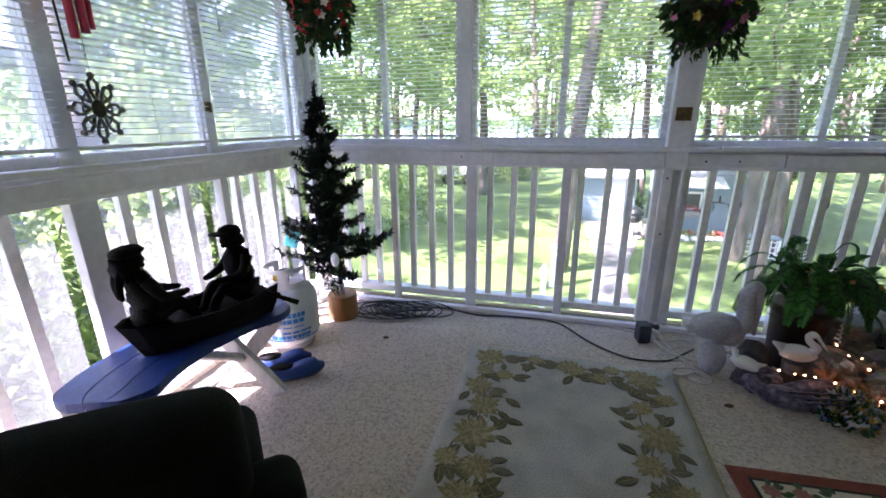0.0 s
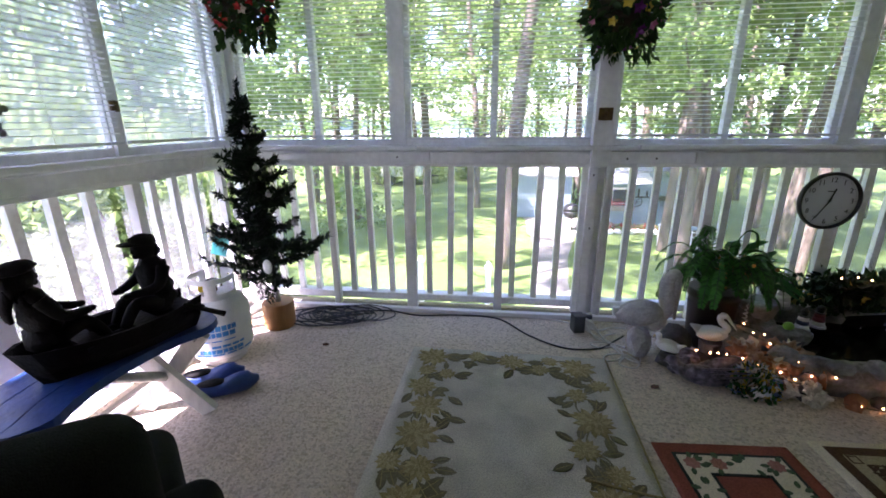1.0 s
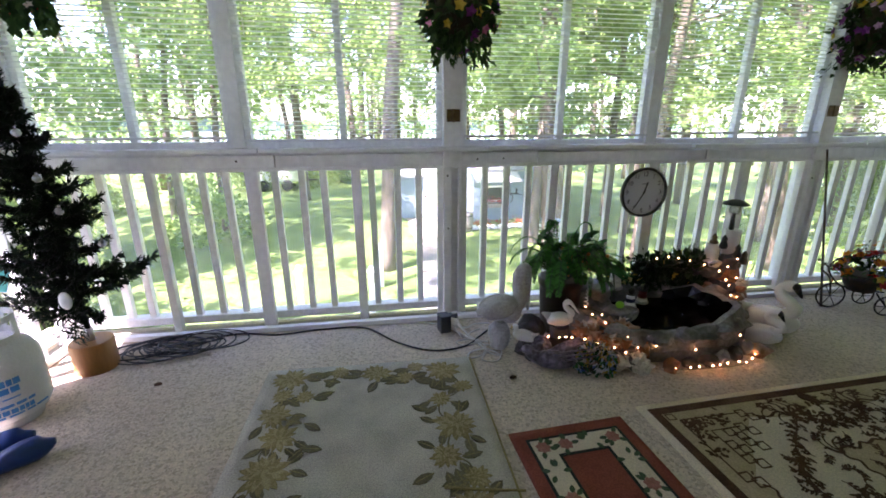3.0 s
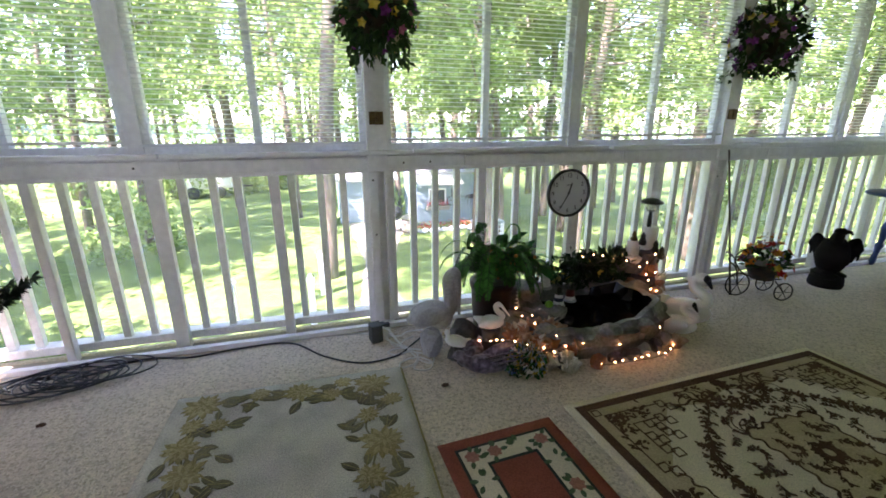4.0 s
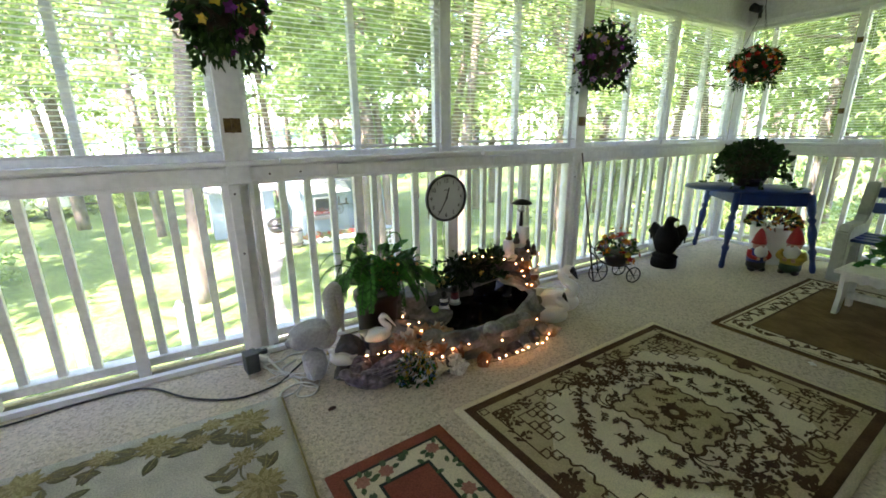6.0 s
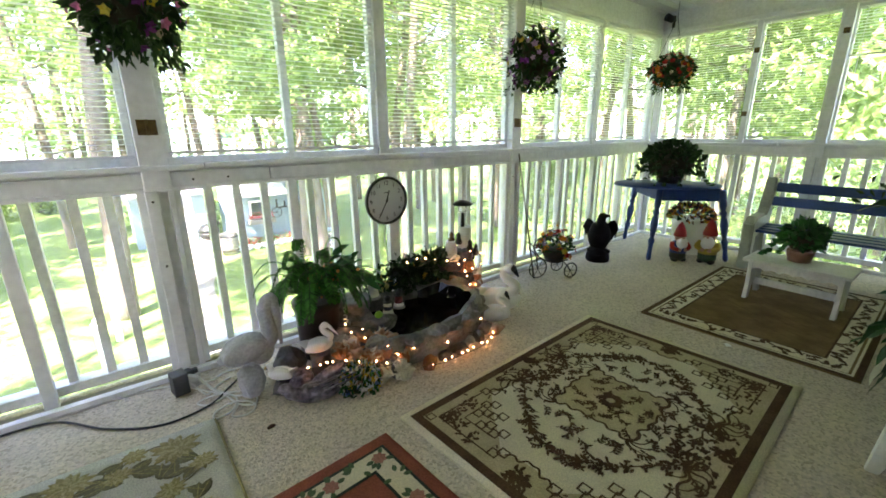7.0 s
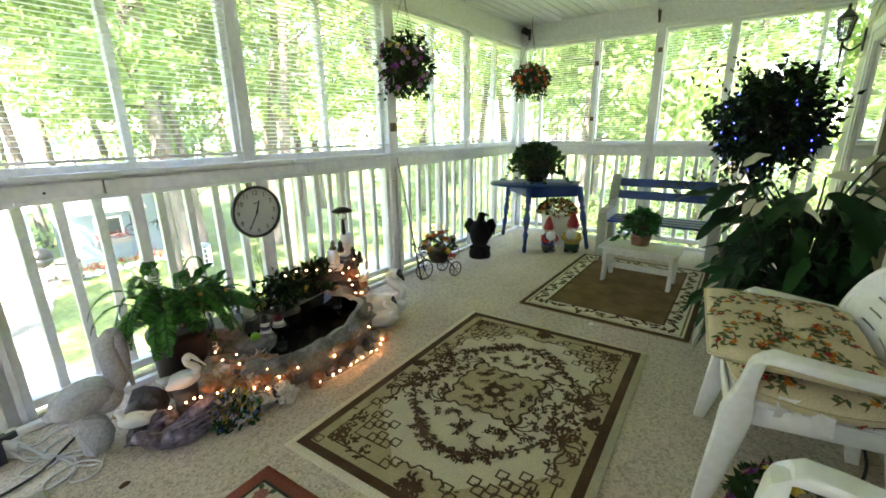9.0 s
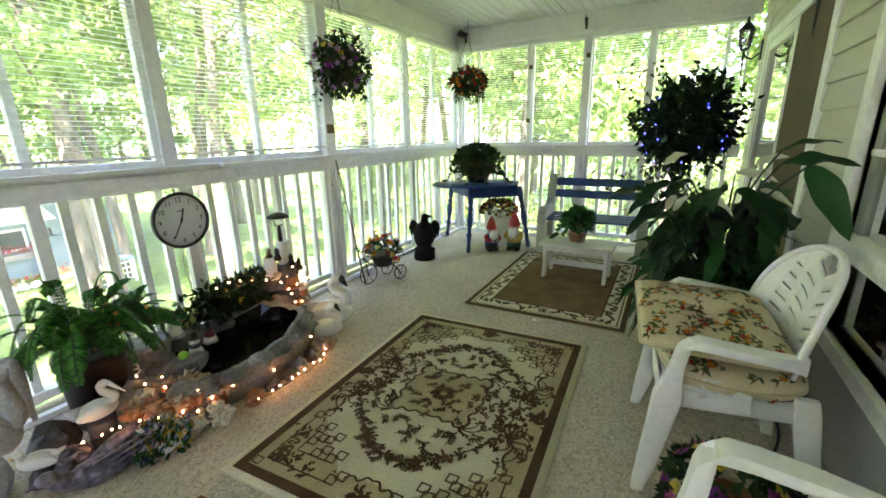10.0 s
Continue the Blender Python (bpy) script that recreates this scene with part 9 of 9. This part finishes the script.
def resin_chair(m, label):
    """Stacking garden chair. Local -y is the front, +y the back."""
    root = thing("resin_chair", m, label, "chair", "white resin chairs")
    # seat shell
    bm = B()
    n = 12
    grid = []
    for j in range(n + 1):
        v = j / n
        row = []
        for i in range(n + 1):
            u = i / n * 2 - 1
            wd = 0.25 - 0.045 * v
            z = 0.425 - 0.03 * v + 0.016 * u * u - 0.05 * (max(0, 0.2 - v) / 0.2) ** 2
            row.append(bm.verts.new((u * wd, -0.25 + 0.4 * v, z)))
        grid.append(row)
    for j in range(n):
        for i in range(n):
            bm.faces.new((grid[j][i], grid[j][i + 1], grid[j + 1][i + 1], grid[j + 1][i])).smooth = True
    o = part("seat", bm, M_resin, root)
    so = o.modifiers.new("thick", "SOLIDIFY")
    so.thickness = 0.02

    # rounded back, slotted like the ribs of a fan
    def top(u):
        return 0.574 + 0.288 * max(0.0, 1 - abs(u) ** 2.3) ** 0.43

    def low(u):
        return 0.41 + 0.17 * abs(u) ** 2.2

    def bp(u, h):
        return Vector((u * 0.272, 0.125 + (h - 0.42) * 0.2 - 0.075 * u * u, h))
    bm = B()
    nu = 60
    lv = [0.30, 0.36, 0.41, 0.445, 0.48, 0.489, 0.525, 0.534, 0.57, 0.579, 0.615, 0.624, 0.66, 0.669, 0.705, 0.714, 0.74, 0.75, 0.77, 0.79, 0.81, 0.83, 0.85, 0.87, 0.89, 0.93]
    vt = {}
    for j in range(len(lv)):
        for i in range(nu + 1):
            u = i / nu * 2 - 1
            h = lv[j] + 0.13 * abs(u) ** 0.8 - 0.05 * u * u
            vt[j, i] = bm.verts.new(bp(u, min(max(h, low(u)), top(u))))
    for j in range(len(lv) - 1):
        for i in range(nu):
            u = (i + 0.5) / nu * 2 - 1
            if lv[j] in (0.48, 0.525, 0.57, 0.615, 0.66, 0.705) and 0.1 < abs(u) < 0.74 - 0.7 * max(0, lv[j] - 0.5) and not 0.36 < abs(u) < 0.46:
                continue
            if 0.77 <= lv[j] < 0.85 and abs(u) < 0.03 + 0.2 * (0.85 - lv[j]) / 0.08:
                continue
            q = (vt[j, i], vt[j, i + 1], vt[j + 1, i + 1], vt[j + 1, i])
            if (q[0].co - q[3].co).length + (q[1].co - q[2].co).length < 0.0015:
                continue
            bm.faces.new(q).smooth = True
    bmesh.ops.remove_doubles(bm, verts=bm.verts, dist=0.0006)
    bmesh.ops.delete(bm, geom=[v for v in bm.verts if not v.link_faces], context="VERTS")
    o = part("backrest", bm, M_resin, root)
    so = o.modifiers.new("thick", "SOLIDIFY")
    so.thickness = 0.012
    o.modifiers.new("flat_faces", "WEIGHTED_NORMAL")
    rim = [bp(u, top(u)) for u in [math.sin(radians(-90 + 180 * k / 48)) for k in range(49)]]
    part("back_rim", tube(B(), rim, 0.011, 10), M_resin, root)
    for s in (-1, 1):
        # arm flowing forward and round the corner into the front strut
        bm = B()
        secs = [((s * 0.264, 0.11, 0.575), (0.012, 0, 0), (0, 0, 0.028)), ((s * 0.274, 0.06, 0.586), (0.022, 0, 0), (0, 0, 0.02)), ((s * 0.286, -0.02, 0.597), (0.03, 0, 0), (0, 0.002, 0.015)),
                ((s * 0.291, -0.12, 0.608), (0.032, 0, 0), (0, 0.002, 0.015)), ((s * 0.289, -0.175, 0.612), (0.032, 0, 0), (0, 0.006, 0.016)), ((s * 0.287, -0.204, 0.602), (0.031, 0, 0), (0, 0.016, 0.014)),
                ((s * 0.283, -0.209, 0.572), (0.028, 0, 0), (0, 0.02, 0.004)), ((s * 0.272, -0.217, 0.51), (0.024, 0, 0), (0, 0.022, 0.003)), ((s * 0.258, -0.225, 0.43), (0.024, 0, 0), (0, 0.032, 0.0))]
        part("armrest", loft(bm, secs, 20), M_resin, root).data.set_sharp_from_angle(angle=radians(48))
        secs = [((s * 0.262, -0.222, 0.475), (0.023, 0, 0), (0, 0.024, 0)), ((s * 0.257, -0.225, 0.44), (0.026, 0, 0), (0, 0.034, 0)), ((s * 0.252, -0.229, 0.39), (0.027, 0, 0), (0, 0.045, 0)), ((s * 0.253, -0.24, 0.3), (0.024, 0, 0), (0, 0.04, 0)),
                ((s * 0.26, -0.265, 0.13), (0.021, 0, 0), (0, 0.032, 0)), ((s * 0.268, -0.287, 0.006), (0.016, 0, 0), (0, 0.021, 0)), ((s * 0.268, -0.288, 0.001), (0.013, 0, 0), (0, 0.018, 0))]
        part("front_leg", loft(B(), secs, 20), M_resin, root).data.set_sharp_from_angle(angle=radians(48))
        secs = [((s * 0.208, 0.15, 0.44), (0.014, 0, 0), (0, 0.03, 0)), ((s * 0.212, 0.155, 0.39), (0.017, 0, 0), (0, 0.036, 0)), ((s * 0.225, 0.185, 0.2), (0.015, 0, 0), (0, 0.03, 0)), ((s * 0.24, 0.22, 0.002), (0.012, 0, 0), (0, 0.02, 0))]
        part("back_leg", loft(B(), secs, 20), M_resin, root).data.set_sharp_from_angle(angle=radians(48))
        part("apron", loft(B(), [((s * 0.236, -0.2, 0.385), (0.007, 0, 0), (0, 0, 0.04)), ((s * 0.212, 0.15, 0.38), (0.007, 0, 0), (0, 0, 0.028))], 12), M_resin, root)
    part("apron", loft(B(), [((-0.23, -0.247, 0.372), (0, 0.007, 0), (0, 0, 0.03)), ((0, -0.255, 0.378), (0, 0.007, 0), (0, 0, 0.02)), ((0.23, -0.247, 0.372), (0, 0.007, 0), (0, 0, 0.03))], 12), M_resin, root)
    return root


CHAIR = pose(1.655, -2.912, 0, 0, 0, 185) @ Matrix.Diagonal((1.06, 1.05, 1.05, 1))
resin_chair(CHAIR, "white resin garden chair holding two flowered cushions")
resin_chair(pose(0.515, -2.985, 0, 0, 0, 182) @ Matrix.Diagonal((1.06, 1.05, 1.05, 1)), "empty white resin garden chair beside the other")


def cushion_fabric():
    m = mat("floral_fabric", (0.72, 0.62, 0.4), (0.64, 0.54, 0.34), 9, 0.9, fine=0.15, fscale=220, bump=0.4, bscale=240, spec=0.15)
    return m


M_cush = cushion_fabric()


def cushion(m, label, seed, w=0.235, d=0.225, th=0.055, cut=0.06):
    rng = random.Random(seed)
    root = thing("seat_cushion", m, label, "cushion", "flowered cushions")
    bm = B()
    n = 40

    def surf(u, v, s):
        e = (1 - abs(u) ** 5) * (1 - abs(v) ** 5)
        tuft = -0.026 * math.exp(-((u * u + v * v) / 0.02))
        pull = 0.006 * math.cos(8 * math.atan2(v, u)) * math.exp(-((math.hypot(u, v) - 0.3) ** 2) / 0.05)
        k = 1 - cut * (u * v) ** 2
        return Vector((u * w * k, v * d * k, s * (th * max(e, 0.0) ** 0.42 + (tuft + pull) * (1 if s > 0 else 0.3)) + 0.004 * noise.noise(Vector((u * 3, v * 3, seed)))))
    for s in (1, -1):
        g = [[bm.verts.new(surf(i / n * 2 - 1, j / n * 2 - 1, s)) for i in range(n + 1)] for j in range(n + 1)]
        for j in range(n):
            for i in range(n):
                q = (g[j][i], g[j][i + 1], g[j + 1][i + 1], g[j + 1][i])
                bm.faces.new(q if s > 0 else q[::-1]).smooth = True
    bmesh.ops.remove_doubles(bm, verts=bm.verts, dist=0.001)
    part("cover", bm, M_cush, root)
    rim = []
    for k in range(80):
        t = k / 80 * 4
        i, f_ = int(t), t - int(t)
        u, v = ((f_ * 2 - 1, -1), (1, f_ * 2 - 1), (1 - f_ * 2, 1), (-1, 1 - f_ * 2))[i]
        rim.append(surf(u, v, 1))
    rim.append(rim[0])
    part("piping", tube(B(), rim, 0.005, 6), M_cush, root)
    part("button", blob(B(), surf(0, 0, 1) + Vector((0, 0, 0.004)), (0.013, 0.013, 0.006), 10), M_cush, root)
    # printed sprigs, lying on the cloth
    lv = []
    mats = [P_orange, leaf_mat("print_green", (0.05, 0.075, 0.025), (0.11, 0.14, 0.05), 0), P_red, leaf_mat("print_brown", (0.16, 0.07, 0.03), (0.2, 0.09, 0.04), 0)]
    for s in (1, -1):
        for k in range(56):
            u = max(-0.96, min(0.96, -1 + 2 * ((k % 8) + rng.uniform(0.1, 0.9)) / 8))
            v = max(-0.96, min(0.96, -1 + 2 * ((k // 8) + rng.uniform(0.1, 0.9)) / 7))
            a = rng.uniform(0, 6.28)
            bend = rng.choice((-1, 1)) * rng.uniform(0.2, 0.45)
            for j in range(5):
                du, dv = 0.085 * math.cos(a), 0.085 * math.sin(a)
                if max(abs(u + du), abs(v + dv)) > 0.975:
                    break
                p, p2 = surf(u, v, s), surf(u + du, v + dv, s)
                nn = (surf(u + 0.03, v, s) - p).cross(surf(u, v + 0.03, s) - p).normalized()
                nn = nn if nn.z * s > 0 else -nn
                o = (p2 - p).normalized()
                q = nn.cross(o).normalized()
                lv.append((p + nn * 0.0028, (p2 - p) * 1.5, q * 0.0032, 3))
                sg = -1 if j % 2 else 1
                if j % 3 != 2:
                    lf = (o * 0.7 + q * sg * 0.8).normalized()
                    lv.append((p + nn * 0.0035, lf * rng.uniform(0.025, 0.035), nn.cross(lf).normalized() * 0.007, 1))
                else:
                    for f_ in range(4):
                        w2 = a + f_ * 1.0
                        lf = o * math.cos(w2) + q * math.sin(w2)
                        lv.append((p + nn * 0.0038, lf * 0.016, nn.cross(lf).normalized() * 0.006, 0 if k % 3 else 2))
                u, v, a = u + du, v + dv, a + bend
    ob = new("print", leaf_mesh("print", mats, lv, 0.0))
    ob.parent = root
    ob["kind"] = "stuff"
    return root


LOWER = CHAIR @ pose(0.03, -0.05, 0.472, -2, 5, 7)
c1 = cushion(LOWER, "tan flowered seat cushion stacked lowest on the chair", 161, 0.225, 0.22, 0.05, 0.2)
cushion(pose(1.645, -2.795, 0.605, -3, 7, 187), "tan flowered tufted cushion tilted on top", 162, 0.245, 0.235, 0.046, 0.0)
for y, z, turn in ((-2.82, 0.5, 104), (-2.905, 0.478, 68)):
    bm = B()
    g = [[bm.verts.new((0.027 * (i / 4 - 0.5) * 2, 0.006 * math.sin(i * 1.1 + j) - 0.005 * j, -0.021 * j)) for i in range(5)] for j in range(5)]
    for j in range(4):
        for i in range(4):
            bm.faces.new((g[j][i], g[j][i + 1], g[j + 1][i + 1], g[j + 1][i])).smooth = True
    o = part("fabric_tag", bm, M_porc, c1, "white fabric care tag")
    o.matrix_basis = LOWER.inverted() @ pose(1.375, y, z, 0, 0, turn)

# flowers in a low pot between the chairs
rng = random.Random(171)
root = thing("pot_of_pansies", (1.2, -2.9, 0), "low pot of pink, purple and yellow artificial pansies", "potted plant", "house plants")
part("pot", lathe(B(), [(0.1, 0), (0.13, 0.15), (0.14, 0.16), (0.13, 0.17)], 20), M_terra, root)
lv = []
for i in range(260):
    d = rv(rng).normalized()
    d.z = abs(d.z)
    p = Vector((d.x * 0.2, d.y * 0.17, 0.17 + d.z * 0.13))
    o = (d + rv(rng, .5)).normalized()
    lv.append((p, o * 0.06, o.orthogonal().normalized() * 0.018, 0))
for i in range(60):
    d = rv(rng).normalized()
    d.z = abs(d.z)
    p = Vector((d.x * 0.22, d.y * 0.19, 0.18 + d.z * 0.15))
    u = d.orthogonal().normalized()
    v = d.cross(u)
    k = 1 + rng.randrange(4)
    for j in range(5):
        r_ = (u * math.cos(j * 1.2566) + v * math.sin(j * 1.2566) + d * 0.3).normalized()
        lv.append((p, r_ * 0.03, d.cross(r_).normalized() * 0.014, k))
ob = new("blossom", leaf_mesh("blossom", [LEAF_BASKET, P_purple, P_pink, P_yellow, P_purple], lv))
ob.parent = root
ob["kind"] = "stuff"
cable("floor_cable", [(2.3, -3.17, 0.012), (1.95, -3.165, 0.012), (1.7, -3.1, 0.012), (1.45, -3.05, 0.012), (1.2, -3.12, 0.012)], 0.006, M_black, "black cord lying along the house wall")


# ---- wall lanterns, corner fittings ----
def wall_lantern(x, z, label):
    root = thing("wall_lantern", pose(x, Y0 + 0.012, z) @ Matrix.Diagonal((1.05, 0.9, 1.1, 1)), label, "wall lamp", "porch lanterns")
    part("back_plate", box(B(), -0.045, 0, -0.08, 0.045, 0.018, 0.08, 0.006), M_black, root)
    bm = tube(B(), catmull([(0, 0.015, -0.02), (0, 0.08, -0.06), (0, 0.14, -0.03), (0, 0.15, 0.02)], 6), 0.009, 8)
    tube(bm, catmull([(0, 0.15, 0.0), (0, 0.15, -0.12), (0, 0.15, -0.2)], 4), 0.012, 8, 0.003)
    part("arm", bm, M_black, root)
    m = Matrix.Translation((0, 0.15, 0.02)) @ Matrix.Rotation(radians(30), 4, "Z")
    part("glass", lathe(B(), [(0.042, 0.0), (0.065, 0.14)], 6, m, cap=False), clear_mat("lantern_glass", haze=0.1), root)
    bm = lathe(B(), [(0.03, -0.015), (0.046, 0.0)], 6, m)
    for k in range(6):
        a = k * math.pi / 3
        tube(bm, [m @ Vector((0.044 * math.cos(a), 0.044 * math.sin(a), 0)), m @ Vector((0.067 * math.cos(a), 0.067 * math.sin(a), 0.14))], 0.004, 5)
    part("cage", bm, M_black, root)
    part("cap", lathe(B(), [(0.078, 0.14), (0.07, 0.155), (0.03, 0.195), (0.018, 0.2), (0.012, 0.22), (0.016, 0.232), (0.003, 0.25)], 6, m), M_black, root)
    part("bulb", blob(B(), (0, 0.15, 0.08), (0.016, 0.016, 0.03), 10), M_porc, root)


wall_lantern(4.93, 1.99, "black carriage lantern on the house wall")
wall_lantern(2.36, 1.9, "black carriage lantern on the house wall")
root = thing("corner_spotlight", pose(5.06, -0.17, 2.45, 0, 0, -30), "small black spotlight fixed in the porch corner", "spotlight")
part("bracket", box(B(), -0.012, -0.012, -0.06, 0.012, 0.012, 0.06, 0.003), M_black, root)
part("head", lathe(B(), [(0.02, -0.05), (0.035, -0.03), (0.04, 0.05), (0.034, 0.052)], 14, Matrix.Translation((-0.05, 0, 0.03)) @ pose(0, 0, 0, 0, -70, 0)), M_black, root)
root = thing("plant_hook", (X1 - 0.04, -1.61, 2.45), "black iron plant hook on the header", "hook")
part("plate", box(B(), 0.0, -0.012, -0.06, 0.012, 0.012, 0.06, 0.003), M_iron, root)
part("arm", tube(B(), catmull([(0, 0, -0.04), (-0.06, 0, -0.01), (-0.08, 0, 0.04), (-0.06, 0, 0.06)], 5), 0.006, 6), M_iron, root)
# scrap of paper and a dark crumb on the carpet
bm = B()
g = [[bm.verts.new((0.045 * (i / 3 - 0.5), 0.03 * (j / 2 - 0.5), 0.006 + 0.005 * math.sin(i * 2 + j * 3))) for i in range(4)] for j in range(3)]
for j in range(2):
    for i in range(3):
        bm.faces.new((g[j][i], g[j][i + 1], g[j + 1][i + 1], g[j + 1][i]))
o = part("paper_scrap", bm, M_porc)
o.matrix_basis = pose(2.6, -1.87, 0.0, 0, 0, 30)
tagged(o, "scrap of white paper on the carpet", "litter")
for x, y in ((0.17, -0.82), (-1.65, -0.6)):
    o = part("dry_leaf", rock(B(), (0, 0, 0.006), (0.018, 0.012, 0.008), 3, 0.4, 2), M_brownp)
    o.matrix_basis = pose(x, y, 0)
    tagged(o, "tiny dark crumb on the carpet", "litter", "floor litter")
